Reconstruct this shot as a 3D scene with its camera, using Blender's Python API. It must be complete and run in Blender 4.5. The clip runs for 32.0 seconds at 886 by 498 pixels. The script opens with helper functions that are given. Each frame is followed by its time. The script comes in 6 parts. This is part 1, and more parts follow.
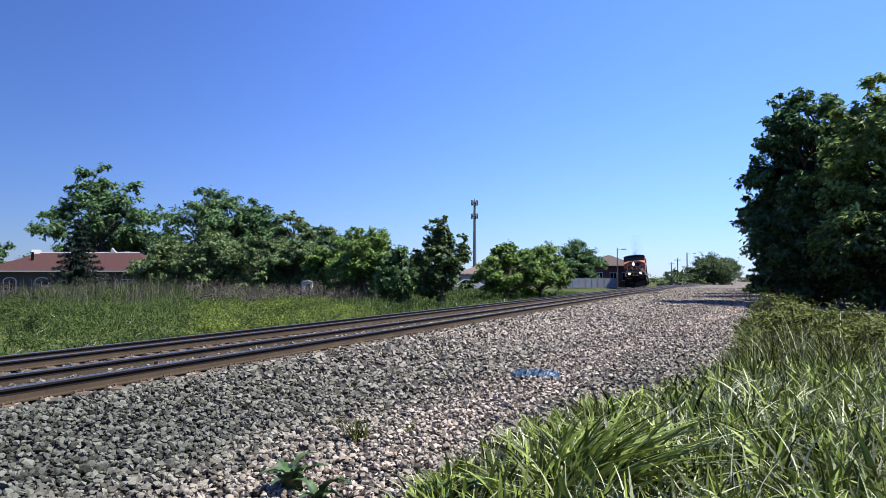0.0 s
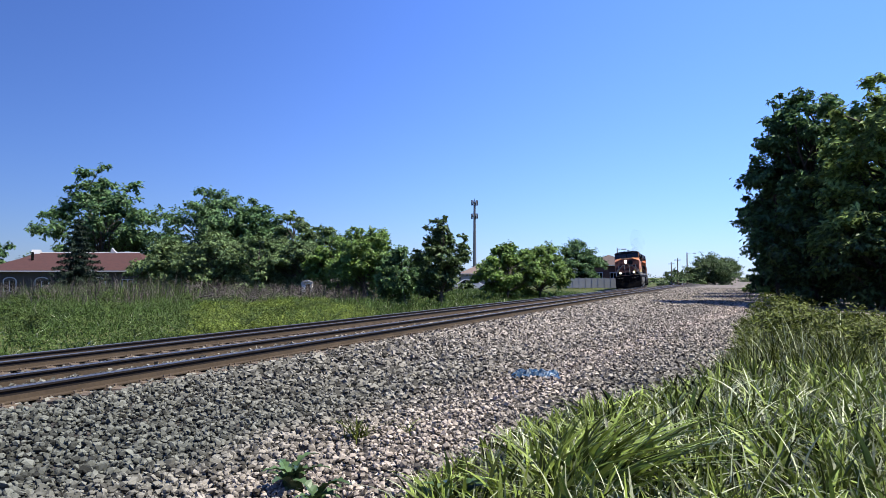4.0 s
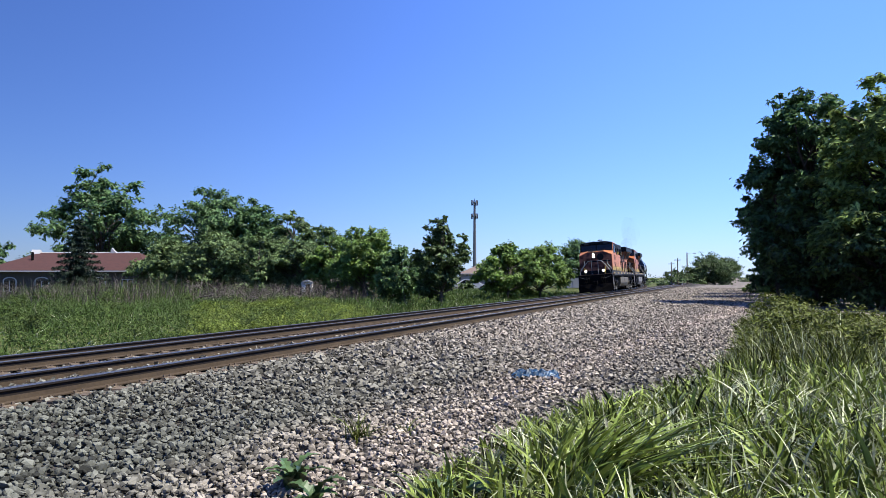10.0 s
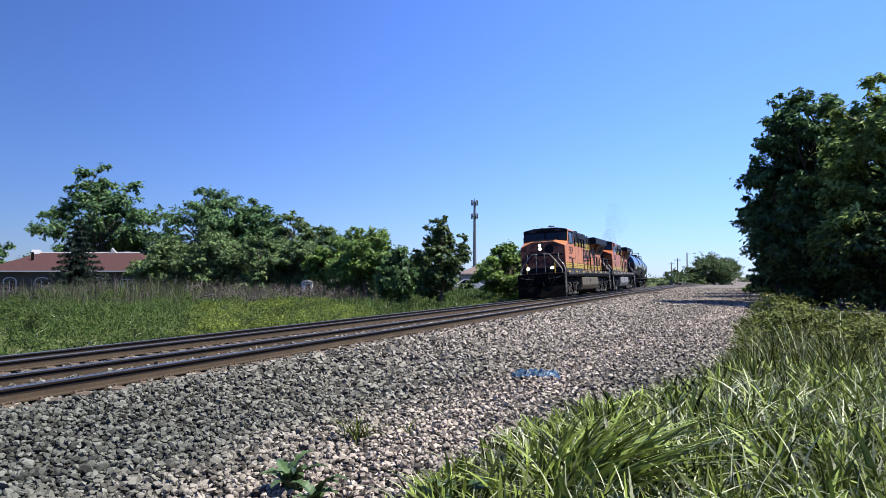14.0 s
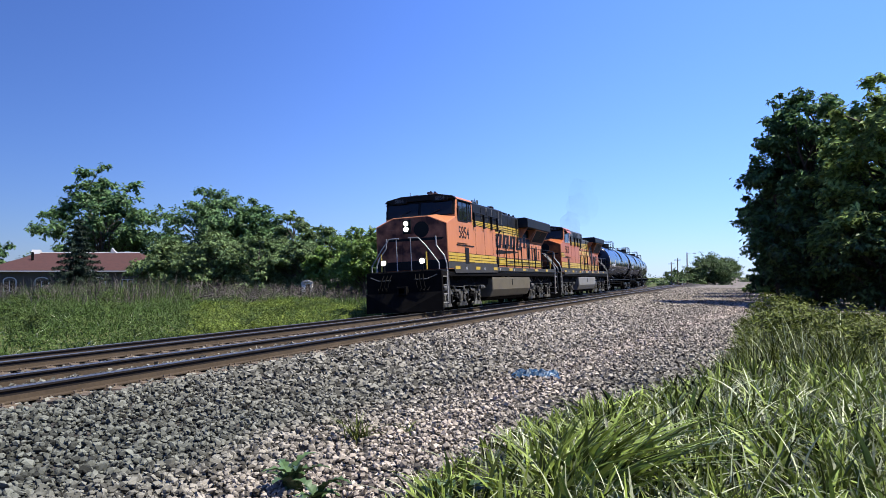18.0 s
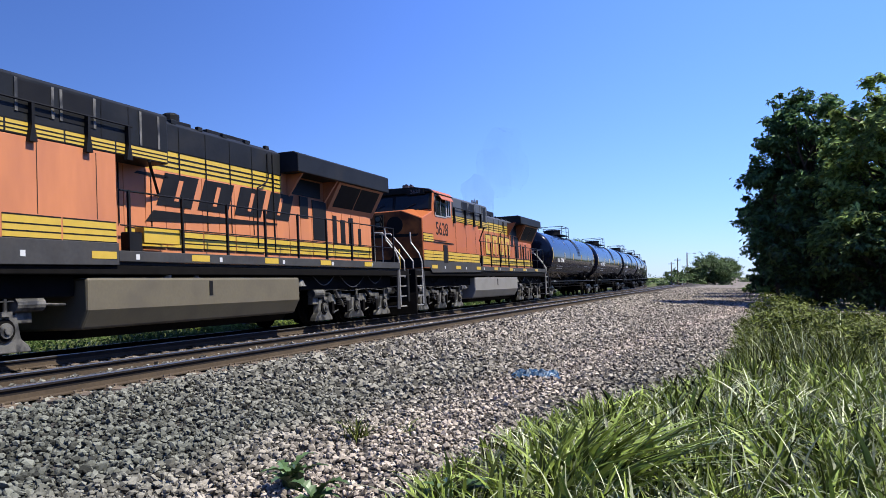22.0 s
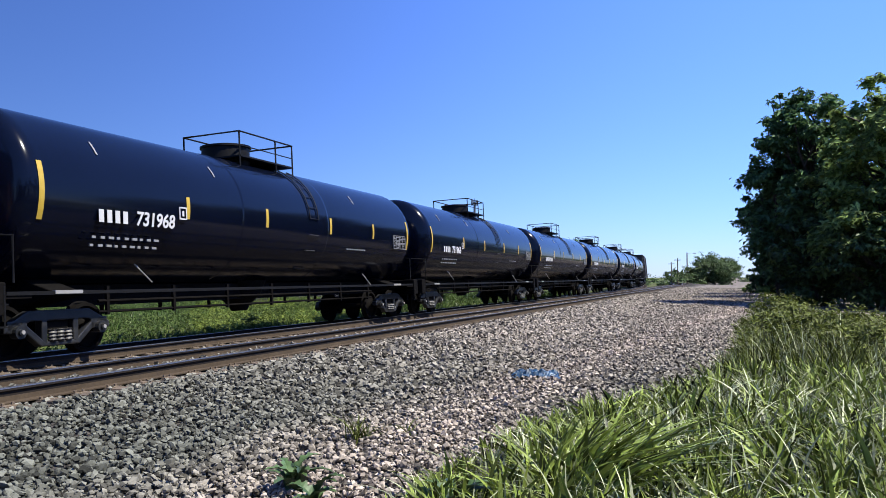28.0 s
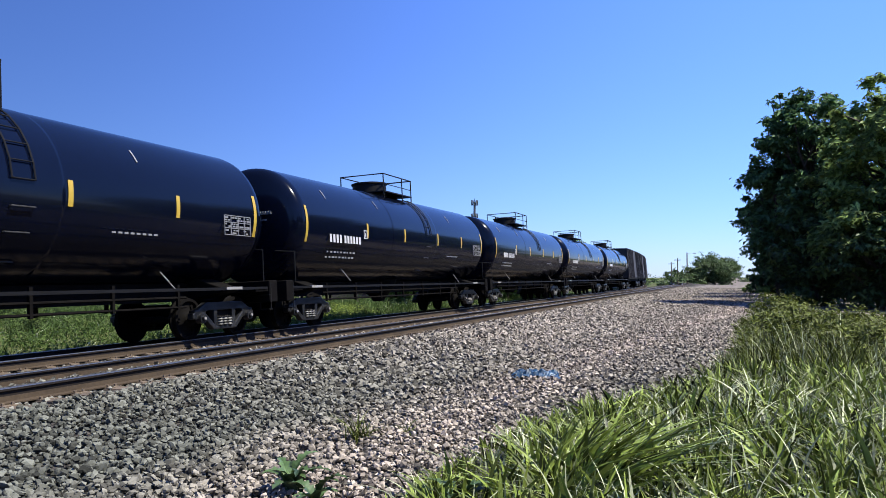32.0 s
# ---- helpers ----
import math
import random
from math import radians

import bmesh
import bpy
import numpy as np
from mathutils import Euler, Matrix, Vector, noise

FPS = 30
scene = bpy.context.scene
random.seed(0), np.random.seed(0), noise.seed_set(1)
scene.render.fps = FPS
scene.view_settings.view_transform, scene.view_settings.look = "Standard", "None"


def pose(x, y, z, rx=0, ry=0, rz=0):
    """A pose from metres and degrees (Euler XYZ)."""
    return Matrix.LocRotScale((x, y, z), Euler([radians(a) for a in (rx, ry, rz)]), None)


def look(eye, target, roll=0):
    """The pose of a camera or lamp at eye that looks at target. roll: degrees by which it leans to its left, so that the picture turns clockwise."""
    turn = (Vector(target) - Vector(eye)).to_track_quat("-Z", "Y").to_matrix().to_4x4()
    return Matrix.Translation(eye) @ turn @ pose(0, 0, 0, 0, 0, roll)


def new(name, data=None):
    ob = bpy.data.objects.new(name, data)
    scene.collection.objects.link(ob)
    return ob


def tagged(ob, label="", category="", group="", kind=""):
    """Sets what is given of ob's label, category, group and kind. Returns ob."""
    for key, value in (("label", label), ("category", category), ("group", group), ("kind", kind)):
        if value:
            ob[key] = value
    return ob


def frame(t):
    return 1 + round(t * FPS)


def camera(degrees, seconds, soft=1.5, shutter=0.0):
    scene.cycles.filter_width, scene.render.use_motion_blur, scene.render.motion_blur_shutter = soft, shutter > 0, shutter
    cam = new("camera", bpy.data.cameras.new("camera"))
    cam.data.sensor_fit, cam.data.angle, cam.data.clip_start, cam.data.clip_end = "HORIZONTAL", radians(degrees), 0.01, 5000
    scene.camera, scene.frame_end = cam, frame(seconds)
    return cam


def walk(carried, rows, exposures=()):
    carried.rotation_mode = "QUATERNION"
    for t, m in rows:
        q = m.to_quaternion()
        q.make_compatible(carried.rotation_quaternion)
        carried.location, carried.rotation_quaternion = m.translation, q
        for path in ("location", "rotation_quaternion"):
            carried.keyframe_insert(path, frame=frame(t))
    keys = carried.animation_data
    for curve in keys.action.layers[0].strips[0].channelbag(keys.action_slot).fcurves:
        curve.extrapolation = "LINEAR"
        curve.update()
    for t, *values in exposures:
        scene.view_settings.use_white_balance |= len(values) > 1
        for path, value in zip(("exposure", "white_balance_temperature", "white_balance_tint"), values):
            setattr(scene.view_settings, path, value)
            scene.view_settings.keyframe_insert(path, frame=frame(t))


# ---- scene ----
# ---- camera: stands still beside the tracks ----
HEAD_Y0, SPEED, GAIN, JERK = 122.94, 4.247, 0.127, -0.00045   # train's front along y, metres and seconds
EYE_Z = 1.371
cam = camera(57.8, 32.0, soft=0.62)
walk(cam, [(0.0, pose(0, 0, EYE_Z, 92.011, 0, 19.886)), (32.0, pose(0, 0, EYE_Z, 92.011, 0, 19.886))],
     exposures=[(0.0, 1.05, 6500, 10), (32.0, 1.05, 6500, 10)])

# ---- light ----
SUN_EL, SUN_AZ = radians(59), radians(87)      # azimuth from +y towards +x
world = bpy.data.worlds.new("sky")
scene.world = world
world.use_nodes = True
sky = world.node_tree.nodes.new("ShaderNodeTexSky")
sky.sky_type, sky.sun_disc = "NISHITA", False
sky.sun_elevation, sky.sun_rotation = SUN_EL, SUN_AZ
sky.air_density, sky.dust_density, sky.ozone_density = 1.0, 0.06, 6.0
back = world.node_tree.nodes["Background"]
deep = world.node_tree.nodes.new("ShaderNodeVectorMath")     # a clear, deep blue sky
deep.operation, deep.inputs[1].default_value = "MULTIPLY", (0.735, 0.91, 1.5)
world.node_tree.links.new(sky.outputs[0], deep.inputs[0])
# brighter on the sun's side, deeper blue opposite to it
way = world.node_tree.nodes.new("ShaderNodeTexCoord")
turn_to_sun = world.node_tree.nodes.new("ShaderNodeVectorMath")
turn_to_sun.operation, turn_to_sun.inputs[1].default_value = "DOT_PRODUCT", (math.sin(SUN_AZ), math.cos(SUN_AZ), -0.15)
side_light = world.node_tree.nodes.new("ShaderNodeMapRange")
side_light.interpolation_type = "SMOOTHSTEP"
side_light.inputs["From Min"].default_value, side_light.inputs["From Max"].default_value = -0.9, 0.1
side_light.inputs["To Min"].default_value, side_light.inputs["To Max"].default_value = 0.42, 1.04
height = world.node_tree.nodes.new("ShaderNodeSeparateXYZ")
low_sky = world.node_tree.nodes.new("ShaderNodeMapRange")        # a clear horizon without haze
low_sky.inputs["From Max"].default_value, low_sky.inputs["To Min"].default_value, low_sky.inputs["To Max"].default_value = 0.36, 0.8, 1.12
both = world.node_tree.nodes.new("ShaderNodeMath")
both.operation = "MULTIPLY"
graded = world.node_tree.nodes.new("ShaderNodeVectorMath")
graded.operation = "SCALE"
world.node_tree.links.new(way.outputs["Generated"], turn_to_sun.inputs[0])
world.node_tree.links.new(turn_to_sun.outputs["Value"], side_light.inputs["Value"])
world.node_tree.links.new(deep.outputs[0], graded.inputs[0])
world.node_tree.links.new(way.outputs["Generated"], height.inputs[0])
world.node_tree.links.new(height.outputs["Z"], low_sky.inputs["Value"])
world.node_tree.links.new(side_light.outputs[0], both.inputs[0])
world.node_tree.links.new(low_sky.outputs[0], both.inputs[1])
world.node_tree.links.new(both.outputs[0], graded.inputs["Scale"])
world.node_tree.links.new(graded.outputs[0], back.inputs[0])
back.inputs[1].default_value = 0.088
sun = new("sun", bpy.data.lights.new("sun", "SUN"))
sun.data.energy, sun.data.angle, sun.data.color = 5.0, radians(0.53), (1.0, 0.96, 0.84)
sun_way = Vector((math.sin(SUN_AZ) * math.cos(SUN_EL), math.cos(SUN_AZ) * math.cos(SUN_EL), math.sin(SUN_EL)))
sun.matrix_world = look(sun_way * 80, (0, 0, 0))


# ---- materials ----
def material(name, base, rough=0.7, metal=0.0, dark=0.75, light=1.15, scale=6.0, fine=60.0, bump=0.15, stretch=(1, 1, 1),
             rand=0.0, per=None, spec=0.5, coat=0.0, glow_through=0.0, stain=None, stain_amount=0.0, stain_scale=1.2, stain_range=(0.48, 0.66)):
    """A procedural surface: base colour varied at two scales, fine relief, optional stains and a random shade for each piece."""
    m = bpy.data.materials.new(name)
    m.use_nodes = True
    nt = m.node_tree
    n, l = nt.nodes, nt.links
    bsdf = n["Principled BSDF"]
    tc = n.new("ShaderNodeTexCoord")
    mp = n.new("ShaderNodeMapping")
    mp.inputs["Scale"].default_value = stretch
    l.new(tc.outputs["Object"], mp.inputs["Vector"])
    big, small = n.new("ShaderNodeTexNoise"), n.new("ShaderNodeTexNoise")
    for t, s, d in ((big, scale, 5), (small, fine, 3)):
        t.inputs["Scale"].default_value, t.inputs["Detail"].default_value = s, d
        l.new(mp.outputs[0], t.inputs["Vector"])
    mix = n.new("ShaderNodeMath")
    mix.operation = "MULTIPLY_ADD"
    mix.inputs[1].default_value = 0.6
    l.new(big.outputs["Fac"], mix.inputs[0])
    half = n.new("ShaderNodeMath")
    half.operation = "MULTIPLY"
    half.inputs[1].default_value = 0.4
    l.new(small.outputs["Fac"], half.inputs[0])
    l.new(half.outputs[0], mix.inputs[2])
    ramp = n.new("ShaderNodeMapRange")
    ramp.inputs["From Min"].default_value, ramp.inputs["From Max"].default_value = 0.3, 0.7
    ramp.inputs["To Min"].default_value, ramp.inputs["To Max"].default_value = dark, light
    l.new(mix.outputs[0], ramp.inputs["Value"])
    value = ramp.outputs[0]
    if rand:
        info = n.new("ShaderNodeObjectInfo" if per == "object" else "ShaderNodeNewGeometry")
        vary = n.new("ShaderNodeMapRange")
        vary.inputs["To Min"].default_value, vary.inputs["To Max"].default_value = 1 - rand, 1 + rand
        l.new(info.outputs["Random" if per == "object" else "Random Per Island"], vary.inputs["Value"])
        times = n.new("ShaderNodeMath")
        times.operation = "MULTIPLY"
        l.new(value, times.inputs[0])
        l.new(vary.outputs[0], times.inputs[1])
        value = times.outputs[0]
    colour = n.new("ShaderNodeVectorMath")
    colour.operation = "SCALE"
    colour.inputs[0].default_value = base
    l.new(value, colour.inputs["Scale"])
    out = colour.outputs[0]
    if stain:
        st = n.new("ShaderNodeTexNoise")
        st.inputs["Scale"].default_value, st.inputs["Detail"].default_value = stain_scale, 6
        l.new(mp.outputs[0], st.inputs["Vector"])
        cut = n.new("ShaderNodeMapRange")
        cut.inputs["From Min"].default_value, cut.inputs["From Max"].default_value = stain_range
        cut.inputs["To Max"].default_value = stain_amount
        l.new(st.outputs["Fac"], cut.inputs["Value"])
        over = n.new("ShaderNodeMix")
        over.data_type = "RGBA"
        over.inputs["B"].default_value = (*stain, 1)
        l.new(cut.outputs[0], over.inputs["Factor"])
        l.new(out, over.inputs["A"])
        out = over.outputs["Result"]
    l.new(out, bsdf.inputs["Base Color"])
    bsdf.inputs["Roughness"].default_value, bsdf.inputs["Metallic"].default_value = rough, metal
    bsdf.inputs["Specular IOR Level"].default_value = spec
    bsdf.inputs["Coat Weight"].default_value = coat
    if bump:
        b = n.new("ShaderNodeBump")
        b.inputs["Strength"].default_value, b.inputs["Distance"].default_value = bump, 0.02
        l.new(mix.outputs[0], b.inputs["Height"])
        l.new(b.outputs[0], bsdf.inputs["Normal"])
    if glow_through:
        tr = n.new("ShaderNodeBsdfTranslucent")
        ms = n.new("ShaderNodeMixShader")
        ms.inputs[0].default_value = glow_through
        l.new(out, tr.inputs["Color"])
        l.new(bsdf.outputs[0], ms.inputs[1])
        l.new(tr.outputs[0], ms.inputs[2])
        l.new(ms.outputs[0], n["Material Output"].inputs["Surface"])
    return m


def glow(name, colour, strength):
    m = bpy.data.materials.new(name)
    m.use_nodes = True
    b = m.node_tree.nodes["Principled BSDF"]
    b.inputs["Base Color"].default_value = (*colour, 1)
    b.inputs["Emission Color"].default_value = (*colour, 1)
    b.inputs["Emission Strength"].default_value = strength
    return m


ORANGE = material("faded_orange_paint", (0.4, 0.149, 0.066), 0.45, dark=0.9, light=1.06, scale=1.5, fine=9, bump=0.03, stretch=(1, 1, 0.25), spec=0.25, stain=(0.2295, 0.0867, 0.0561), stain_amount=0.35)
ORANGE_NEW = material("bright_orange_paint", (0.315, 0.092, 0.03), 0.4, dark=0.9, light=1.06, scale=1.5, fine=9, bump=0.03, stretch=(1, 1, 0.25), spec=0.3, stain=(0.2142, 0.0663, 0.0255), stain_amount=0.35)
# Dark copies of both body paints: the nose front's shade is painted in.
NOSE_SHADE = material("shade_darkened_faded_paint", (0.3525, 0.1237, 0.0675), 0.5, dark=0.8, light=1.06, scale=1.5, fine=9, bump=0.03, spec=0.2, stain=(0.045, 0.013, 0.01), stain_amount=0.97, stain_scale=1.7, stain_range=(0.34, 0.6))
NOSE_SHADE_NEW = material("shade_darkened_orange_paint", (0.3375, 0.0975, 0.02475), 0.5, dark=0.8, light=1.06, scale=1.5, fine=9, bump=0.03, spec=0.2, stain=(0.05, 0.014, 0.007), stain_amount=0.95, stain_scale=1.7, stain_range=(0.34, 0.6))
YELLOW = material("yellow_stripe_paint", (0.3978, 0.2652, 0.0306), 0.45, dark=0.88, light=1.08, bump=0.03)
BLACK = material("black_paint", (0.007, 0.0068, 0.007), 0.55, dark=0.7, light=1.4, scale=3, bump=0.05, spec=0.12)
GREY = material("dark_grey_paint", (0.05, 0.053, 0.058), 0.5, spec=0.35, dark=0.8, light=1.2, scale=2, fine=14, bump=0.04, stain=(0.0225, 0.02175, 0.02025), stain_amount=0.5)
TANKOLIVE = material("oily_olive_brown_tank", (0.09, 0.075, 0.0465), 0.6, dark=0.8, light=1.15, scale=1.2, fine=18, bump=0.05, stain=(0.0525, 0.0435, 0.03), stain_amount=0.6)
ROOFBLACK = material("weathered_black_roof_paint", (0.009, 0.01, 0.012), 0.55, spec=0.13, dark=0.7, light=1.35, scale=2, fine=14, bump=0.04, stain=(0.024, 0.022, 0.02), stain_amount=0.4)
SKIRT = material("dusty_black_skirt_paint", (0.032, 0.031, 0.031), 0.6, spec=0.25, dark=0.7, light=1.35, scale=2, fine=14, bump=0.05, stain=(0.04, 0.034, 0.027), stain_amount=0.45)
# Dark stains pushed near black, painting in the contrast of shaded truck gaps.
SILVER = material("dusty_grey_truck_paint", (0.1, 0.094, 0.083), 0.6, dark=0.45, light=1.4, scale=3, bump=0.2, stain=(0.006, 0.0055, 0.005), stain_amount=0.97, stain_scale=2.5, stain_range=(0.44, 0.56))
TANKGREY = material("dusty_tank_grey", (0.158, 0.15, 0.138), 0.55, dark=0.85, light=1.1, scale=1.2, fine=18, bump=0.05, stain=(0.102, 0.0918, 0.0765), stain_amount=0.5)
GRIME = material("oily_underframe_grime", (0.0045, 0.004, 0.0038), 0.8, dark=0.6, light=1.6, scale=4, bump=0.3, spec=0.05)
CASTING = material("oily_cast_steel", (0.009, 0.0095, 0.011), 0.4, dark=0.5, light=1.6, scale=5, bump=0.25, spec=0.35, stain=(0.035, 0.033, 0.03), stain_amount=0.45, stain_scale=3.0)
GLASS = material("dark_cab_glass", (0.006, 0.007, 0.009), 0.06, dark=0.9, light=1.1, bump=0, spec=0.3)
WHITE = material("white_lettering", (0.408, 0.408, 0.408), 0.6, dark=0.95, light=1.02, bump=0)
STENCIL = material("thin_stencil_paint", (0.1734, 0.1734, 0.1734), 0.6, dark=0.8, light=1.1, bump=0)
STEEL = material("bright_hand_rail_paint", (0.22, 0.212, 0.205), 0.45, dark=0.9, light=1.1, bump=0)
LAMP = glow("lit_headlight", (1.0, 0.90, 0.68), 14)
TANKBLACK = material("glossy_black_tank_paint", (0.0018, 0.003, 0.009), 0.14, dark=0.9, light=1.15, scale=0.8, fine=7, bump=0.003, spec=0.19)
# Rust taken near black: the shadow below the rail head is in the colour.
RAIL = material("rusty_shadowed_rail_side", (0.013, 0.0095, 0.0075), 0.75, dark=0.7, light=1.3, scale=3, fine=50, bump=0.2, spec=0.2)
RAILTOP = material("polished_rail_head", (0.27, 0.26, 0.25), 0.42, 1.0, dark=0.85, light=1.1, scale=2, fine=40, bump=0.02)
TIE = material("weathered_creosote_tie", (0.0867, 0.06375, 0.0459), 0.9, dark=0.6, light=1.3, scale=3, fine=35, bump=0.5, stretch=(0.3, 2, 2), rand=0.25, per="object")
FOOT = material("dusty_brown_rail_foot", (0.05, 0.036, 0.024), 0.9, dark=0.6, light=1.3, scale=2, fine=30, bump=0.2, spec=0.15)
PLATE = material("dusty_rusted_plate", (0.1125, 0.0825, 0.05625), 0.85, dark=0.7, light=1.3, scale=5, fine=40, bump=0.3)


# ---- mesh helpers ----
class Shape:
    """Collects vertices and faces of one mesh."""

    def __init__(self):
        self.v, self.f = [], []

    def add(self, verts, faces):
        k = len(self.v)
        self.v += [tuple(p) for p in verts]
        self.f += [tuple(i + k for i in q) for q in faces]
        return self

    def box(self, x0, x1, y0, y1, z0, z1):
        return self.add([(x0, y0, z0), (x1, y0, z0), (x1, y1, z0), (x0, y1, z0), (x0, y0, z1), (x1, y0, z1), (x1, y1, z1), (x0, y1, z1)],
                        [(0, 3, 2, 1), (4, 5, 6, 7), (0, 1, 5, 4), (1, 2, 6, 5), (2, 3, 7, 6), (3, 0, 4, 7)])

    def prism(self, poly, a, b, axis="y"):
        """A polygon, counter-clockwise, swept from a to b; its plane is x-z for axis y, y-z for axis x, x-y for axis z."""
        def at(p, s):
            return {"y": (p[0], s, p[1]), "x": (s, p[0], p[1]), "z": (p[0], p[1], s)}[axis]
        n = len(poly)
        return self.add([at(p, a) for p in poly] + [at(p, b) for p in poly],
                        [tuple(range(n))[::-1], tuple(range(n, 2 * n))] + [(i, (i + 1) % n, n + (i + 1) % n, n + i) for i in range(n)])

    def rod(self, p, q, r, n=8, r2=None):
        p, q = Vector(p), Vector(q)
        turn = (q - p).to_track_quat("Z", "Y")
        r2 = r if r2 is None else r2
        ring = [turn @ Vector((math.cos(2 * math.pi * i / n), math.sin(2 * math.pi * i / n), 0)) for i in range(n)]
        return self.add([p + d * r for d in ring] + [q + d * r2 for d in ring],
                        [tuple(range(n))[::-1], tuple(range(n, 2 * n))] + [(i, (i + 1) % n, n + (i + 1) % n, n + i) for i in range(n)])

    def tube(self, pts, r, n=6):
        """A bent pipe: one skin swept along the points, mitred at the bends."""
        pts = [Vector(p) for p in pts]
        ways = [(q - p).normalized() for p, q in zip(pts, pts[1:])]
        closed = (pts[0] - pts[-1]).length < 1e-6
        if closed:
            pts = pts[:-1]
        side = ways[0].orthogonal().normalized()
        rows, m = [], len(pts)
        for i, p in enumerate(pts):
            before, after = ways[i - 1] if i or closed else ways[0], ways[min(i, len(ways) - 1)]
            flat = (before + after).normalized() if (before + after).length > 1e-6 else after
            side = (side - after * side.dot(after)).normalized() if abs(side.dot(after)) < 0.98 else after.orthogonal().normalized()
            up = after.cross(side)
            for k in range(n):
                d = (side * math.cos(2 * math.pi * k / n) + up * math.sin(2 * math.pi * k / n)) * r
                rows.append(p + d - after * (d.dot(flat) / max(0.35, after.dot(flat))))
        runs = m if closed else m - 1
        faces = [(i * n + k, i * n + (k + 1) % n, (i + 1) % m * n + (k + 1) % n, (i + 1) % m * n + k) for i in range(runs) for k in range(n)]
        if not closed:
            faces += [tuple(range(n))[::-1], tuple(range((m - 1) * n, m * n))]
        return self.add(rows, faces)

    def lathe(self, prof, axis="y", n=32, centre=(0, 0, 0)):
        """A profile of (along, radius) turned about an axis."""
        rows = []
        for s, r in prof:
            for i in range(n):
                c, d = r * math.cos(2 * math.pi * i / n), r * math.sin(2 * math.pi * i / n)
                p = {"y": (c, s, d), "x": (s, c, d), "z": (c, d, s)}[axis]
                rows.append((p[0] + centre[0], p[1] + centre[1], p[2] + centre[2]))
        faces = [(k * n + i, k * n + (i + 1) % n, (k + 1) * n + (i + 1) % n, (k + 1) * n + i) for k in range(len(prof) - 1) for i in range(n)]
        return self.add(rows, faces + [tuple(range(n))[::-1], tuple(range((len(prof) - 1) * n, len(prof) * n))])

    def moved(self, m):
        self.v = [tuple(m @ Vector(p)) for p in self.v]
        return self

    def mesh(self, name, mat, smooth=False, bevel=0.0):
        me = bpy.data.meshes.new(name)
        me.from_pydata(self.v, [], self.f)
        bm = bmesh.new()
        bm.from_mesh(me)
        bmesh.ops.recalc_face_normals(bm, faces=bm.faces)
        if bevel:
            edges = [e for e in bm.edges if len(e.link_faces) == 2 and e.calc_face_angle() > 0.6]
            bmesh.ops.bevel(bm, geom=edges, offset=bevel, segments=2, profile=0.5, affect="EDGES", clamp_overlap=True)
        bm.to_mesh(me)
        bm.free()
        me.materials.append(mat)
        if smooth:
            me.polygons.foreach_set("use_smooth", [True] * len(me.polygons))
            me.set_sharp_from_angle(angle=radians(38))
        else:
            me.shade_flat()
        return me


def array_mesh(name, verts, faces, mat):
    """A mesh from arrays: verts (n, 3), faces (m, 3 or 4)."""
    me = bpy.data.meshes.new(name)
    k = faces.shape[1]
    me.vertices.add(len(verts))
    me.vertices.foreach_set("co", np.ascontiguousarray(verts, np.float32).ravel())
    me.loops.add(faces.size)
    me.loops.foreach_set("vertex_index", np.ascontiguousarray(faces, np.int32).ravel())
    me.polygons.add(len(faces))
    me.polygons.foreach_set("loop_start", np.arange(0, faces.size, k, dtype=np.int32))
    me.update(calc_edges=True)
    me.shade_flat()
    me.materials.append(mat)
    return me


def part(name, shape, mat, parent, label="", smooth=False, bevel=0.0, at=None):
    me = shape if isinstance(shape, bpy.types.Mesh) else shape.mesh(name, mat, smooth, bevel)
    ob = new(name, me)
    ob.parent = parent
    if at is not None:
        ob.matrix_basis = at
    return tagged(ob, label)


def thing(name, label, category, m=None, group="", kind=""):
    ob = tagged(new(name), label, category, group, kind)
    ob.empty_display_size = 0.3
    if m is not None:
        ob.matrix_basis = m
    return ob


def setting(name, shape, mat, label="", category="", parent=None, smooth=False, bevel=0.0):
    me = shape if isinstance(shape, bpy.types.Mesh) else shape.mesh(name, mat, smooth, bevel)
    ob = tagged(new(name, me), label, category, kind="structure")
    ob.parent = parent
    return ob


def words(text, size, mat, name="lettering", shear=0.0, thick=0.004, weight=0.022):
    """Flat lettering as a mesh, centred, reading along +x in the x-y plane."""
    cu = bpy.data.curves.new(name, "FONT")
    cu.body, cu.size, cu.align_x, cu.align_y, cu.extrude, cu.shear, cu.offset = text, size, "CENTER", "CENTER", thick, shear, size * weight
    tmp = bpy.data.objects.new(name, cu)
    scene.collection.objects.link(tmp)
    bpy.context.view_layer.update()
    me = bpy.data.meshes.new_from_object(tmp.evaluated_get(bpy.context.evaluated_depsgraph_get()))
    me.name = name
    bpy.data.objects.remove(tmp)
    bpy.data.curves.remove(cu)
    me.materials.clear()
    me.materials.append(mat)
    return me


# ---- plan: x across (camera's side positive), y along the tracks away from the camera, z up; z = 0 at the far track's near rail head ----
FAR_X, NEAR_X = -11.968, -7.88
CURVE_Y, CURVE_K = 73.0, 0.0014           # the far track bends away to the left from here
NEAR_CURVE_Y = 105.0


def far_track(y):
    d = max(0.0, y - CURVE_Y)
    return FAR_X - 0.5 * CURVE_K * d * d


def near_track(y):
    d = max(0.0, y - NEAR_CURVE_Y)
    return NEAR_X - 0.5 * CURVE_K * d * d


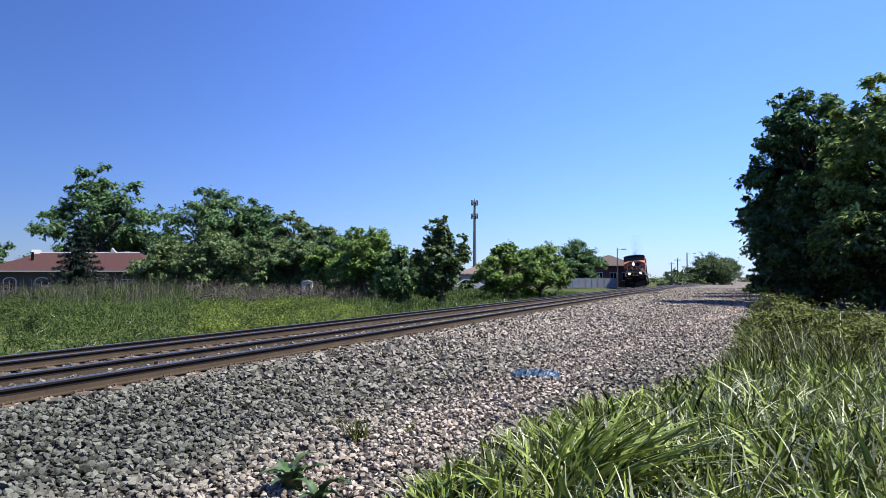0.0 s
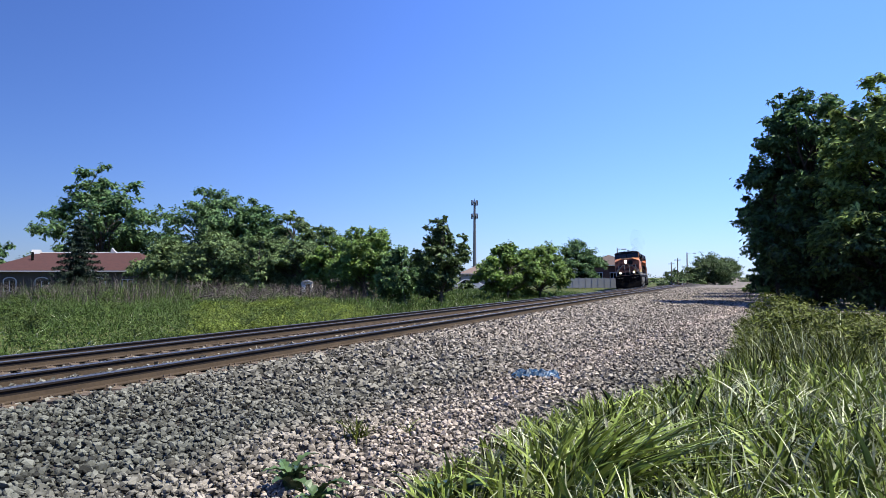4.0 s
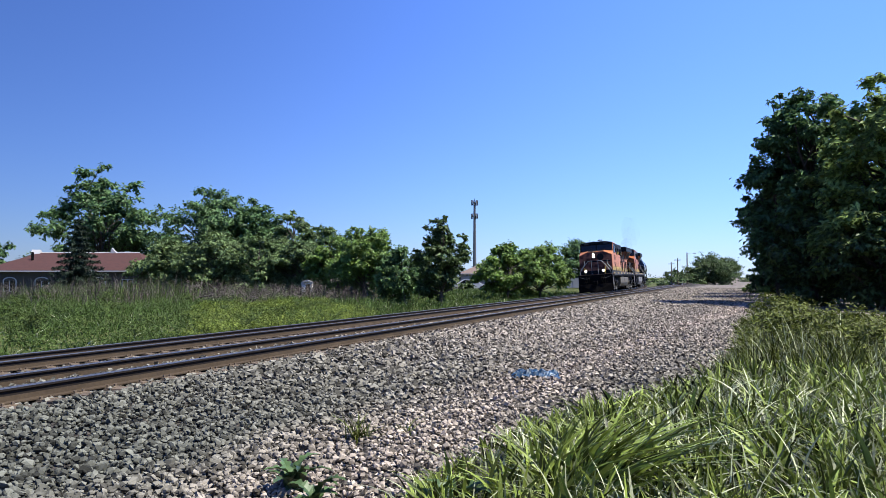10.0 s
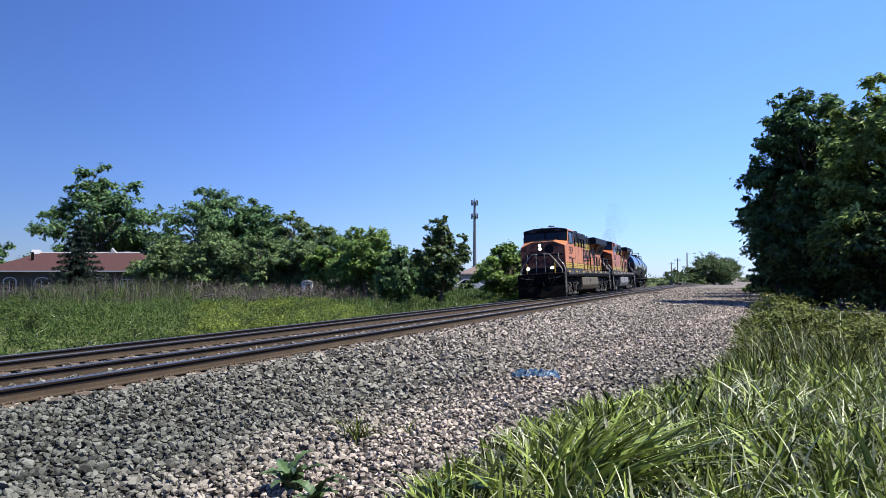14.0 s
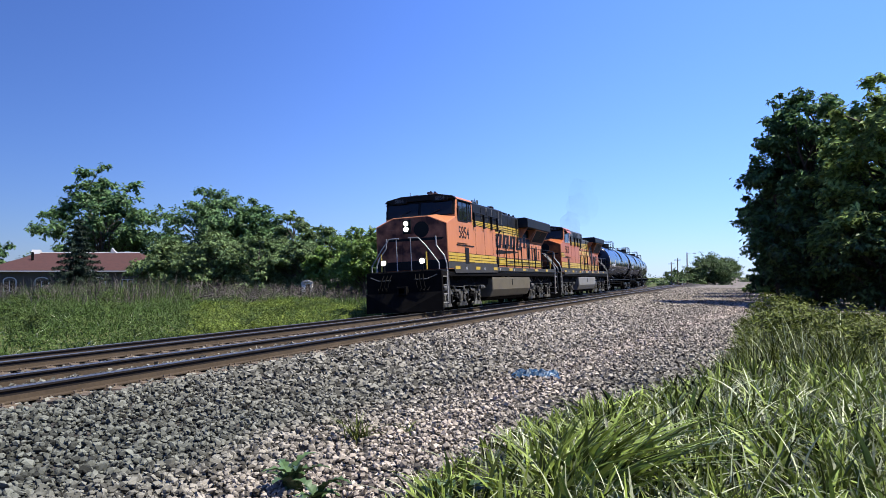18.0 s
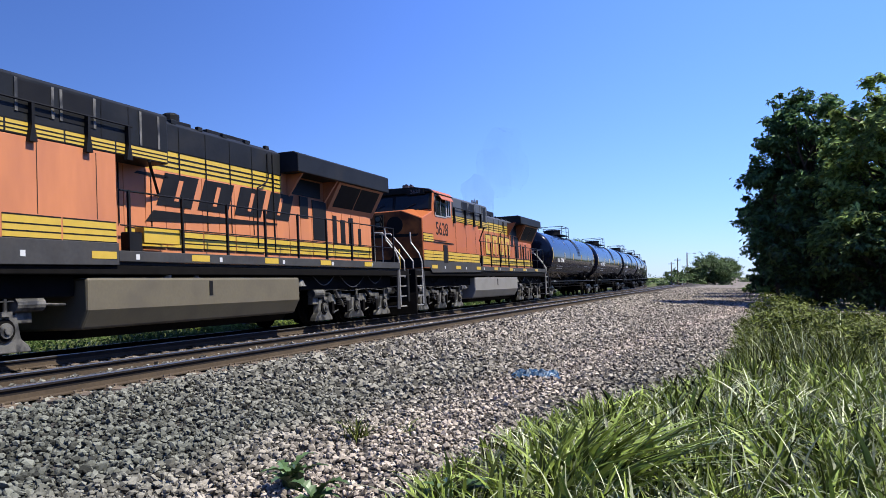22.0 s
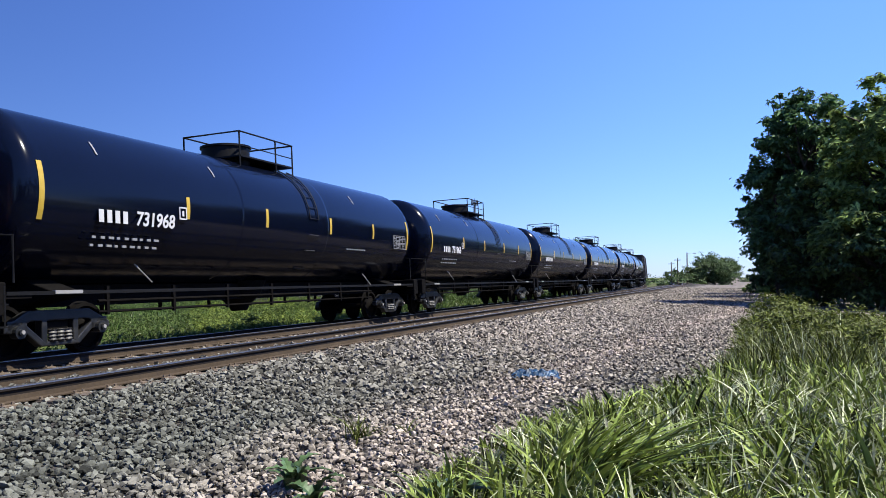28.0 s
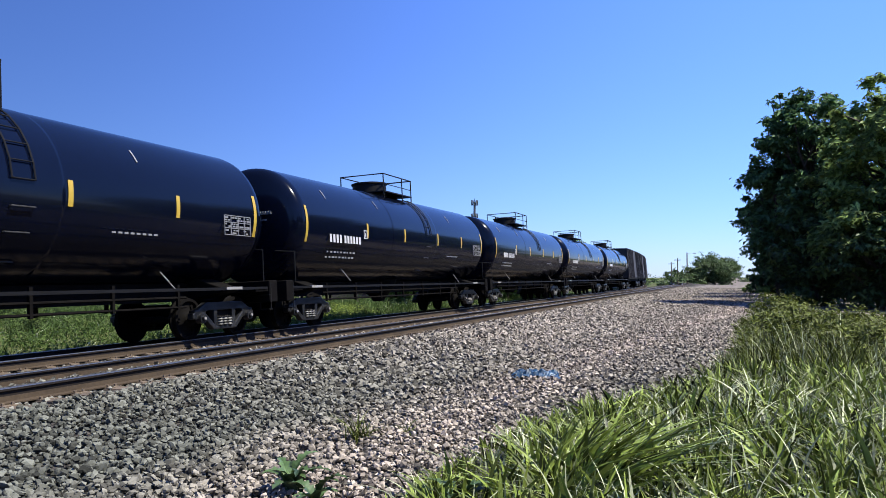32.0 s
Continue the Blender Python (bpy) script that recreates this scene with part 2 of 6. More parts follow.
def yard_edge(y):
    """Where the foreground grass begins."""
    return np.interp(y, [0, 5, 8, 10, 12, 15, 25, 33, 44, 60], [-1.5, -2.25, -2.1, -1.25, -0.7, -0.15, 0.1, 0.15, 0.6, 0.8])


# ---- ground: one sheet to the horizon ----
def ground_material():
    m = bpy.data.materials.new("ground")
    m.use_nodes = True
    nt = m.node_tree
    n, l = nt.nodes, nt.links
    bsdf = n["Principled BSDF"]
    bsdf.inputs["Roughness"].default_value = 0.95
    bsdf.inputs["Specular IOR Level"].default_value = 0.2
    pos = n.new("ShaderNodeTexCoord")
    sep = n.new("ShaderNodeSeparateXYZ")
    l.new(pos.outputs["Object"], sep.inputs[0])

    def noise_at(scale, detail=5):
        t = n.new("ShaderNodeTexNoise")
        t.inputs["Scale"].default_value, t.inputs["Detail"].default_value = scale, detail
        l.new(pos.outputs["Object"], t.inputs["Vector"])
        return t.outputs["Fac"]

    def ramp(fac, stops):
        r = n.new("ShaderNodeValToRGB")
        r.color_ramp.elements[0].position, r.color_ramp.elements[0].color = stops[0][0], (*stops[0][1], 1)
        r.color_ramp.elements[1].position, r.color_ramp.elements[1].color = stops[-1][0], (*stops[-1][1], 1)
        for p, c in stops[1:-1]:
            r.color_ramp.elements.new(p).color = (*c, 1)
        l.new(fac, r.inputs[0])
        return r.outputs[0]

    def blend(fac, a, b):
        x = n.new("ShaderNodeMix")
        x.data_type = "RGBA"
        l.new(fac, x.inputs["Factor"])
        l.new(a, x.inputs["A"])
        l.new(b, x.inputs["B"])
        return x.outputs["Result"]

    def band(value, a, b, wobble=None, amount=1.0):
        v = value
        if wobble is not None:
            ad = n.new("ShaderNodeMath")
            ad.operation = "MULTIPLY_ADD"
            ad.inputs[1].default_value = amount
            l.new(wobble, ad.inputs[0])
            l.new(value, ad.inputs[2])
            v = ad.outputs[0]
        r = n.new("ShaderNodeMapRange")
        r.inputs["From Min"].default_value, r.inputs["From Max"].default_value = a, b
        l.new(v, r.inputs["Value"])
        return r.outputs[0]

    grass = ramp(noise_at(1.3), [(0.3, (0.02805, 0.03825, 0.00915)), (0.5, (0.0561, 0.0714, 0.01785)), (0.7, (0.0918, 0.09435, 0.03315))])
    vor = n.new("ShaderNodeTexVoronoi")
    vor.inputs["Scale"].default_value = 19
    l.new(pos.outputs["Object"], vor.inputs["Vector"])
    # Gaps between stones are coloured near black, as the shade lying in them.
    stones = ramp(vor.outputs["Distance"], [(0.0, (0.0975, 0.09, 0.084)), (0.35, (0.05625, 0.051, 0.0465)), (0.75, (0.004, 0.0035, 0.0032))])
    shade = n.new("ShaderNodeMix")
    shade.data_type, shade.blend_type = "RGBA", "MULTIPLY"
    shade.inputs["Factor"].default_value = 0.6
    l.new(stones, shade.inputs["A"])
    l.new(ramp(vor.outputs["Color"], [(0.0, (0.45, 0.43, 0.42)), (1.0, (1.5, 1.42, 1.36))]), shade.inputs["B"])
    road = ramp(noise_at(0.7, 12), [(0.3, (0.0675, 0.06, 0.0525)), (0.5, (0.1425, 0.1237, 0.105)), (0.7, (0.2325, 0.2025, 0.174))])
    wob = noise_at(0.35)
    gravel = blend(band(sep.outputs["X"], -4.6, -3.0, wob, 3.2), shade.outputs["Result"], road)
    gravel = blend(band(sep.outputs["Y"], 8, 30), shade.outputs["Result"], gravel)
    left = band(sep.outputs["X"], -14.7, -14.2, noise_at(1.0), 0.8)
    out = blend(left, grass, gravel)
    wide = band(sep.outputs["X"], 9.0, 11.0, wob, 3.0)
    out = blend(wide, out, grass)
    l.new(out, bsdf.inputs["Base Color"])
    b = n.new("ShaderNodeBump")
    b.inputs["Strength"].default_value, b.inputs["Distance"].default_value = 0.8, 0.05
    l.new(vor.outputs["Distance"], b.inputs["Height"])
    b.invert = True
    l.new(b.outputs[0], bsdf.inputs["Normal"])
    return m


def ground_z(x, y):
    """Height of the ground over the plan."""
    x = np.asarray(x, float)
    z = np.interp(x, [-300, -60, -30, -17, -14.6, -13.6, -10.2, -9.6, -6.3, -5.2, -3.5, 0, 6, 20],
                  [-1.2, -0.9, -0.35, -0.45, -0.55, -0.28, -0.2, -0.02, 0.04, -0.12, -0.17, -0.15, -0.1, -0.1])
    return z


def make_ground():
    near_x = np.r_[-60, -45, -36, -30, -24, -20, -17, np.arange(-15.5, 2.6, 0.3), 4, 6, 9, 14, 20, 30, 45, 60]
    xs = np.r_[-4000, -1500, -600, -300, -150, -90, near_x, 90, 150, 400, 1500, 4000]
    ys = np.r_[-4000, -1000, -200, -60, -20, -5, np.arange(0, 40, 0.8), np.arange(40, 160, 6), 180, 220, 300, 500, 1000, 4000]
    gx, gy = np.meshgrid(xs, ys)
    gz = ground_z(gx, gy)
    rng = np.random.default_rng(3)
    gz = gz + rng.normal(0, 0.012, gz.shape) * (np.abs(gx) < 16)
    nx, ny = len(xs), len(ys)
    i = np.arange(nx * ny).reshape(ny, nx)
    f = np.stack([i[:-1, :-1], i[:-1, 1:], i[1:, 1:], i[1:, :-1]], -1).reshape(-1, 4)
    me = array_mesh("ground", np.stack([gx, gy, gz], -1).reshape(-1, 3), f, ground_material())
    me.polygons.foreach_set("use_smooth", [True] * len(me.polygons))
    setting("ground", me, None, "gravel yard, grass verge and dirt lane beside the railway", "ground")


make_ground()


# ---- the two tracks ----
CANT = 3.0
FOOT_PROFILE = [(-0.07, -0.172), (0.07, -0.172), (0.07, -0.158), (0.022, -0.142), (0.013, -0.09), (-0.013, -0.09), (-0.022, -0.142), (-0.07, -0.158)]
RAIL_PROFILE = [(-0.012, -0.092), (0.012, -0.092), (0.012, -0.045), (0.036, -0.034), (0.036, -0.012), (-0.036, -0.012),
                (-0.036, -0.034), (-0.012, -0.045)]
HEAD_PROFILE = [(-0.036, -0.0121), (0.036, -0.0121), (0.034, -0.003), (0.026, 0.0), (-0.026, 0.0), (-0.034, -0.003)]


def make_track(name, centre, z0, label, spacing):
    root = thing(name, label, "railway track", kind="structure")
    ys = [-75, -50, -30, -15, 0, 15, 30, 45, 60, 75] + [80 + 8 * i for i in range(28)]
    c, s = math.cos(radians(CANT)), math.sin(radians(CANT))
    for side in (1, -1):
        for nm, prof, mat, lab in (("rail", RAIL_PROFILE, RAIL, "rusty steel rail with the head's shadow in its colour"), ("rail_head", HEAD_PROFILE, RAILTOP, "polished rail running surface"), ("rail_foot", FOOT_PROFILE, FOOT, "dusty brown rail foot")):
            v, k = [], len(prof)
            for y in ys:
                for a, b in prof:
                    w = side * 0.7535 + a
                    v.append((centre(y) + w * c - b * s, y, z0 + w * s + b * c))
            f = [(j * k + i, j * k + (i + 1) % k, (j + 1) * k + (i + 1) % k, (j + 1) * k + i) for j in range(len(ys) - 1) for i in range(k)]
            part(nm, Shape().add(v, f), mat, root, lab)
    rng = random.Random(7)
    tie = Shape().box(-1.3, 1.3, -0.115, 0.115, -0.36, -0.185).mesh("tie", TIE, bevel=0.012)
    plate = Shape()
    for w in (-0.7535, 0.7535):
        plate.box(w - 0.17, w + 0.17, -0.095, 0.095, -0.186, -0.172)
        for a in (-0.1, 0.1):
            for b in (-0.06, 0.06):
                plate.rod((w + a, b, -0.18), (w + a, b, -0.145), 0.016, 6)
    plate_me = plate.mesh("tie_plate", PLATE)
    rest = Shape()
    y, k = -14.0, 0
    while y < 200:
        m = pose(centre(y) + rng.uniform(-0.03, 0.03), y + rng.uniform(-0.02, 0.02), z0, 0, -CANT, rng.uniform(-0.8, 0.8))
        if k < 150:
            t = part("tie", tie, None, root, at=m)
            part("tie_plate", plate_me, None, t)
        else:
            rest.add([m @ Vector(p) for p in [(a, b, d) for d in (-0.36, -0.185) for a, b in ((-1.3, -0.115), (1.3, -0.115), (1.3, 0.115), (-1.3, 0.115))]],
                     [(4, 5, 6, 7), (0, 1, 5, 4), (1, 2, 6, 5), (2, 3, 7, 6), (3, 0, 4, 7)])
        y += spacing
        k += 1
    tagged(part("far_ties", rest, TIE, root, "weathered wooden ties"), kind="stuff")
    return root


make_track("track_far", far_track, -0.039, "main track with polished rails on wooden ties in ballast", 0.495)
make_track("track_near", near_track, 0.185, "side track with rusty rails on wooden ties in ballast", 0.495)


# ---- the train: x to the camera's side, y back from the front coupler, z above the rail head ----
WHEELSETS = []          # (wheelset, radius)


def wheelset_mesh(name, r):
    s = Shape()
    s.rod((-1.05, 0, 0), (1.05, 0, 0), 0.085, 12)
    for k in (-1, 1):
        s.lathe([(k * 0.69, 0.12), (k * 0.68, r - 0.09), (k * 0.675, r + 0.028), (k * 0.70, r + 0.028), (k * 0.715, r), (k * 0.815, r - 0.006), (k * 0.82, r - 0.07),
                 (k * 0.76, r - 0.1), (k * 0.77, 0.2), (k * 0.83, 0.13)], "x", 28)
        for i in range(3):
            a = i * 2.094
            s.rod((k * 0.765, 0.3 * math.cos(a), 0.3 * math.sin(a)), (k * 0.79, 0.3 * math.cos(a), 0.3 * math.sin(a)), 0.045, 8)
    return s.mesh(name, GRIME, True)


LOCO_R, CAR_R = 0.533, 0.457
LOCO_WHEEL, CAR_WHEEL = wheelset_mesh("wheelset", LOCO_R), wheelset_mesh("wheelset", CAR_R)


def bar_stripes(parent, y0, y1, z0, z1, w, cuts=(), name="stripe"):
    """A yellow band with two thin dark lines, broken at the panel joints."""
    edges = [y0, *[c for c in cuts if y0 < c < y1], y1]
    for a, b in zip(edges, edges[1:]):
        t = part(name, Shape().box(w, w + 0.006, a + 0.02, b - 0.02, z0, z1), YELLOW, parent, "yellow painted band with dark lines")
        for q in (0.0, 0.3, 0.62, 1.0):
            part("dark_line", Shape().box(w - 0.003, w + 0.009, a + 0.02, b - 0.02, z0 + (z1 - z0) * q - 0.012, z0 + (z1 - z0) * q + 0.012), BLACK, t)


def loco_truck(loco, yc, flip):
    t = part("truck", Shape().box(-0.95, 0.95, -1.9, 1.9, 0.62, 0.86).box(-0.62, 0.62, -2.5, 2.5, 0.22, 1.0), GRIME, loco, "three-axle truck with dusty grey side frames", at=pose(0, yc, 0))
    for side in (-1, 1):
        s = Shape()
        w0, w1 = (1.0, 1.16) if side > 0 else (-1.16, -1.0)
        for a in (-1.02, 1.02):
            s.prism([(a - 0.72, 0.66), (a - 0.3, 0.57), (a + 0.3, 0.57), (a + 0.72, 0.66), (a + 0.72, 0.86), (a + 0.2, 0.86), (a + 0.16, 0.94), (a - 0.16, 0.94), (a - 0.2, 0.86), (a - 0.72, 0.86)], w0, w1, "x")
        for a, b in ((-2.62, -2.3), (2.3, 2.62)):
            s.prism([(a, 0.6), (b, 0.6), (b, 0.86), (a, 0.8)], w0, w1, "x")
        for a in (-2.05, 0.0, 2.05):
            s.prism([(a - 0.52, 0.14), (a + 0.52, 0.14), (a + 0.47, 0.24), (a + 0.32, 0.36), (a + 0.25, 0.74), (a - 0.25, 0.74), (a - 0.32, 0.36), (a - 0.47, 0.24)], w0 + 0.01 * side, w1 + 0.03 * side, "x")
        part("side_frame", s, SILVER, t, "dusty grey cast side frame", bevel=0.015)
        for a in (-2.05, 0.0, 2.05):
            part("axle_box", Shape().rod((side * 1.1, a, 0.5), (side * 1.215, a, 0.5), 0.19, 16), GRIME, t, "black axle bearing ring")
            part("bearing_cap", Shape().rod((side * 1.1, a, 0.5), (side * 1.25, a, 0.5), 0.125, 12).rod((side * 1.25, a, 0.5), (side * 1.28, a, 0.5), 0.06, 10), SILVER, t, "dusty round bearing cap")
        for a in (-1.18, -0.86, 0.86, 1.18):
            part("coil_spring", Shape().lathe([(0.52 + 0.03 * i, 0.075 + 0.02 * (i % 2)) for i in range(9)], "z", 12, (side * 1.2, a, 0)), GRIME, t, smooth=True)
        for a in (-2.45, 2.5):
            part("brake_cylinder", Shape().rod((side * 1.18, a - 0.28, 0.9), (side * 1.18, a + 0.28, 0.9), 0.12, 14).rod((side * 1.18, a + 0.25, 0.9), (side * 1.18, a + 0.8, 0.88), 0.025, 8), SILVER, t, "grey brake cylinder")
        for a in (-1.05, 1.0):
            part("damper", Shape().rod((side * 1.23, a - 0.42, 0.98), (side * 1.23, a + 0.02, 0.6), 0.05, 10).rod((side * 1.23, a + 0.02, 0.6), (side * 1.23, a + 0.16, 0.48), 0.028, 8), SILVER if a < 0 else GRIME, t, "slanting damper")
        for a in (-1.5, -0.56, 0.56, 1.5):
            part("brake_hanger", Shape().box(min(side * 1.0, side * 1.2), max(side * 1.0, side * 1.2), a - 0.07, a + 0.07, 0.3, 0.66), GRIME, t, "black brake hanger", bevel=0.015)
            part("brake_rod", Shape().rod((side * 1.19, a, 0.34), (side * 1.19, a + 0.3, 0.4), 0.022, 6), SILVER, t)
        for a in (-2.05, 0.0, 2.05):
            part("lift_link", Shape().rod((side * 1.21, a, 0.72), (side * 1.21, a, 1.0), 0.035, 8).box(min(side * 1.12, side * 1.26), max(side * 1.12, side * 1.26), a - 0.1, a + 0.1, 0.72, 0.8), SILVER, t, "grey lifting link")
        pipe = [(side * 1.22, -2.2 + 0.4 * i, 0.97 + 0.02 * math.sin(i * 1.1)) for i in range(12)]
        part("sand_pipe", Shape().tube(pipe, 0.014), SILVER, t)
    for a in (-2.05, 0.0, 2.05):
        ws = part("wheelset", LOCO_WHEEL, None, t, "steel wheels on an axle", at=pose(0, a, LOCO_R))
        WHEELSETS.append((ws, LOCO_R, pose(0, a, LOCO_R)))
    return t


def locomotive(paint, number, faded, lit):
    lab = "faded salmon-orange" if faded else "bright orange"
    loco = thing("locomotive", f"{lab} six-axle diesel locomotive with yellow stripes and black roof", "locomotive", group="locomotives of the train")
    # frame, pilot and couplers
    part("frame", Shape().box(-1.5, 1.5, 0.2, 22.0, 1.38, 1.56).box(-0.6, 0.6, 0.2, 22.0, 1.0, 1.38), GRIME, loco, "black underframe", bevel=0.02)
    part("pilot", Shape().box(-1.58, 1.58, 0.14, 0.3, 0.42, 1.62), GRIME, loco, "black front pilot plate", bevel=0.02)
    part("rear_pilot", Shape().box(-1.5, 1.5, 21.9, 22.06, 0.5, 1.62), BLACK, loco, "black rear pilot plate", bevel=0.02)
    plow = Shape()
    for k in (-1, 1):
        a, b = (0.0, 1.6 * k)
        plow.add([(a, -0.2, 0.05), (b, 0.06, 0.05), (b, 0.1, 0.8), (a, 0.0, 0.8), (a, -0.14, 0.05), (b, 0.12, 0.05), (b, 0.15, 0.8), (a, 0.06, 0.8)],
                 [(0, 1, 2, 3), (7, 6, 5, 4), (0, 4, 5, 1), (3, 2, 6, 7), (1, 5, 6, 2), (0, 3, 7, 4)])
    part("snow_plow", plow, GRIME, loco, "black steel snow plow")
    for y, d in ((-0.12, 1), (22.18, -1)):
        part("coupler", Shape().box(-0.13, 0.13, min(y, y + d * 0.9), max(y, y + d * 0.9), 0.76, 1.0).box(-0.2, 0.2, min(y, y + d * 0.3), max(y, y + d * 0.3), 0.72, 1.04), GRIME, loco, "knuckle coupler", bevel=0.02)
        for k in (-0.55, -0.4, 0.4, 0.55):
            part("brake_hose", Shape().tube([(k, y + d * 0.85, 0.95), (k * 1.05, y + d * 0.6, 0.75), (k * 1.1, y + d * 0.45, 0.5), (k, y + d * 0.3, 0.42)], 0.026), GRIME, loco)
    # fuel tank
    prof = [(1.48, 1.33), (1.48, 0.76), (1.3, 0.42), (-1.3, 0.42), (-1.48, 0.76), (-1.48, 1.33)]
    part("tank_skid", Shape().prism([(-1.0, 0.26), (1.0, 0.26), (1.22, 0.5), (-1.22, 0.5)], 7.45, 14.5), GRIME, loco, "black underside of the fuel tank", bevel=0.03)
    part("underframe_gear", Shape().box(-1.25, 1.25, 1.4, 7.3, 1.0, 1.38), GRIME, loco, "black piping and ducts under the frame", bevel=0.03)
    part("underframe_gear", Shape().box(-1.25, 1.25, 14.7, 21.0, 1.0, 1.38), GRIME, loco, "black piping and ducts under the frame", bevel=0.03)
    part("fuel_tank", Shape().prism(prof[::-1], 7.36, 14.6), TANKOLIVE if faded else TANKGREY, loco, "oily olive-brown fuel tank" if faded else "dusty grey fuel tank", bevel=0.05)
    for x in (-1.484, 1.484):
        part("tank_gauge", Shape().box(x - 0.006, x + 0.006, 10.8, 10.92, 0.95, 1.26), BLACK, loco)
    part("tank_filler", Shape().rod((1.35, 9.6, 1.3), (1.35, 9.6, 1.45), 0.09, 12), STEEL, loco)
    part("tank_vent", Shape().rod((1.38, 10.5, 1.3), (1.38, 10.5, 1.42), 0.06, 10), STEEL, loco)
    # skirt and body
    sk = Shape()
    for k in (-1, 1):
        w0, w1 = (1.5, 1.55) if k > 0 else (-1.55, -1.5)
        sk.prism([(1.12, 1.7), (1.7, 1.7), (1.95, 1.5), (8.07, 1.55), (8.07, 1.95), (1.12, 1.95)], w0, w1, "x")
        sk.box(w0, w1, 8.07, 21.2, 1.62, 1.82)
    part("skirt", sk, SKIRT, loco, "dusty black side skirt", bevel=0.01)
    part("walkway", Shape().box(-1.5, 1.5, 8.1, 21.3, 1.56, 1.62), BLACK, loco, "black walkway deck")
    part("front_deck", Shape().box(-1.5, 1.5, 0.2, 1.16, 1.56, 1.64), BLACK, loco, "black front porch deck")
    # nose: tapered top, sloping corners
    nose = Shape()
    pr = [(-1.54, 1.66), (1.54, 1.66), (1.54, 3.5), (0.75, 3.83), (-0.75, 3.83), (-1.54, 3.5)]
    back = [(-1.54, 1.66), (1.54, 1.66), (1.54, 3.86), (0.75, 3.98), (-0.75, 3.98), (-1.54, 3.86)]
    nose.add([(x, 1.14, z) for x, z in pr] + [(x, 2.32, z) for x, z in back], [(5, 4, 3, 2, 1, 0), (6, 7, 8, 9, 10, 11)] + [(i, (i + 1) % 6, 6 + (i + 1) % 6, 6 + i) for i in range(6)])
    part("nose", nose, paint, loco, f"{lab} short nose", bevel=0.03)
    # front and door take the paint copy darkened as shade
    front = NOSE_SHADE if faded else NOSE_SHADE_NEW
    part("nose_front", Shape().prism([(-1.5, 1.68), (1.5, 1.68), (1.5, 3.47), (0.73, 3.8), (-0.73, 3.8), (-1.5, 3.47)], 1.136, 1.15), front, loco, "nose front with its shade painted into the colour")
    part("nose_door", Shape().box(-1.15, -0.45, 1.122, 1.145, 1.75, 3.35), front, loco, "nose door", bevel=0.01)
    # cab
    cab_side = [(2.28, 1.66), (4.5, 1.66), (4.5, 4.62), (2.36, 4.62), (2.2, 3.9)]
    cab = part("cab", Shape().prism(cab_side, -1.54, 1.54, "x"), paint, loco, f"{lab} crew cab", bevel=0.03)
    roof = [(-1.57, 4.56), (1.57, 4.56), (1.45, 4.68), (0.8, 4.80), (-0.8, 4.80), (-1.45, 4.68)]
    part("cab_roof", Shape().prism(roof, 2.42, 4.55), paint, cab, f"sun-bleached {lab} cab roof", bevel=0.02)
    part("cab_brow", Shape().prism([(x * 1.004, z + 0.006) for x, z in roof], 2.22, 2.44), BLACK, cab, "black brow over the windscreen", bevel=0.02)
    part("cab_front", Shape().add([(-1.52, 2.19, 3.9), (1.52, 2.19, 3.9), (1.52, 2.35, 4.6), (-1.52, 2.35, 4.6), (-1.52, 2.23, 3.9), (1.52, 2.23, 3.9), (1.52, 2.39, 4.6), (-1.52, 2.39, 4.6)],
         [(0, 1, 2, 3), (7, 6, 5, 4), (0, 4, 5, 1), (3, 2, 6, 7), (1, 5, 6, 2), (0, 3, 7, 4)]).moved(pose(0, -0.012, 0)), BLACK, cab, "black cab front round the windows")
    ws = Shape()
    for a, b in ((-1.42, -0.06), (0.06, 1.42)):
        ws.add([(a, 2.165, 3.94), (b, 2.165, 3.94), (b, 2.285, 4.47), (a, 2.285, 4.47), (a, 2.20, 3.94), (b, 2.20, 3.94), (b, 2.32, 4.47), (a, 2.32, 4.47)],
               [(0, 1, 2, 3), (7, 6, 5, 4), (0, 4, 5, 1), (3, 2, 6, 7), (1, 5, 6, 2), (0, 3, 7, 4)])
    part("windscreen", ws, GLASS, cab, "dark front cab windows")
    for k in (-1, 1):
        for a, b, c, d in ((2.56, 3.72, 3.7, 4.45), (3.82, 4.26, 3.76, 4.45)):
            win = part("side_window", Shape().box(k * 1.54 - 0.008, k * 1.54 + 0.008, a, b, c, d), GLASS, cab, "dark sliding side window")
            fr = Shape()
            for p, q, r, s in ((a - 0.05, b + 0.05, c - 0.05, c), (a - 0.05, b + 0.05, d, d + 0.05), (a - 0.05, a, c, d), (b, b + 0.05, c, d), ((a + b) / 2 - 0.02, (a + b) / 2 + 0.02, c, d)):
                fr.box(k * 1.54 - 0.02, k * 1.54 + 0.02, p, q, r, s)
            part("window_frame", fr, BLACK if faded else STEEL, win)
        part("window_awning", Shape().add([(k * 1.55, 2.75, 4.6), (k * 1.55, 4.25, 4.6), (k * 1.72, 4.2, 4.34), (k * 1.72, 2.85, 4.34), (k * 1.55, 2.75, 4.57), (k * 1.55, 4.25, 4.57), (k * 1.72, 4.2, 4.31), (k * 1.72, 2.85, 4.31)],
             [(0, 1, 2, 3), (7, 6, 5, 4), (0, 4, 5, 1), (1, 5, 6, 2), (2, 6, 7, 3), (3, 7, 4, 0)]), paint, cab, "window awning") if not faded else None
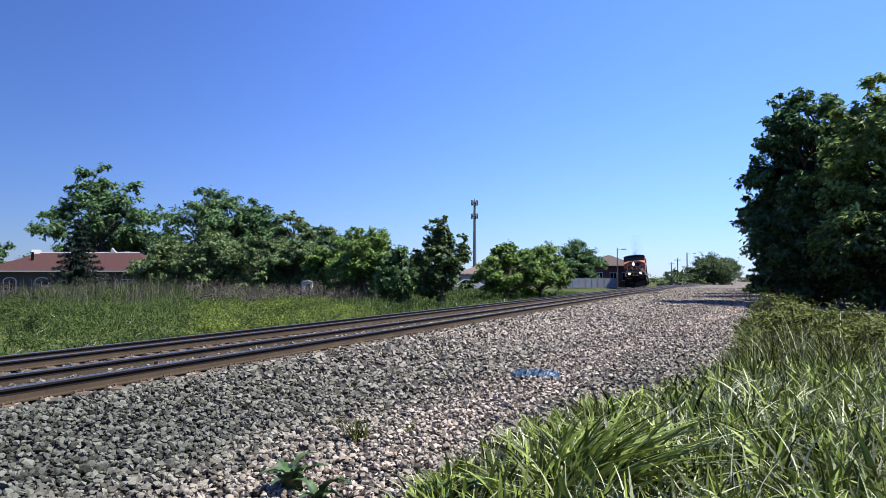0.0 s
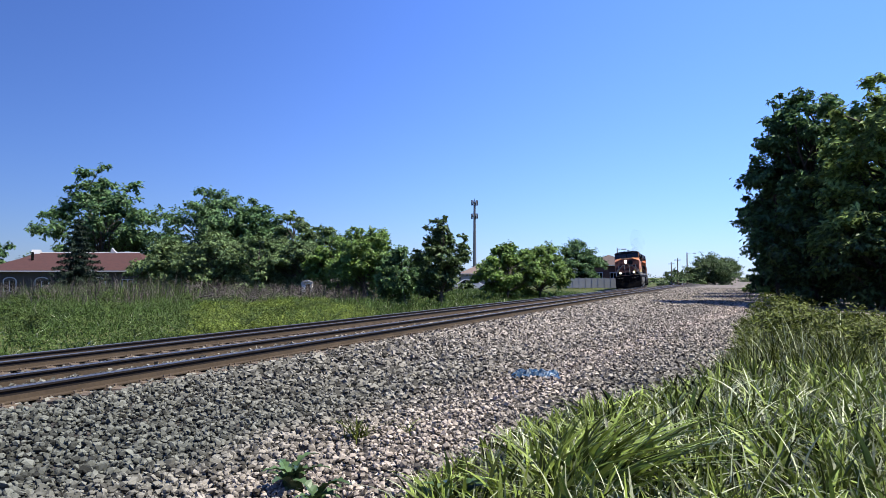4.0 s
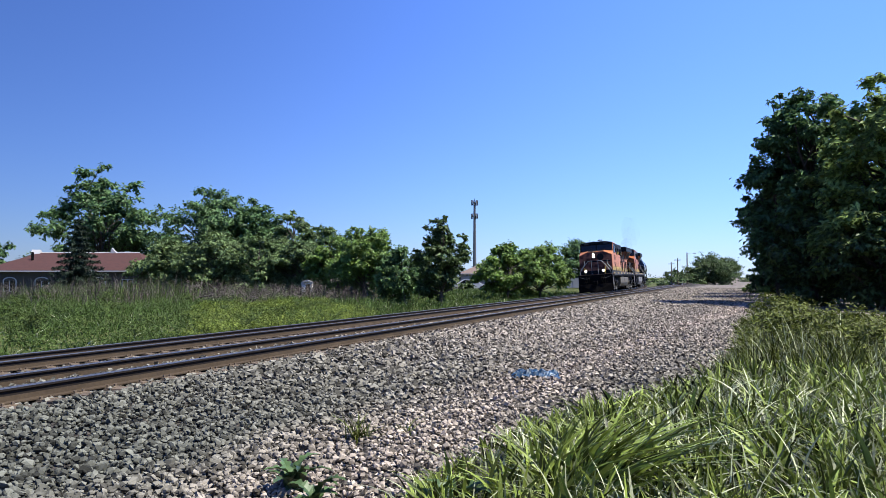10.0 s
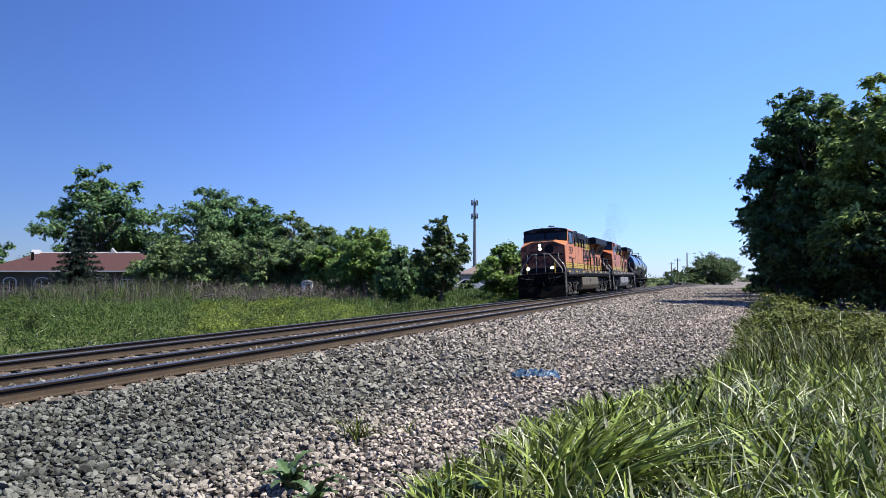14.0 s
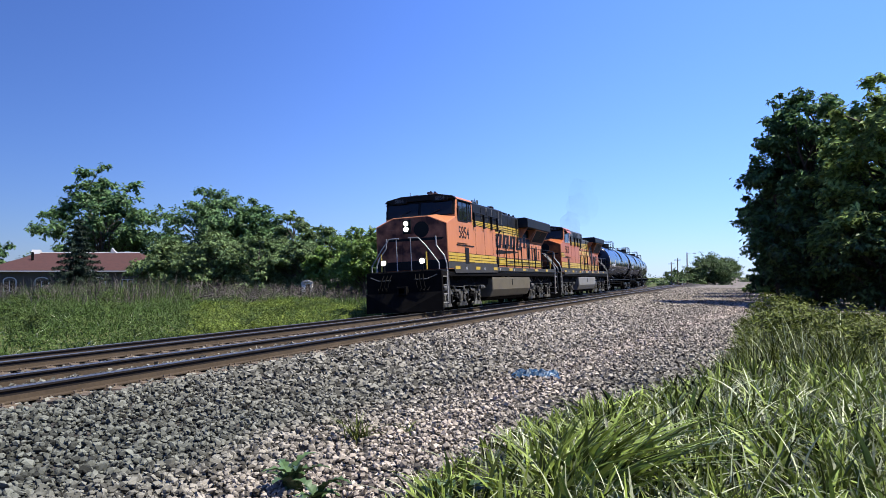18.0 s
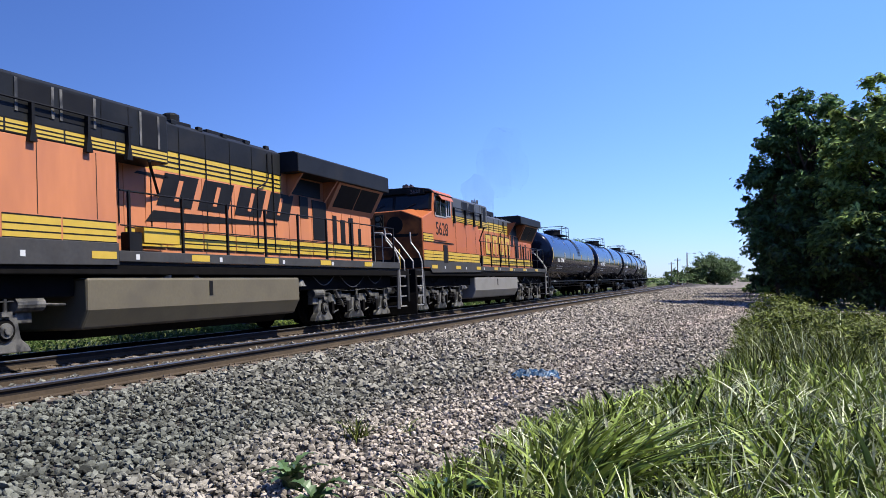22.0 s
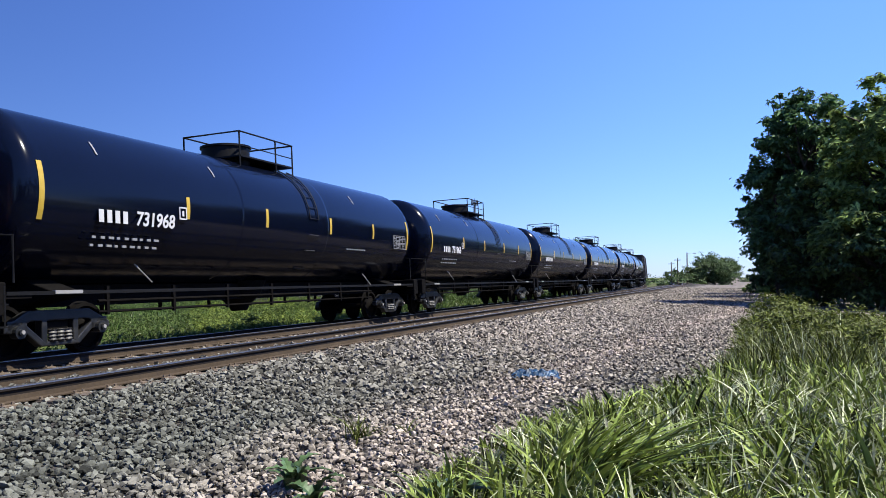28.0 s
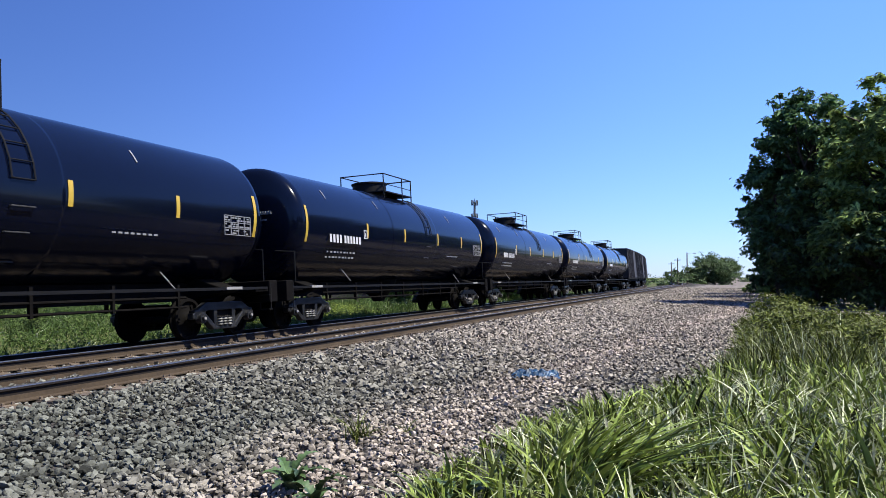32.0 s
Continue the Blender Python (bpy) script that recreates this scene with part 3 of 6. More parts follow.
        part("arm_rest", Shape().box(min(k * 1.54, k * 1.64), max(k * 1.54, k * 1.64), 2.5, 4.3, 4.5, 4.53), BLACK, cab)
        part("number_panel_rail", Shape().box(k * 1.545 - 0.02, k * 1.545 + 0.02, 2.2, 4.5, 2.64, 2.68).box(k * 1.545 - 0.02, k * 1.545 + 0.02, 2.3, 3.6, 2.73, 2.745), BLACK, cab)
        part("step_recess", Shape().box(k * 1.54 - 0.022, k * 1.54 + 0.022, 3.25, 3.72, 1.9, 2.58), BLACK, cab, "dark step recess")
        turn = pose(k * 1.542, 3.22, 3.17, 90, 0, 90 if k > 0 else -90)
        part("fleet_number", words(number, 0.7, BLACK, weight=0.008), None, cab, f"black painted number {number}", at=turn)
    for x in (-0.9, 0.9):
        part("number_board", Shape().box(x - 0.35, x + 0.35, 2.2, 2.3, 4.5, 4.72), BLACK, cab, "black number board", bevel=0.01)
        part("board_number", words(number, 0.2, GREY), None, cab, at=pose(x, 2.196, 4.61, 90, 0, 0))
    part("horn", Shape().rod((0.3, 3.2, 4.78), (0.3, 3.2, 4.92), 0.03).rod((0.3, 2.8, 4.95), (0.3, 3.3, 4.92), 0.07, 10, 0.02).rod((0.15, 2.9, 4.95), (0.15, 3.3, 4.92), 0.06, 10, 0.02).rod((0.45, 2.9, 4.95), (0.45, 3.3, 4.92), 0.06, 10, 0.02), GREY, cab, "air horn cluster")
    part("antenna", Shape().rod((-0.7, 3.0, 4.75), (-0.7, 3.0, 5.05), 0.012), GREY, cab)
    part("antenna_dome", Shape().box(-0.4, -0.15, 2.5, 2.8, 4.79, 4.86), GREY, cab, bevel=0.02)
    # lights
    for x, z, r in ((-0.16, 3.56, 0.095), (-0.16, 3.33, 0.095), (-0.85, 2.0, 0.1), (0.78, 2.0, 0.1)):
        y = 1.16 if z > 3 else 0.3
        y = y - 0.06 if z > 3 else y
        h = part("headlight", Shape().rod((x, y, z), (x, y - 0.09, z), r + 0.03, 16), BLACK, loco, "round headlight housing")
        part("lit_lens", Shape().rod((x, y - 0.07, z), (x, y - 0.105, z), r, 16), LAMP if lit else GLASS, h, "glowing headlight lens" if lit else "unlit headlight lens")
        if z < 3:
            part("lamp_bracket", Shape().box(x - 0.03, x + 0.03, 0.2, 0.3, 1.6, 1.95), BLACK, loco)
    # black anti-glare top and black emblem shapes on the nose, a black strip as shade along its foot
    part("anti_glare_panel", Shape().add([(-0.72, 1.2, 3.845), (0.72, 1.2, 3.845), (0.72, 2.15, 3.965), (-0.72, 2.15, 3.965), (-0.72, 1.2, 3.83), (0.72, 1.2, 3.83), (0.72, 2.15, 3.95), (-0.72, 2.15, 3.95)],
         [(0, 1, 2, 3), (7, 6, 5, 4), (0, 4, 5, 1), (1, 5, 6, 2), (2, 6, 7, 3), (3, 7, 4, 0)]), BLACK, loco, "black anti-glare panel on the nose")
    part("nose_emblem", Shape().lathe([(1.126, 0.32), (1.14, 0.32)], "y", 24, (0.45, 0, 3.3)), BLACK, loco, "round black nose emblem")
    part("nose_emblem_flash", Shape().prism([(-1.1, 2.88), (1.3, 2.84), (1.38, 2.93), (0.2, 2.98), (-1.1, 2.95)], 1.118, 1.14), BLACK, loco, "black flash across the nose")
    part("nose_band", Shape().box(-1.52, 1.52, 1.112, 1.14, 1.7, 2.05), BLACK, loco, "black strip painted as shade along the nose's foot")
    for k in (-1, 1):
        for j in range(3):
            w = k * (0.5 + 0.16 * j)
            part("jumper_hose", Shape().tube([(w, 0.14, 1.5), (w + 0.05 * k, 0.0, 1.3), (w + 0.12 * k, -0.03, 1.0), (w + 0.2 * k, 0.02, 0.85), (w + 0.26 * k, 0.12, 1.0)], 0.022, 6), GRIME, loco, "hanging air hose")
        part("grab_bar", Shape().rod((k * 0.95, 0.26, 1.66), (k * 0.95, 0.26, 2.35), 0.03, 8), YELLOW, loco, "yellow grab bar")
    # front and rear steps with bright hand rails
    for y, d in ((1.05, -1), (21.15, 1)):
        for k in (-1, 1):
            for i in range(4):
                part("step", Shape().box(min(k * 1.0, k * 1.5), max(k * 1.0, k * 1.5), min(y, y + d * 0.6), max(y, y + d * 0.6), 0.34 + 0.34 * i, 0.37 + 0.34 * i), STEEL, loco, "worn metal boarding step")
            part("step_side", Shape().prism([(y - d * 0.22, 0.28), (y + d * 0.02, 0.28), (y + d * 0.02, 1.62), (y - d * 0.12, 1.62)], k * 1.47, k * 1.51, "x"), SKIRT, loco, "dusty black step side plate")
            part("hand_rail", Shape().tube([(k * 1.5, y + d * 0.05, 0.4), (k * 1.5, y + d * 0.05, 1.9), (k * 1.4, y + d * 0.03, 2.2), (k * 1.08, y - d * 0.02, 2.62), (k * 1.06, y - d * 0.03, 3.0)], 0.03, 6), STEEL, loco, "bright painted step hand rail")
            part("hand_rail", Shape().tube([(k * 1.42, y + d * 0.7, 1.3), (k * 1.42, y + d * 0.7, 1.9), (k * 0.95, y + d * 0.72, 2.55), (k * 0.62, y + d * 0.74, 2.92), (k * 0.2, y + d * 0.75, 2.94)], 0.024, 6), STEEL, loco, "bright painted porch hand rail")
            part("porch_post", Shape().tube([(k * 0.3, y + d * 0.76, 1.6), (k * 0.3, y + d * 0.76, 2.94)], 0.02, 6), STEEL, loco)
            part("uncoupling_lever", Shape().tube([(k * 1.4, y + d * 0.92, 1.45), (k * 1.0, y + d * 1.0, 1.3), (k * 0.5, y + d * 1.02, 1.3)], 0.018, 6), GREY, loco)
    # inverter section, flush with the cab
    sec = [(-1.5, 1.95), (1.5, 1.95), (1.5, 3.6), (-1.5, 3.6)]
    part("equipment_cabinet", Shape().prism(sec, 4.52, 8.1), paint, loco, f"{lab} electrical cabinet side", bevel=0.015)
    part("cabinet_top", Shape().prism([(-1.5, 3.6), (1.5, 3.6), (1.5, 4.56), (1.4, 4.63), (-1.4, 4.63), (-1.5, 4.56)], 4.53, 9.57), ROOFBLACK if faded else GREY, loco, "dark grey cabinet top with vents", bevel=0.02)
    for k in (-1, 1):
        for y, wide, z in ((5.95, 0.67, 3.98), (6.86, 0.7, 3.98), (8.8, 0.45, 3.86)):
            part("intake_louvre", Shape().box(k * 1.5 - 0.012, k * 1.5 + 0.012, y, y + wide, z, 4.5), BLACK, loco, "black intake screen")
            for e in (y - 0.06, y + wide):
                part("screen_edge", Shape().box(k * 1.5 - 0.02, k * 1.5 + 0.02, e, e + 0.06, z, 4.52), SILVER, loco)
        for y in (4.72, 7.75, 8.45):
            part("cabinet_seam", Shape().box(k * 1.5 - 0.005, k * 1.5 + 0.005, y, y + 0.03, 3.86, 4.55), BLACK, loco)
        for y in (4.66, 6.1, 7.3, 8.3):
            part("grab_bracket", Shape().prism([(y, 3.52), (y + 0.16, 3.52), (y + 0.11, 3.78), (y + 0.11, 4.16), (y + 0.05, 4.16), (y + 0.05, 3.78)], min(k * 1.51, k * 1.59), max(k * 1.51, k * 1.59), "x"), BLACK, loco, "black rail bracket")
        part("cabinet_rail", Shape().tube([(k * 1.57, 4.6, 4.16), (k * 1.57, 8.45, 4.16)], 0.02), BLACK, loco, "black cabinet hand rail")
        part("drain_pipe", Shape().tube([(k * 1.5, 9.0, 3.6), (k * 1.2, 9.5, 3.3), (k * 0.97, 9.9, 3.05)], 0.03), BLACK, loco)
        part("walkway_box", Shape().box(min(k * 1.2, k * 1.42), max(k * 1.2, k * 1.42), 8.5, 8.85, 1.66, 2.2), BLACK, loco, "black box on the walkway", bevel=0.02)
        part("box_panel", Shape().box(min(k * 1.2, k * 1.42), max(k * 1.2, k * 1.42), 8.9, 10.0, 2.0, 2.32), YELLOW, loco, "yellow cabinet door on the walkway", bevel=0.01)
        for y in (4.95, 6.3, 7.6):
            part("door_seam", Shape().box(k * 1.5 - 0.004, k * 1.5 + 0.004, y, y + 0.016, 2.36, 3.55), RAIL, loco)
    # long hood
    hood = [(-0.93, 1.62), (0.93, 1.62), (0.93, 3.86), (-0.93, 3.86)]
    part("long_hood", Shape().prism(hood, 8.1, 20.3), paint, loco, f"{lab} engine hood", bevel=0.015)
    ht, r0 = (4.74, 14.8) if faded else (4.42, 15.95)
    part("hood_roof", Shape().prism([(-0.95, 4.04), (0.95, 4.04), (0.95, ht - 0.12), (0.75, ht), (-0.75, ht), (-0.95, ht - 0.12)], 8.12, r0), ROOFBLACK if faded else GREY, loco, "dark grey hood roof", bevel=0.02)
    part("hood_upper", Shape().box(-0.932, 0.932, 8.12, r0, 3.6, 4.05), YELLOW, loco, "yellow upper hood band")
    for k in (-1, 1):
        for z in (3.7, 3.81, 3.92):
            part("dark_line", Shape().box(k * 0.935 - 0.006, k * 0.935 + 0.006, 8.15, r0 - 0.05, z - 0.015, z + 0.015), BLACK, loco)
        side = k * 0.93
        w = side if k > 0 else side - 0.006
        for n, y in enumerate([8.9 + 0.62 * i for i in range(18)]):
            part("hood_door", Shape().box(side - 0.012, side + 0.012, y + 0.012, y + 0.608, 2.0, 3.57 if y < 14.0 else 3.3), paint, loco, bevel=0.006)
        bar_stripes(loco, 8.9, 20.25, 1.98, 2.34, w + 0.02 * k, [8.9 + 1.24 * i for i in range(1, 10)])
        # name emblem in plain shapes and a long flash below it
        e0, e1 = side + 0.0205 * k, side + 0.026 * k
        if faded:
            for j, y in enumerate((9.85, 11.2, 12.6, 13.95)):
                part("emblem_shape", Shape().prism([(y, 2.86), (y + 1.12, 2.86), (y + 1.42, 3.56), (y + 0.3, 3.56)], e0, e1, "x"), BLACK, loco, "black slanted emblem block")
                for p, q, c, d in ((0.5, 0.64, 2.98, 3.44),):
                    lo, hi = (c - 2.86) * 0.42, (d - 2.86) * 0.42
                    part("emblem_gap", Shape().prism([(y + p + lo, c), (y + q + lo, c), (y + q + hi, d), (y + p + hi, d)], e0, e1 + 0.003 * k, "x"), paint, loco)
            part("emblem_flash", Shape().prism([(9.5, 2.5), (14.5, 2.72), (14.5, 2.76), (9.75, 2.74)], e0, e1, "x").prism([(9.2, 3.44), (10.3, 3.44), (10.2, 3.5), (9.3, 3.5)], e0, e1, "x"), BLACK, loco, "thin black emblem flash")
        else:
            for j, y in enumerate((10.9, 12.1, 13.25, 14.4)):
                part("emblem_shape", Shape().box(min(e0, e1), max(e0, e1), y, y + 0.95, 2.44, 3.46), BLACK, loco, "tall yellow emblem block with dark outline")
                e2 = e1 + 0.004 * k
                part("emblem_face", Shape().box(min(e0, e2), max(e0, e2), y + 0.06, y + 0.89, 2.5, 3.4), YELLOW, loco)
                part("emblem_gap", Shape().box(min(e0, e2 + 0.003 * k), max(e0, e2 + 0.003 * k), y + 0.3, y + 0.66, 2.44 if j % 2 else 2.66, 3.2 if j % 2 else 3.24), paint, loco)
            part("nose_stripe", Shape().box(min(k * 1.535, k * 1.548), max(k * 1.535, k * 1.548), 1.16, 2.2, 2.64, 2.97), BLACK, loco)
            bar_stripes(loco, 1.14, 2.2, 2.66, 2.95, 1.548 if k > 0 else -1.554)
        for a, b, c, d in ((15.7, 16.15, 3.0, 3.6), (16.4, 17.2, 2.42, 3.55), (17.6, 17.85, 2.1, 3.2), (18.1, 18.4, 2.2, 3.1), (18.65, 18.95, 2.1, 3.2), (19.3, 19.5, 2.1, 2.9)):
            part("hood_opening", Shape().box(side - 0.03, side + 0.024, a, b, c, d), BLACK, loco, "dark louvred hood door")
        wside = 1.545 if k > 0 else -1.551
        bar_stripes(loco, 1.14, 4.5, 1.96, 2.33, wside, (2.15, 3.2, 3.8))
        bar_stripes(loco, 4.5, 8.08, 1.96, 2.33, (1.5 if k > 0 else -1.506), (5.6, 6.8))
        bar_stripes(loco, 4.54, 9.55, 3.62, 3.84, (1.5 if k > 0 else -1.506), (5.7, 6.9, 8.1))
        # walkway hand rails
        part("walkway_rail", Shape().tube([(k * 1.48, 8.2, 2.95), (k * 1.48, 20.9, 2.95)], 0.02).tube([(k * 1.48, 8.2, 2.3), (k * 1.48, 20.9, 2.3)], 0.014), BLACK, loco, "black walkway hand rail")
        for i in range(9):
            y = 8.4 + 1.55 * i
            part("rail_post", Shape().box(k * 1.48 - 0.025, k * 1.48 + 0.025, y, y + 0.05, 1.6, 2.97), BLACK, loco)
        for i in range(7):
            part("reflector", Shape().box(k * 1.553 - 0.004, k * 1.553 + 0.004, 1.9 + 2.75 * i, 2.5 + 2.75 * i, 1.66, 1.79), YELLOW, loco, "yellow reflective strip")
            part("white_reflector", Shape().box(k * 1.553 - 0.004, k * 1.553 + 0.004, 3.3 + 2.6 * i, 3.4 + 2.6 * i, 1.66, 1.76), WHITE, loco)
        for y in [8.75 + 0.93 * i for i in range(7 if faded else 8)]:
            part("hood_joint", Shape().box(k * 0.952 - 0.006, k * 0.952 + 0.006, y, y + 0.025, 2.4, ht - 0.14), BLACK, loco, "dark joint between hood panels")
            part("lifting_lug", Shape().box(k * 0.8 - 0.05, k * 0.8 + 0.05, y - 0.08, y + 0.08, ht - 0.06, ht + 0.05), ROOFBLACK, loco, bevel=0.015)
        part("hood_pipe", Shape().tube([(k * 0.97, 14.1, ht - 0.2), (k * 0.98, 14.1, 3.9), (k * 1.02, 13.9, 3.75), (k * 0.97, 13.6, 3.6), (k * 0.97, 13.55, 2.1)], 0.018), BLACK, loco, "thin pipe down the hood side")
        part("hood_pipe", Shape().tube([(k * 0.97, 14.35, ht - 0.2), (k * 0.97, 14.35, 2.0)], 0.016), BLACK, loco, "thin pipe down the hood side")
    # radiator section with overhanging wings
    low = 4.12 if faded else 4.22
    part("radiator_housing", Shape().prism([(-1.5, low), (1.5, low), (1.5, 4.6), (1.35, 4.67), (-1.35, 4.67), (-1.5, 4.6)], r0 - 0.05, 20.62), ROOFBLACK, loco, "black overhanging radiator wing", bevel=0.02)
    part("radiator_base", Shape().prism([(-0.92, 3.3), (0.92, 3.3), (1.38, low), (-1.38, low)], 17.3, 20.45), paint, loco, f"{lab} flared radiator base")
    for k in (-1, 1):
        for a, b in ((17.5, 18.8), (18.86, 20.2)):
            z0, z1 = 3.45, low - 0.06
            x0, x1 = k * (0.92 + 0.46 * (z0 - 3.3) / (low - 3.3) + 0.01), k * (0.92 + 0.46 * (z1 - 3.3) / (low - 3.3) + 0.01)
            part("radiator_screen", Shape().add([(x0, a, z0), (x0, b, z0), (x1, b, z1), (x1, a, z1), (x0 - 0.03 * k, a, z0), (x0 - 0.03 * k, b, z0), (x1 - 0.03 * k, b, z1), (x1 - 0.03 * k, a, z1)],
                 [(0, 1, 2, 3), (7, 6, 5, 4), (0, 4, 5, 1), (3, 2, 6, 7), (1, 5, 6, 2), (0, 3, 7, 4)]), BLACK, loco, "black radiator intake screen")
        part("hood_upper_side", Shape().box(k * 0.9 - 0.03, k * 0.9 + 0.03, 14.2, 17.3, 3.3, low), paint, loco)
        part("dark_grille", Shape().box(k * 0.935 - 0.01, k * 0.935 + 0.01, 15.3, 16.9, 3.62, low - 0.05), BLACK, loco, "black intake grille")
        for y in (15.1, 17.1):
            part("wing_bracket", Shape().prism([(k * 0.93, 3.5), (k * 1.4, low), (k * 0.93, low)], y, y + 0.08), paint, loco, "triangular wing bracket")
    part("exhaust_stack", Shape().box(-0.35, 0.55, 12.2, 14.0, ht - 0.03, ht + (0.16 if faded else 0.32)), BLACK, loco, "black exhaust housing on the hood roof", bevel=0.02)
    part("roof_hatch", Shape().box(0.1, 0.7, 10.7, 11.4, ht - 0.02, ht + 0.1).lathe([(ht + 0.08, 0.2), (ht + 0.26, 0.2), (ht + 0.3, 0.12)], "z", 14, (0.45, 11.0, 0)), BLACK, loco, "black roof hatch with a round vent", bevel=0.02)
    part("rear_hood_end", Shape().box(-0.9, 0.9, 20.28, 20.36, 1.65, 3.7), paint, loco)
    for k in (-1, 1):
        for y0, y1, sag in ((15.6, 16.9, 0.28), (17.2, 18.9, 0.35), (19.1, 20.2, 0.25), (2.2, 3.3, 0.25), (4.4, 5.6, 0.3)):
            pts = [(k * 1.3, y0 + (y1 - y0) * i / 8, 1.4 - sag * math.sin(math.pi * i / 8)) for i in range(9)]
            part("cable", Shape().tube(pts, 0.016, 5), SILVER if y0 > 9 else GRIME, loco, "hanging traction cable")
        part("air_reservoir", Shape().rod((k * 1.05, 7.0, 1.2), (k * 1.05, 5.9, 1.2), 0.14, 14), GRIME, loco)
        part("bell", Shape().lathe([(1.28, 0.03), (1.26, 0.1), (1.12, 0.16), (1.1, 0.19)], "z", 16, (k * 1.3, 14.9, 0)), SILVER, loco)
        part("mirror", Shape().box(k * 1.6 - 0.01, k * 1.6 + 0.01, 2.42, 2.52, 3.8, 4.25), BLACK, loco)
    for a, b, z in ((-0.9, -0.4, 4.2), (0.4, 0.9, 4.15)):
        part("wiper", Shape().rod((a, 2.13, 3.96), (b, 2.17, z), 0.012), BLACK, loco)
    part("nose_headlight_box", Shape().box(-0.34, 0.02, 1.09, 1.15, 3.16, 3.72), BLACK, loco, bevel=0.02)
    loco_truck(loco, 3.85, 1)
    loco_truck(loco, 18.45, -1)
    return loco


def car_truck(car, yc):
    t = part("truck", Shape().box(-1.05, 1.05, -0.22, 0.22, 0.42, 0.72), GRIME, car, "two-axle freight truck", at=pose(0, yc, 0))
    for k in (-1, 1):
        w0, w1 = (0.96, 1.12) if k > 0 else (-1.12, -0.96)
        s = Shape()
        s.prism([(-1.14, 0.56), (-1.14, 0.44), (-0.62, 0.62), (0.62, 0.62), (1.14, 0.44), (1.14, 0.56), (0.66, 0.80), (-0.66, 0.80)][::-1], w0, w1, "x")
        s.prism([(-0.8, 0.5), (-0.42, 0.19), (0.42, 0.19), (0.8, 0.5), (0.72, 0.58), (0.34, 0.27), (-0.34, 0.27), (-0.72, 0.58)], w0, w1, "x")
        for a in (-0.34, 0.34):
            s.box(w0, w1, a - 0.06, a + 0.06, 0.24, 0.66)
        for a in (-0.89, 0.89):
            s.box(w0, w1, a - 0.2, a + 0.2, 0.44, 0.64)
        part("side_frame", s, CASTING, t, "black cast side frame", bevel=0.02)
        for a in (-0.17, 0.0, 0.17):
            part("coil_spring", Shape().lathe([(0.26 + 0.03 * i, 0.06 + 0.02 * (i % 2)) for i in range(8)], "z", 12, (k * 1.1, a, 0)), SILVER, t, "grey coil spring", smooth=True)
        for a in (-0.89, 0.89):
            part("bearing_cap", Shape().rod((k * 1.05, a, CAR_R), (k * 1.2, a, CAR_R), 0.11, 14).rod((k * 1.2, a, CAR_R), (k * 1.24, a, CAR_R), 0.06, 10), CASTING, t, "round bearing cap")
            part("cap_bolt", Shape().rod((k * 1.24, a, CAR_R), (k * 1.255, a, CAR_R), 0.035, 8), STEEL, t)
    for a in (-0.89, 0.89):
        ws = part("wheelset", CAR_WHEEL, None, t, "steel wheels on an axle", at=pose(0, a, CAR_R))
        WHEELSETS.append((ws, CAR_R, pose(0, a, CAR_R)))


CAR_L = 18.0


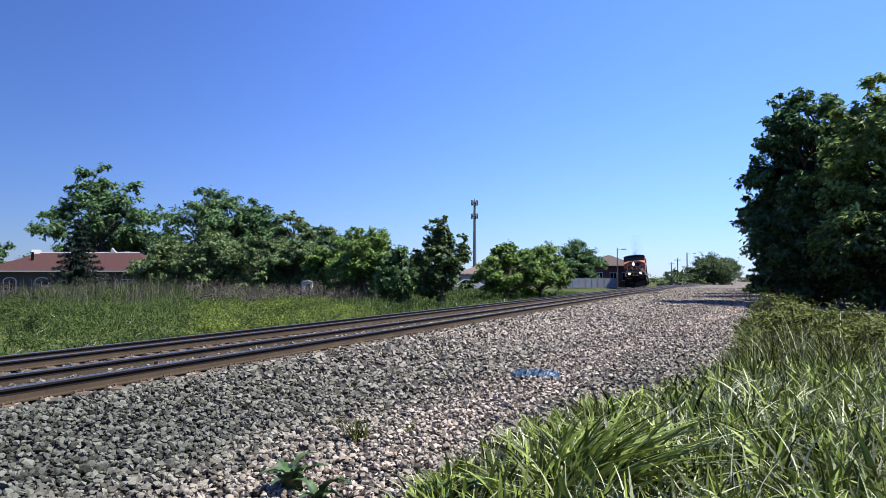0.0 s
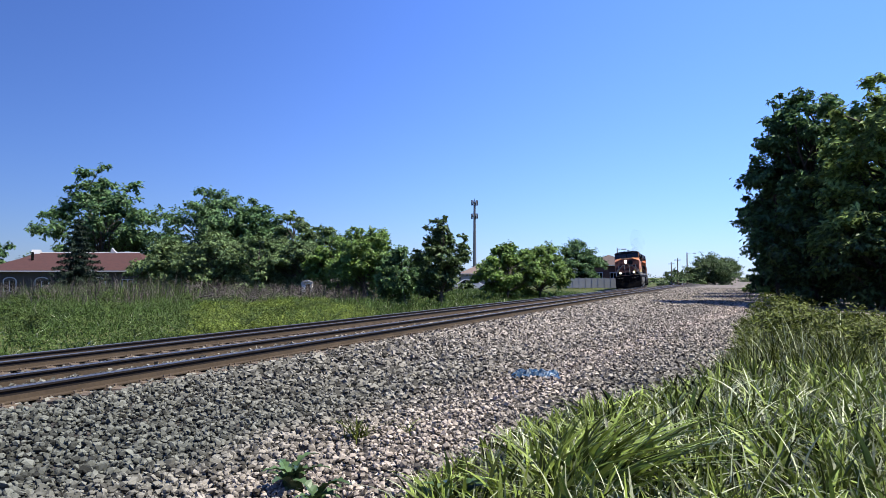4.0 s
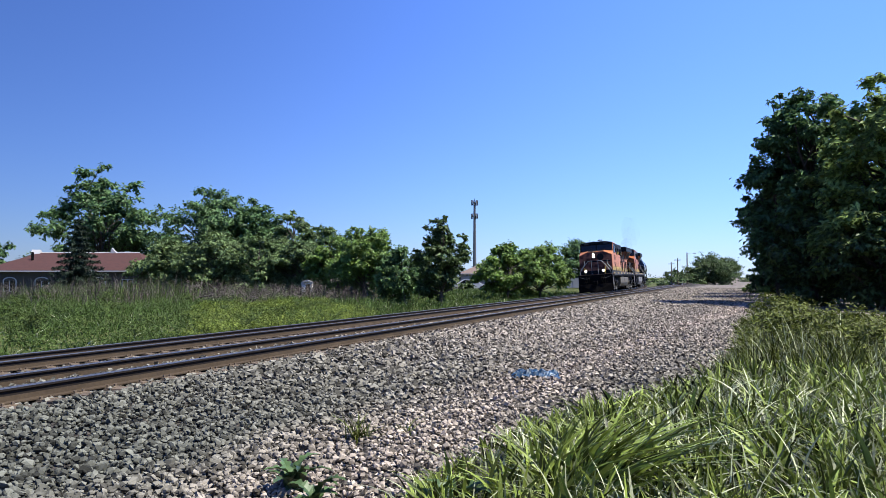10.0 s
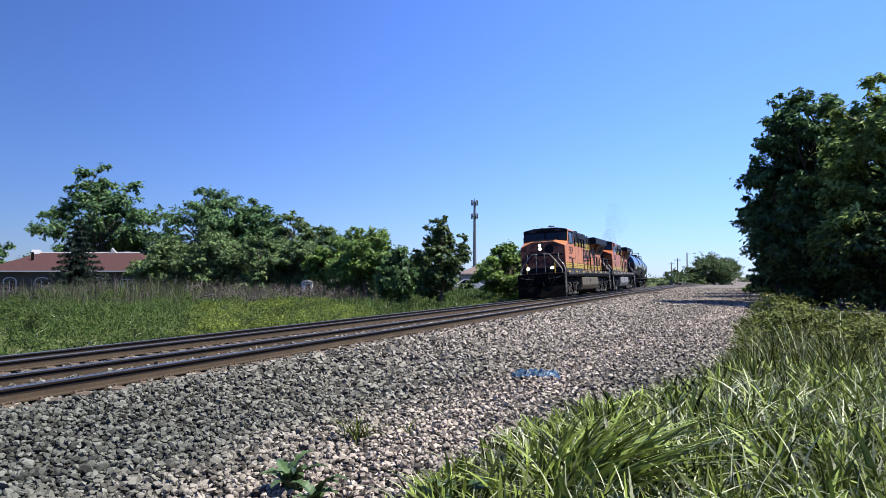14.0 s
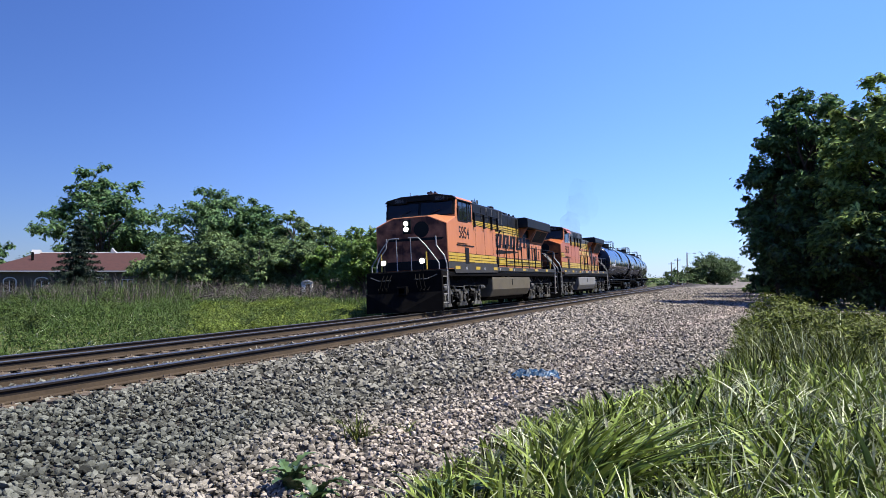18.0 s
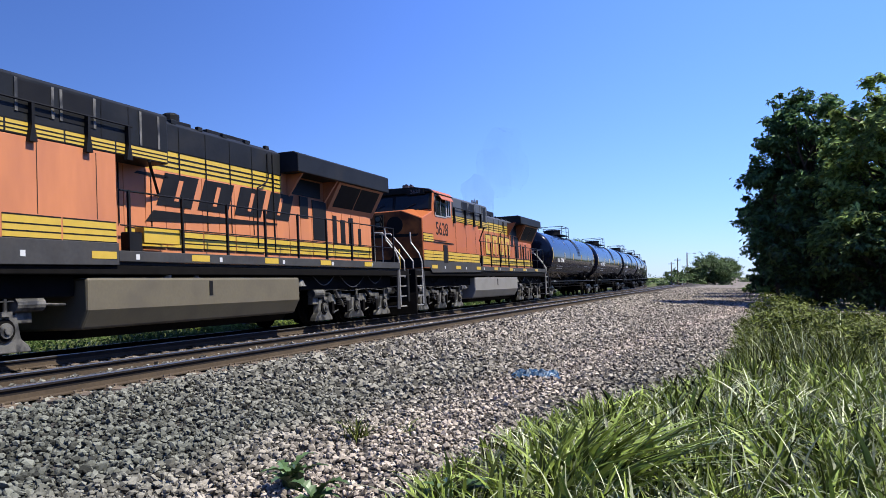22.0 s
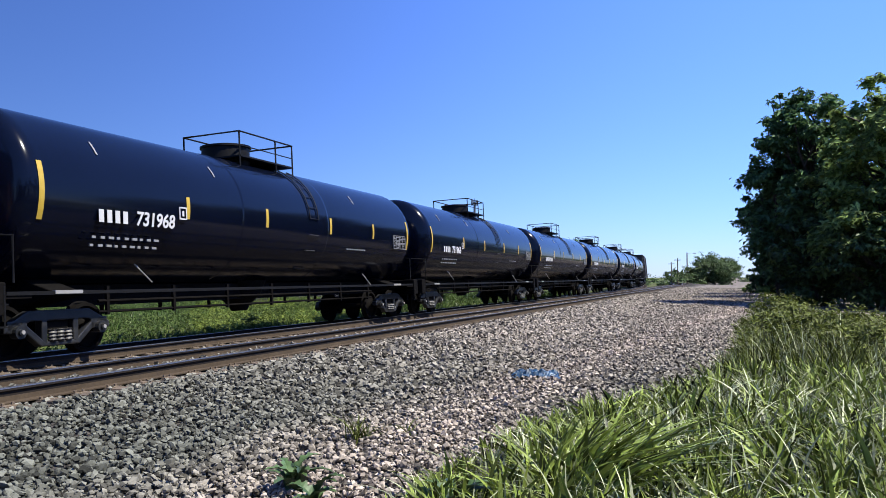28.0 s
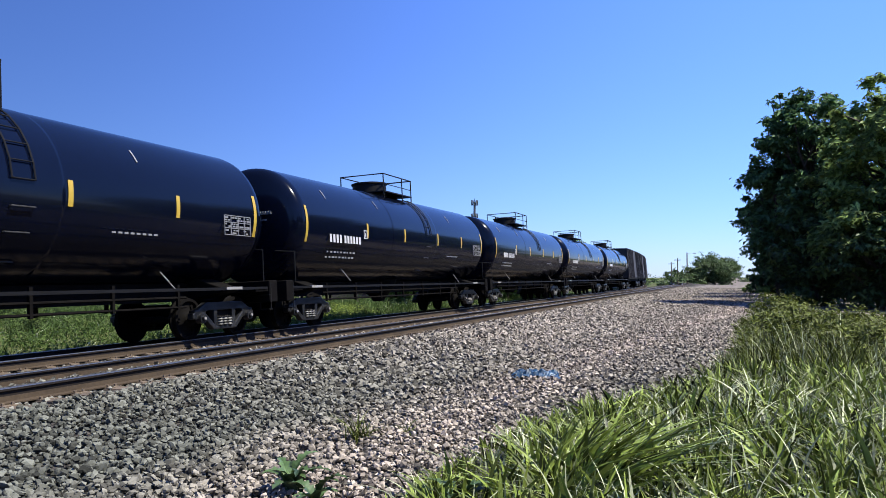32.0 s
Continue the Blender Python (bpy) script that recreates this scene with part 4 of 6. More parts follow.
def tank_car(number):
    car = thing("tank_car", "glossy black tank car with yellow edge strips and white lettering", "tank car", group="tank cars of the train")
    R, zc = 1.56, 2.79
    dish = [(0.66, 0.02), (0.675, 0.45), (0.715, 0.85), (0.775, 1.15), (0.84, 1.35), (0.9, 1.45), (0.97, 1.515), (1.06, 1.55), (1.16, R)]
    prof = dish + [(1.19, R), (1.3, R), (6.86, R), (6.9, R), (6.915, R + 0.006), (6.955, R + 0.006), (10.965, R + 0.006), (11.005, R + 0.006), (11.02, R), (11.06, R), (16.7, R), (16.81, R)] + [(CAR_L - y, r) for y, r in reversed(dish)]
    shell = part("tank", Shape().lathe(prof, "y", 72, (0, 0, zc)), TANKBLACK, car, "glossy black cylindrical tank", smooth=True)
    # strips lie on the curved side
    def strip(y, z0, z1, wide=0.11, mat=YELLOW, name="reflective_strip", lab="yellow reflective strip"):
        for k in (-1, 1):
            s = Shape()
            a0, a1 = math.asin((z0 - zc) / R), math.asin((z1 - zc) / R)
            rows = [a0 + (a1 - a0) * i / 6 for i in range(7)]
            v = [(k * (R + e) * math.cos(a), y + d, zc + (R + e) * math.sin(a)) for a in rows for d, e in ((0, 0.004), (wide, 0.004), (wide, 0.012), (0, 0.012))]
            s.add(v, [(4 * i + j, 4 * i + (j + 1) % 4, 4 * i + 4 + (j + 1) % 4, 4 * i + 4 + j) for i in range(6) for j in range(4)])
            part(name, s, mat, shell, lab)
    strip(1.13, 2.28, 3.24)
    for y in (4.86, 7.85, 11.1, 13.9):
        strip(y, 2.53, 2.98)
    strip(16.68, 2.28, 3.24)
    for y in (2.6, 6.1, 13.0):
        strip(y, 3.55, 3.8, 0.04, STEEL, "lift_lug", "bright weld mark")
    for k in (-1, 1):
        x = k * (R + 0.008)
        turn = lambda y, z: pose(x, y, z, 90, 0, 90 if k > 0 else -90)
        near = (lambda y: y) if k > 0 else (lambda y: CAR_L - y)
        if number:
            part("fleet_number", words(number, 0.37, WHITE, shear=0.18), None, shell, f"white painted number {number}", at=turn(near(3.9), 2.42))
        else:
            for j in range(6):
                y = near(3.3 + 0.19 * j)
                part("number_bar", Shape().box(x - 0.003, x + 0.003, min(y, y + k * 0.12), max(y, y + k * 0.12), 2.31, 2.53), WHITE, shell, "plain white bar of a painted number")
        for j in range(4):
            part("mark_bar", Shape().box(x - 0.003, x + 0.003, near(2.42) + k * 0.2 * j - (0 if k > 0 else 0.12), near(2.42) + k * 0.2 * j + (0.12 if k > 0 else 0), 2.31, 2.54), WHITE, shell, "plain white bar of a painted mark")
        small = Shape()
        for r, z in enumerate((2.02, 1.88)):
            for j in range(9):
                y = near(2.3 + 0.2 * j)
                small.box(x - 0.06 * (r + 1) * k - 0.012, x - 0.06 * (r + 1) * k + 0.012, min(y, y + k * (0.08 + 0.025 * (j % 3))), max(y, y + k * (0.08 + 0.025 * (j % 3))), z, z + 0.045)
        for j in range(8):
            y = near(12.1 + 0.16 * j)
            small.box(x * 0.985 - 0.012, x * 0.985 + 0.012, min(y, y + k * 0.1), max(y, y + k * 0.1), 2.13, 2.165)
        tagged(part("data_stencil", small, STENCIL, shell, "small white stencil lines"), kind="stuff")
        lab = Shape()
        bar = lambda p, q, z0, z1, e=0.0: lab.box(x * 0.999 - 0.01 + e * k, x * 0.999 + 0.008 + e * k, min(near(p), near(q)), max(near(p), near(q)), z0, z1)
        for z in (2.27, 2.42, 2.55, 2.7):
            bar(15.5, 16.52, z, z + 0.016)
        for p in (15.5, 15.74, 16.02, 16.26, 16.5):
            bar(p, p + 0.02, 2.27, 2.716)
        mix = random.Random(4)
        for z in (2.3, 2.36, 2.45, 2.5, 2.59, 2.645):
            p = 15.53
            while p < 16.4:
                w = mix.uniform(0.04, 0.14)
                if mix.random() > 0.3:
                    bar(p, p + w, z, z + 0.033)
                p += w + 0.03
        tagged(part("stencil_panel", lab, STENCIL, shell, "white framed stencil panel of plain bars"), kind="stuff")
        fr = Shape()
        ya, yb = sorted((near(4.62), near(4.86)))
        for a, b, c, d in ((ya, yb, 2.5, 2.53), (ya, yb, 2.73, 2.76), (ya, ya + 0.03, 2.53, 2.73), (yb - 0.03, yb, 2.53, 2.73), (ya + 0.09, yb - 0.09, 2.57, 2.68)):
            fr.box(x - 0.004, x + 0.004, a, b, c, d)
        part("letter_frame", fr, WHITE, shell)
    hl = Shape()
    for r, (z, n) in enumerate(((3.02, 9), (2.86, 7), (2.74, 5))):
        for j in range(n):
            hl.box(0.1 + 0.08 * j, 0.155 + 0.08 * j, 0.655, 0.69, z, z + (0.09 if r == 0 else 0.04))
    tagged(part("head_stencil", hl, STENCIL, shell, "faint white stencil lines on the tank head"), kind="stuff")
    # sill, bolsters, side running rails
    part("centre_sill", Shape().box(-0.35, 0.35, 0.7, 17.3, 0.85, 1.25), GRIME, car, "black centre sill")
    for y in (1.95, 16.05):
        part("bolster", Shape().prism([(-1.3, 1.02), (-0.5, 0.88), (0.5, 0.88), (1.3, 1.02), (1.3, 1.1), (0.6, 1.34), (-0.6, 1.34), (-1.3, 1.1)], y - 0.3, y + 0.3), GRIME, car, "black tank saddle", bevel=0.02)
    for k in (-1, 1):
        part("running_board", Shape().box(k * 1.35 - 0.07, k * 1.35 + 0.07, 0.6, 17.4, 1.05, 1.11), BLACK, car, "black side running board")
        for ya in (1.55, 15.71):
            part("sill_plate", Shape().box(k * 1.4 - 0.03, k * 1.4 + 0.03, ya, ya + 0.6, 1.06, 1.12), STEEL, car)
        for a, b, c in ((3.7, 4.0, 1.6), (13.8, 14.05, 1.45)):
            part("brace", Shape().rod((k * 1.2, a, c), (k * 1.36, b, c - 0.36), 0.013), STEEL, car)
        low = Shape().tube([(k * 0.95, 3.0, 0.92), (k * 0.95, 14.9, 0.92)], 0.03).tube([(k * 0.95, 3.0, 0.72), (k * 0.95, 14.9, 0.72)], 0.025)
        for i in range(7):
            low.box(k * 0.95 - 0.03, k * 0.95 + 0.03, 3.2 + 1.9 * i, 3.27 + 1.9 * i, 0.66, 1.2)
        part("brake_rigging", low, GRIME, car, "black brake rodding under the tank")
        curve = [(k * 1.6 * math.cos(q), zc + 1.6 * math.sin(q)) for q in (0.06, 0.25, 0.45, 0.65, 0.85, 1.02, 1.15)]
        for y in (9.95, 10.4):
            part("ladder_rail", Shape().tube([(p, y, z) for p, z in curve], 0.018), BLACK, car, "black curved ladder rail")
        for p, z in curve[:-1]:
            part("rung", Shape().rod((p, 9.95, z), (p, 10.4, z), 0.012), BLACK, car)
        for z in (2.45, 2.05, 1.6):
            p = k * (math.sqrt(R * R - (z - zc) ** 2) + 0.05)
            part("grab_iron", Shape().tube([(p - 0.06 * k, 9.95, z), (p, 9.95, z), (p, 10.4, z), (p - 0.06 * k, 10.4, z)], 0.014), SKIRT, car, "dark grab iron")
        for a, b in ((0.75, 0.62), (17.25, 17.38)):
            part("end_hand_rail", Shape().tube([(k * 1.4, a, 1.25), (k * 1.4, a, 2.0), (k * 0.9, b, 2.05)], 0.018), BLACK, car)
        for y in (0.45, 17.39):
            sill = Shape()
            for i in range(2):
                sill.box(min(k * 1.15, k * 1.45), max(k * 1.15, k * 1.45), y, y + 0.16, 0.55 + 0.35 * i, 0.575 + 0.35 * i)
            sill.tube([(k * 1.15, y + 0.08, 0.55), (k * 1.15, y + 0.08, 1.2)], 0.015).tube([(k * 1.45, y + 0.08, 0.55), (k * 1.45, y + 0.08, 1.2)], 0.015)
            part("sill_step", sill, BLACK, car)
    part("bottom_outlet", Shape().lathe([(1.3, 0.7), (0.95, 0.55), (0.7, 0.28), (0.55, 0.2)], "z", 20, (0, 8.9, 0)), GRIME, car, "bottom outlet fairing")
    # half-height head shields and end platforms
    for flip in (False, True):
        rings = [(0.635, 0.05), (0.65, 0.46), (0.69, 0.87), (0.75, 1.17), (0.815, 1.375), (0.875, 1.475), (0.95, 1.545), (1.06, 1.58), (1.07, 1.555)]
        arc = [math.pi + math.pi * i / 24 for i in range(25)]
        v = [(r * math.cos(q), CAR_L - y if flip else y, zc + r * math.sin(q)) for y, r in rings for q in arc]
        f = [(25 * i + j, 25 * i + j + 1, 25 * i + 26 + j, 25 * i + 25 + j) for i in range(len(rings) - 1) for j in range(24)]
        part("head_shield", Shape().add(v, f), TANKBLACK, car, "black half-height head shield hugging the tank head", smooth=True)
    for y in (0.22, 17.43):
        part("end_sill", Shape().box(-1.45, 1.45, y, y + 0.35, 0.74, 1.26), GRIME, car, "black end sill", bevel=0.02)
    for y in (0.3, 16.9):
        part("end_platform", Shape().box(-1.4, 1.4, y, y + 0.8, 1.0, 1.05), GRIME, car, "black end platform")
    # top fittings
    top = zc + R
    part("dome", Shape().lathe([(top - 0.15, 0.6), (top + 0.33, 0.6), (top + 0.34, 0.64), (top + 0.39, 0.64), (top + 0.42, 0.5), (top + 0.43, 0.1)], "z", 28, (0, 8.55, 0)), BLACK, car, "black fittings housing", smooth=True)
    part("manway", Shape().lathe([(top - 0.05, 0.3), (top + 0.16, 0.3), (top + 0.2, 0.25)], "z", 20, (0, 9.6, 0)).rod((0.2, 10.15, top - 0.05), (0.2, 10.15, top + 0.18), 0.1, 12), GRIME, car)
    part("platform", Shape().box(-0.85, 0.85, 7.95, 10.45, top + 0.0, top + 0.04), BLACK, car, "black top platform")
    zz = 4.98
    hoop = [(-0.82, 7.95, zz), (0.82, 7.95, zz), (0.82, 10.45, zz), (-0.82, 10.45, zz), (-0.82, 7.95, zz)]
    part("platform_railing", Shape().tube(hoop, 0.022), BLACK, car, "black safety railing round the fittings")
    for k in (-1, 1):
        part("middle_rail", Shape().tube([(k * 0.82, 7.95, zz - 0.35), (k * 0.82, 10.45, zz - 0.35)], 0.015), BLACK, car)
        for y in (7.95, 9.6, 10.45):
            part("railing_post", Shape().tube([(k * 0.82, y, top - 0.3), (k * 0.82, y, zz)], 0.022), BLACK, car)
    for y, d in ((0.0, 1), (CAR_L, -1)):
        part("coupler", Shape().box(-0.13, 0.13, min(y, y + d), max(y, y + d), 0.76, 1.0).box(-0.2, 0.2, min(y, y + d * 0.3), max(y, y + d * 0.3), 0.7, 1.04), GRIME, car, "knuckle coupler")
    car_truck(car, 1.95)
    car_truck(car, 16.05)
    return car


def box_car():
    car = thing("box_car", "dull brown-grey boxcar with ribbed sides and flat roof", "boxcar", group="boxcars of the train")
    part("body", Shape().box(-1.5, 1.5, 0.8, 17.06, 1.15, 4.5), BOXPAINT, car, "weathered brown body", bevel=0.03)
    part("roof", Shape().prism([(-1.55, 4.5), (1.55, 4.5), (0.0, 4.62)], 0.75, 17.11), BLACK, car, "dark ridged roof")
    for k in (-1, 1):
        for i in range(20):
            y = 1.1 + 0.81 * i
            part("rib", Shape().box(k * 1.52 - 0.03, k * 1.52 + 0.03, y, y + 0.12, 1.2, 4.45), BOXPAINT, car)
        part("sliding_door", Shape().box(k * 1.54 - 0.04, k * 1.54 + 0.04, 7.4, 10.4, 1.25, 4.4), BOXPAINT, car, bevel=0.02)
    part("sill", Shape().box(-1.2, 1.2, 0.6, 17.26, 0.85, 1.15), GRIME, car)
    for y, d in ((0.0, 1), (CAR_L, -1)):
        part("coupler", Shape().box(-0.13, 0.13, min(y, y + d), max(y, y + d), 0.76, 1.0), GRIME, car)
    car_truck(car, 2.2)
    car_truck(car, 15.66)
    return car


BOXPAINT = material("weathered_brown_car_paint", (0.0195, 0.01575, 0.0135), 0.7, dark=0.7, light=1.3, scale=1.0, bump=0.1, stain=(0.04125, 0.0345, 0.0285), stain_amount=0.5)


def train_head(t):
    return HEAD_Y0 - SPEED * t - 0.5 * GAIN * t * t - JERK * t ** 3 * 1.0


def at_track(y0, length, inset):
    """Pose of a car whose front coupler is at y0: it rests on the track at two trucks."""
    ya, yb = y0 + inset, y0 + length - inset
    xa, xb = far_track(ya), far_track(yb)
    turn = math.degrees(math.atan2(-(xb - xa), yb - ya))
    lean = CANT + 2.2 * min(1.0, max(0.0, (ya - 45) / 60))
    return pose(xa + (xa - xb) * inset / (yb - ya), ya - inset, -0.039, 0, -lean, turn)


TRAIN = []
for nr, (paint, number) in enumerate(((ORANGE, "5854"), (ORANGE_NEW, "5628"))):
    TRAIN.append((locomotive(paint, number, nr == 0, nr == 0), 22.3 * nr + 0.1, 22.3, 3.85))
for nr, number in enumerate(("731968", "731966", "", "", "", "")):
    TRAIN.append((tank_car(number), 44.7 + CAR_L * nr, CAR_L, 1.95))
for nr in range(4):
    TRAIN.append((box_car(), 44.7 + CAR_L * (6 + nr), CAR_L, 2.2))


def smoke_material(name, most):
    m = bpy.data.materials.new(name)
    m.use_nodes = True
    n, l = m.node_tree.nodes, m.node_tree.links
    b = n["Principled BSDF"]
    b.inputs["Base Color"].default_value, b.inputs["Roughness"].default_value = (0.06, 0.045, 0.10, 1), 1.0
    b.inputs["Specular IOR Level"].default_value = 0.0
    clear = n.new("ShaderNodeBsdfTransparent")
    mix = n.new("ShaderNodeMixShader")
    mix.inputs[0].default_value = 0.02
    tex, fade = n.new("ShaderNodeTexNoise"), n.new("ShaderNodeMapRange")
    tex.inputs["Scale"].default_value, tex.inputs["Detail"].default_value = 0.9, 4
    fade.inputs["From Min"].default_value, fade.inputs["From Max"].default_value, fade.inputs["To Max"].default_value = 0.36, 0.75, most
    l.new(tex.outputs["Fac"], fade.inputs["Value"])
    l.new(fade.outputs[0], mix.inputs[0])
    l.new(clear.outputs[0], mix.inputs[1])
    l.new(b.outputs[0], mix.inputs[2])
    l.new(mix.outputs[0], n["Material Output"].inputs["Surface"])
    return m


def smoke():
    """Thin diesel exhaust in drifting puffs."""
    thick, thin = smoke_material("fresh_exhaust_smoke", 0.12), smoke_material("thin_exhaust_smoke", 0.045)
    rng = random.Random(5)
    root = thing("exhaust_smoke", "thin dark exhaust smoke drifting above the second locomotive", "smoke")
    for i in range(3):
        q = (i + 0.3) / 3
        r = 0.75 + 0.6 * q * rng.uniform(0.9, 1.1)
        c = (rng.uniform(-0.4, 0.4) * (0.4 + q), 12.9 + 6.5 * q ** 1.3, 5.1 + 3.9 * q)
        bm = bmesh.new()
        bmesh.ops.create_icosphere(bm, subdivisions=3, radius=r)
        for v in bm.verts:
            v.co *= 1 + 0.5 * noise.noise(v.co * (1.5 / r) + Vector((i * 3.1, 0, 0)))
            v.co.y *= 1.2
            v.co.z *= 1.35
            v.co += Vector(c)
        me = bpy.data.meshes.new("puff")
        bm.to_mesh(me)
        bm.free()
        me.materials.append(thin if i else thick)
        me.polygons.foreach_set("use_smooth", [True] * len(me.polygons))
        part("puff", me, None, root)
    return root


TRAIN.append((smoke(), 22.4, 22.3, 3.85))


def motions():
    times = [32.0 * i / 64 for i in range(65)]
    for ob, back_y, length, inset in TRAIN:
        walk(ob, [(t, at_track(train_head(t) + back_y, length, inset)) for t in times])
    # the weeds on the gravel sway in the wind
    sway = [32.0 * i / 80 for i in range(81)]
    for ob, rest, ph in SWAYING:
        walk(ob, [(t, rest @ pose(0, 0, 0, 3.5 * math.sin(2.1 * t + ph) + 1.5 * math.sin(4.7 * t + 2 * ph), 4.5 * math.sin(1.7 * t + 1.3 * ph) + 1.5 * math.sin(5.3 * t))) for t in sway])
    fine = [32.0 * i / 480 for i in range(481)]
    for ws, r, rest in WHEELSETS:
        walk(ws, [(t, rest @ pose(0, 0, 0, math.degrees((HEAD_Y0 - train_head(t)) / r))) for t in fine])


# ---- plants ----
LEAF = material("fresh_green_leaves", (0.135, 0.215, 0.046), 0.5, dark=0.6, light=1.25, scale=0.6, fine=5, bump=0, rand=0.5, glow_through=0.3, spec=0.3)
LEAF_DARK = material("dark_green_leaves", (0.088, 0.156, 0.058), 0.5, dark=0.52, light=1.3, scale=0.6, fine=5, bump=0, rand=0.55, glow_through=0.28, spec=0.18)
LEAF_OLIVE = material("olive_green_leaves", (0.118, 0.172, 0.066), 0.55, dark=0.52, light=1.3, scale=0.6, fine=5, bump=0, rand=0.5, glow_through=0.25, spec=0.15)
# Lighter leaf copy: sunlight on two lane trees is put into the colour.
LEAF_SUNNY = material("sunlit_yellow_green_tree_leaves", (0.18, 0.25, 0.075), 0.5, dark=0.4, light=1.45, scale=0.5, fine=5, bump=0, rand=0.6, glow_through=0.4, spec=0.18)
NEEDLE = material("dark_spruce_needles", (0.0153, 0.02805, 0.0153), 0.6, dark=0.7, light=1.3, scale=1, fine=6, bump=0, rand=0.4, spec=0.2)
BARK = material("grey_brown_bark", (0.0561, 0.04335, 0.03315), 0.9, dark=0.6, light=1.4, scale=5, fine=40, bump=0.6, stretch=(3, 3, 0.5))
BLADE = material("fresh_grass_blades", (0.06375, 0.07875, 0.012), 0.55, dark=0.7, light=1.3, scale=1.5, fine=9, bump=0, rand=0.75, glow_through=0.12, spec=0.25)
BLADE_PALE = material("pale_dry_and_highlight_grass", (0.36, 0.385, 0.24), 0.5, dark=0.7, light=1.25, scale=1.5, fine=9, bump=0, rand=0.6, glow_through=0.15, spec=0.3)
BLADE_BROAD = material("coarse_grass_blades", (0.108, 0.14, 0.026), 0.48, dark=0.5, light=1.5, scale=1.5, fine=9, bump=0, rand=0.92, glow_through=0.1, spec=0.22)
BLADE_BRIGHT = material("bright_tussock_blades", (0.175, 0.225, 0.05), 0.45, dark=0.5, light=1.5, scale=1.5, fine=9, bump=0, rand=0.85, glow_through=0.12, spec=0.3)
THISTLE = material("dark_thistle_leaves", (0.05, 0.085, 0.03), 0.4, dark=0.6, light=1.4, scale=6, fine=40, bump=0.1, rand=0.5, glow_through=0.1, spec=0.35)
VERGE = material("yellow_green_verge_weeds", (0.085, 0.102, 0.02), 0.6, dark=0.5, light=1.45, scale=0.4, fine=4, bump=0, rand=0.6, glow_through=0.25, spec=0.2)
SOIL = material("shade_dark_verge_soil", (0.012, 0.012, 0.006), 0.95, dark=0.6, light=1.5, scale=4, fine=30, bump=0.5)
WEED = material("meadow_weeds", (0.053, 0.087, 0.021), 0.6, dark=0.45, light=1.5, scale=0.25, fine=3, bump=0, rand=0.55, glow_through=0.3, spec=0.15)
WEED_DEEP = material("deep_green_weeds", (0.06375, 0.09375, 0.024), 0.6, dark=0.6, light=1.4, scale=0.3, fine=3, bump=0, rand=0.5, glow_through=0.25, spec=0.15)
WEED_YELLOW = material("yellow_green_meadow_weeds", (0.135, 0.175, 0.036), 0.6, dark=0.55, light=1.4, scale=0.3, fine=3, bump=0, rand=0.5, glow_through=0.3, spec=0.15)
LEAF_DEEP = material("deep_green_far_leaves", (0.066, 0.102, 0.034), 0.5, dark=0.6, light=1.35, scale=0.6, fine=5, bump=0, rand=0.7, glow_through=0.22, spec=0.2)
WEED_GREY = material("grey_dead_weed_stems", (0.082, 0.07, 0.062), 0.85, dark=0.6, light=1.4, scale=0.5, fine=4, bump=0, rand=0.55, spec=0.1)


def leaves(rng, centres, radii, count, size, droop=0.3):
    """Leaf quads scattered round clump centres: arrays of vertices and faces."""
    pick = rng.choice(len(centres), count, p=radii ** 2 / np.sum(radii ** 2))
    mid = centres.mean(axis=0)
    out = centres - mid
    out = out / (np.linalg.norm(out, axis=1, keepdims=True) + 0.01)
    twigs = (rng.normal(size=(len(centres), 11, 3)) + out[:, None] * 0.7) * np.array([1, 1, 0.5]) + np.array([0, 0, 0.15])
    twigs /= np.linalg.norm(twigs, axis=2, keepdims=True)
    d = twigs[pick, rng.integers(0, 11, count)]
    reach = rng.uniform(0.05, 1.0, count) ** 0.75 * rng.uniform(0.9, 1.45, len(centres))[pick]
    p = centres[pick] + d * (radii[pick] * reach)[:, None] + rng.normal(size=(count, 3)) * np.array([0.17, 0.17, 0.11]) * radii[pick][:, None]
    n = d * 0.45 + rng.normal(size=(count, 3)) * 0.42 + np.array([0, 0, 0.75])
    n /= np.linalg.norm(n, axis=1, keepdims=True)
    a = np.cross(n, rng.normal(size=(count, 3)))
    a /= np.linalg.norm(a, axis=1, keepdims=True)
    b = np.cross(n, a)
    s = (size * rng.uniform(0.6, 1.3, count))[:, None]
    tip = p + a * s - np.array([0, 0, droop]) * s
    v = np.stack([p - a * s * 0.6, p + b * s * 0.42 + n * s * 0.1, tip, p - b * s * 0.42 + n * s * 0.1], 1).reshape(-1, 3)
    return v, np.arange(count * 4).reshape(-1, 4)


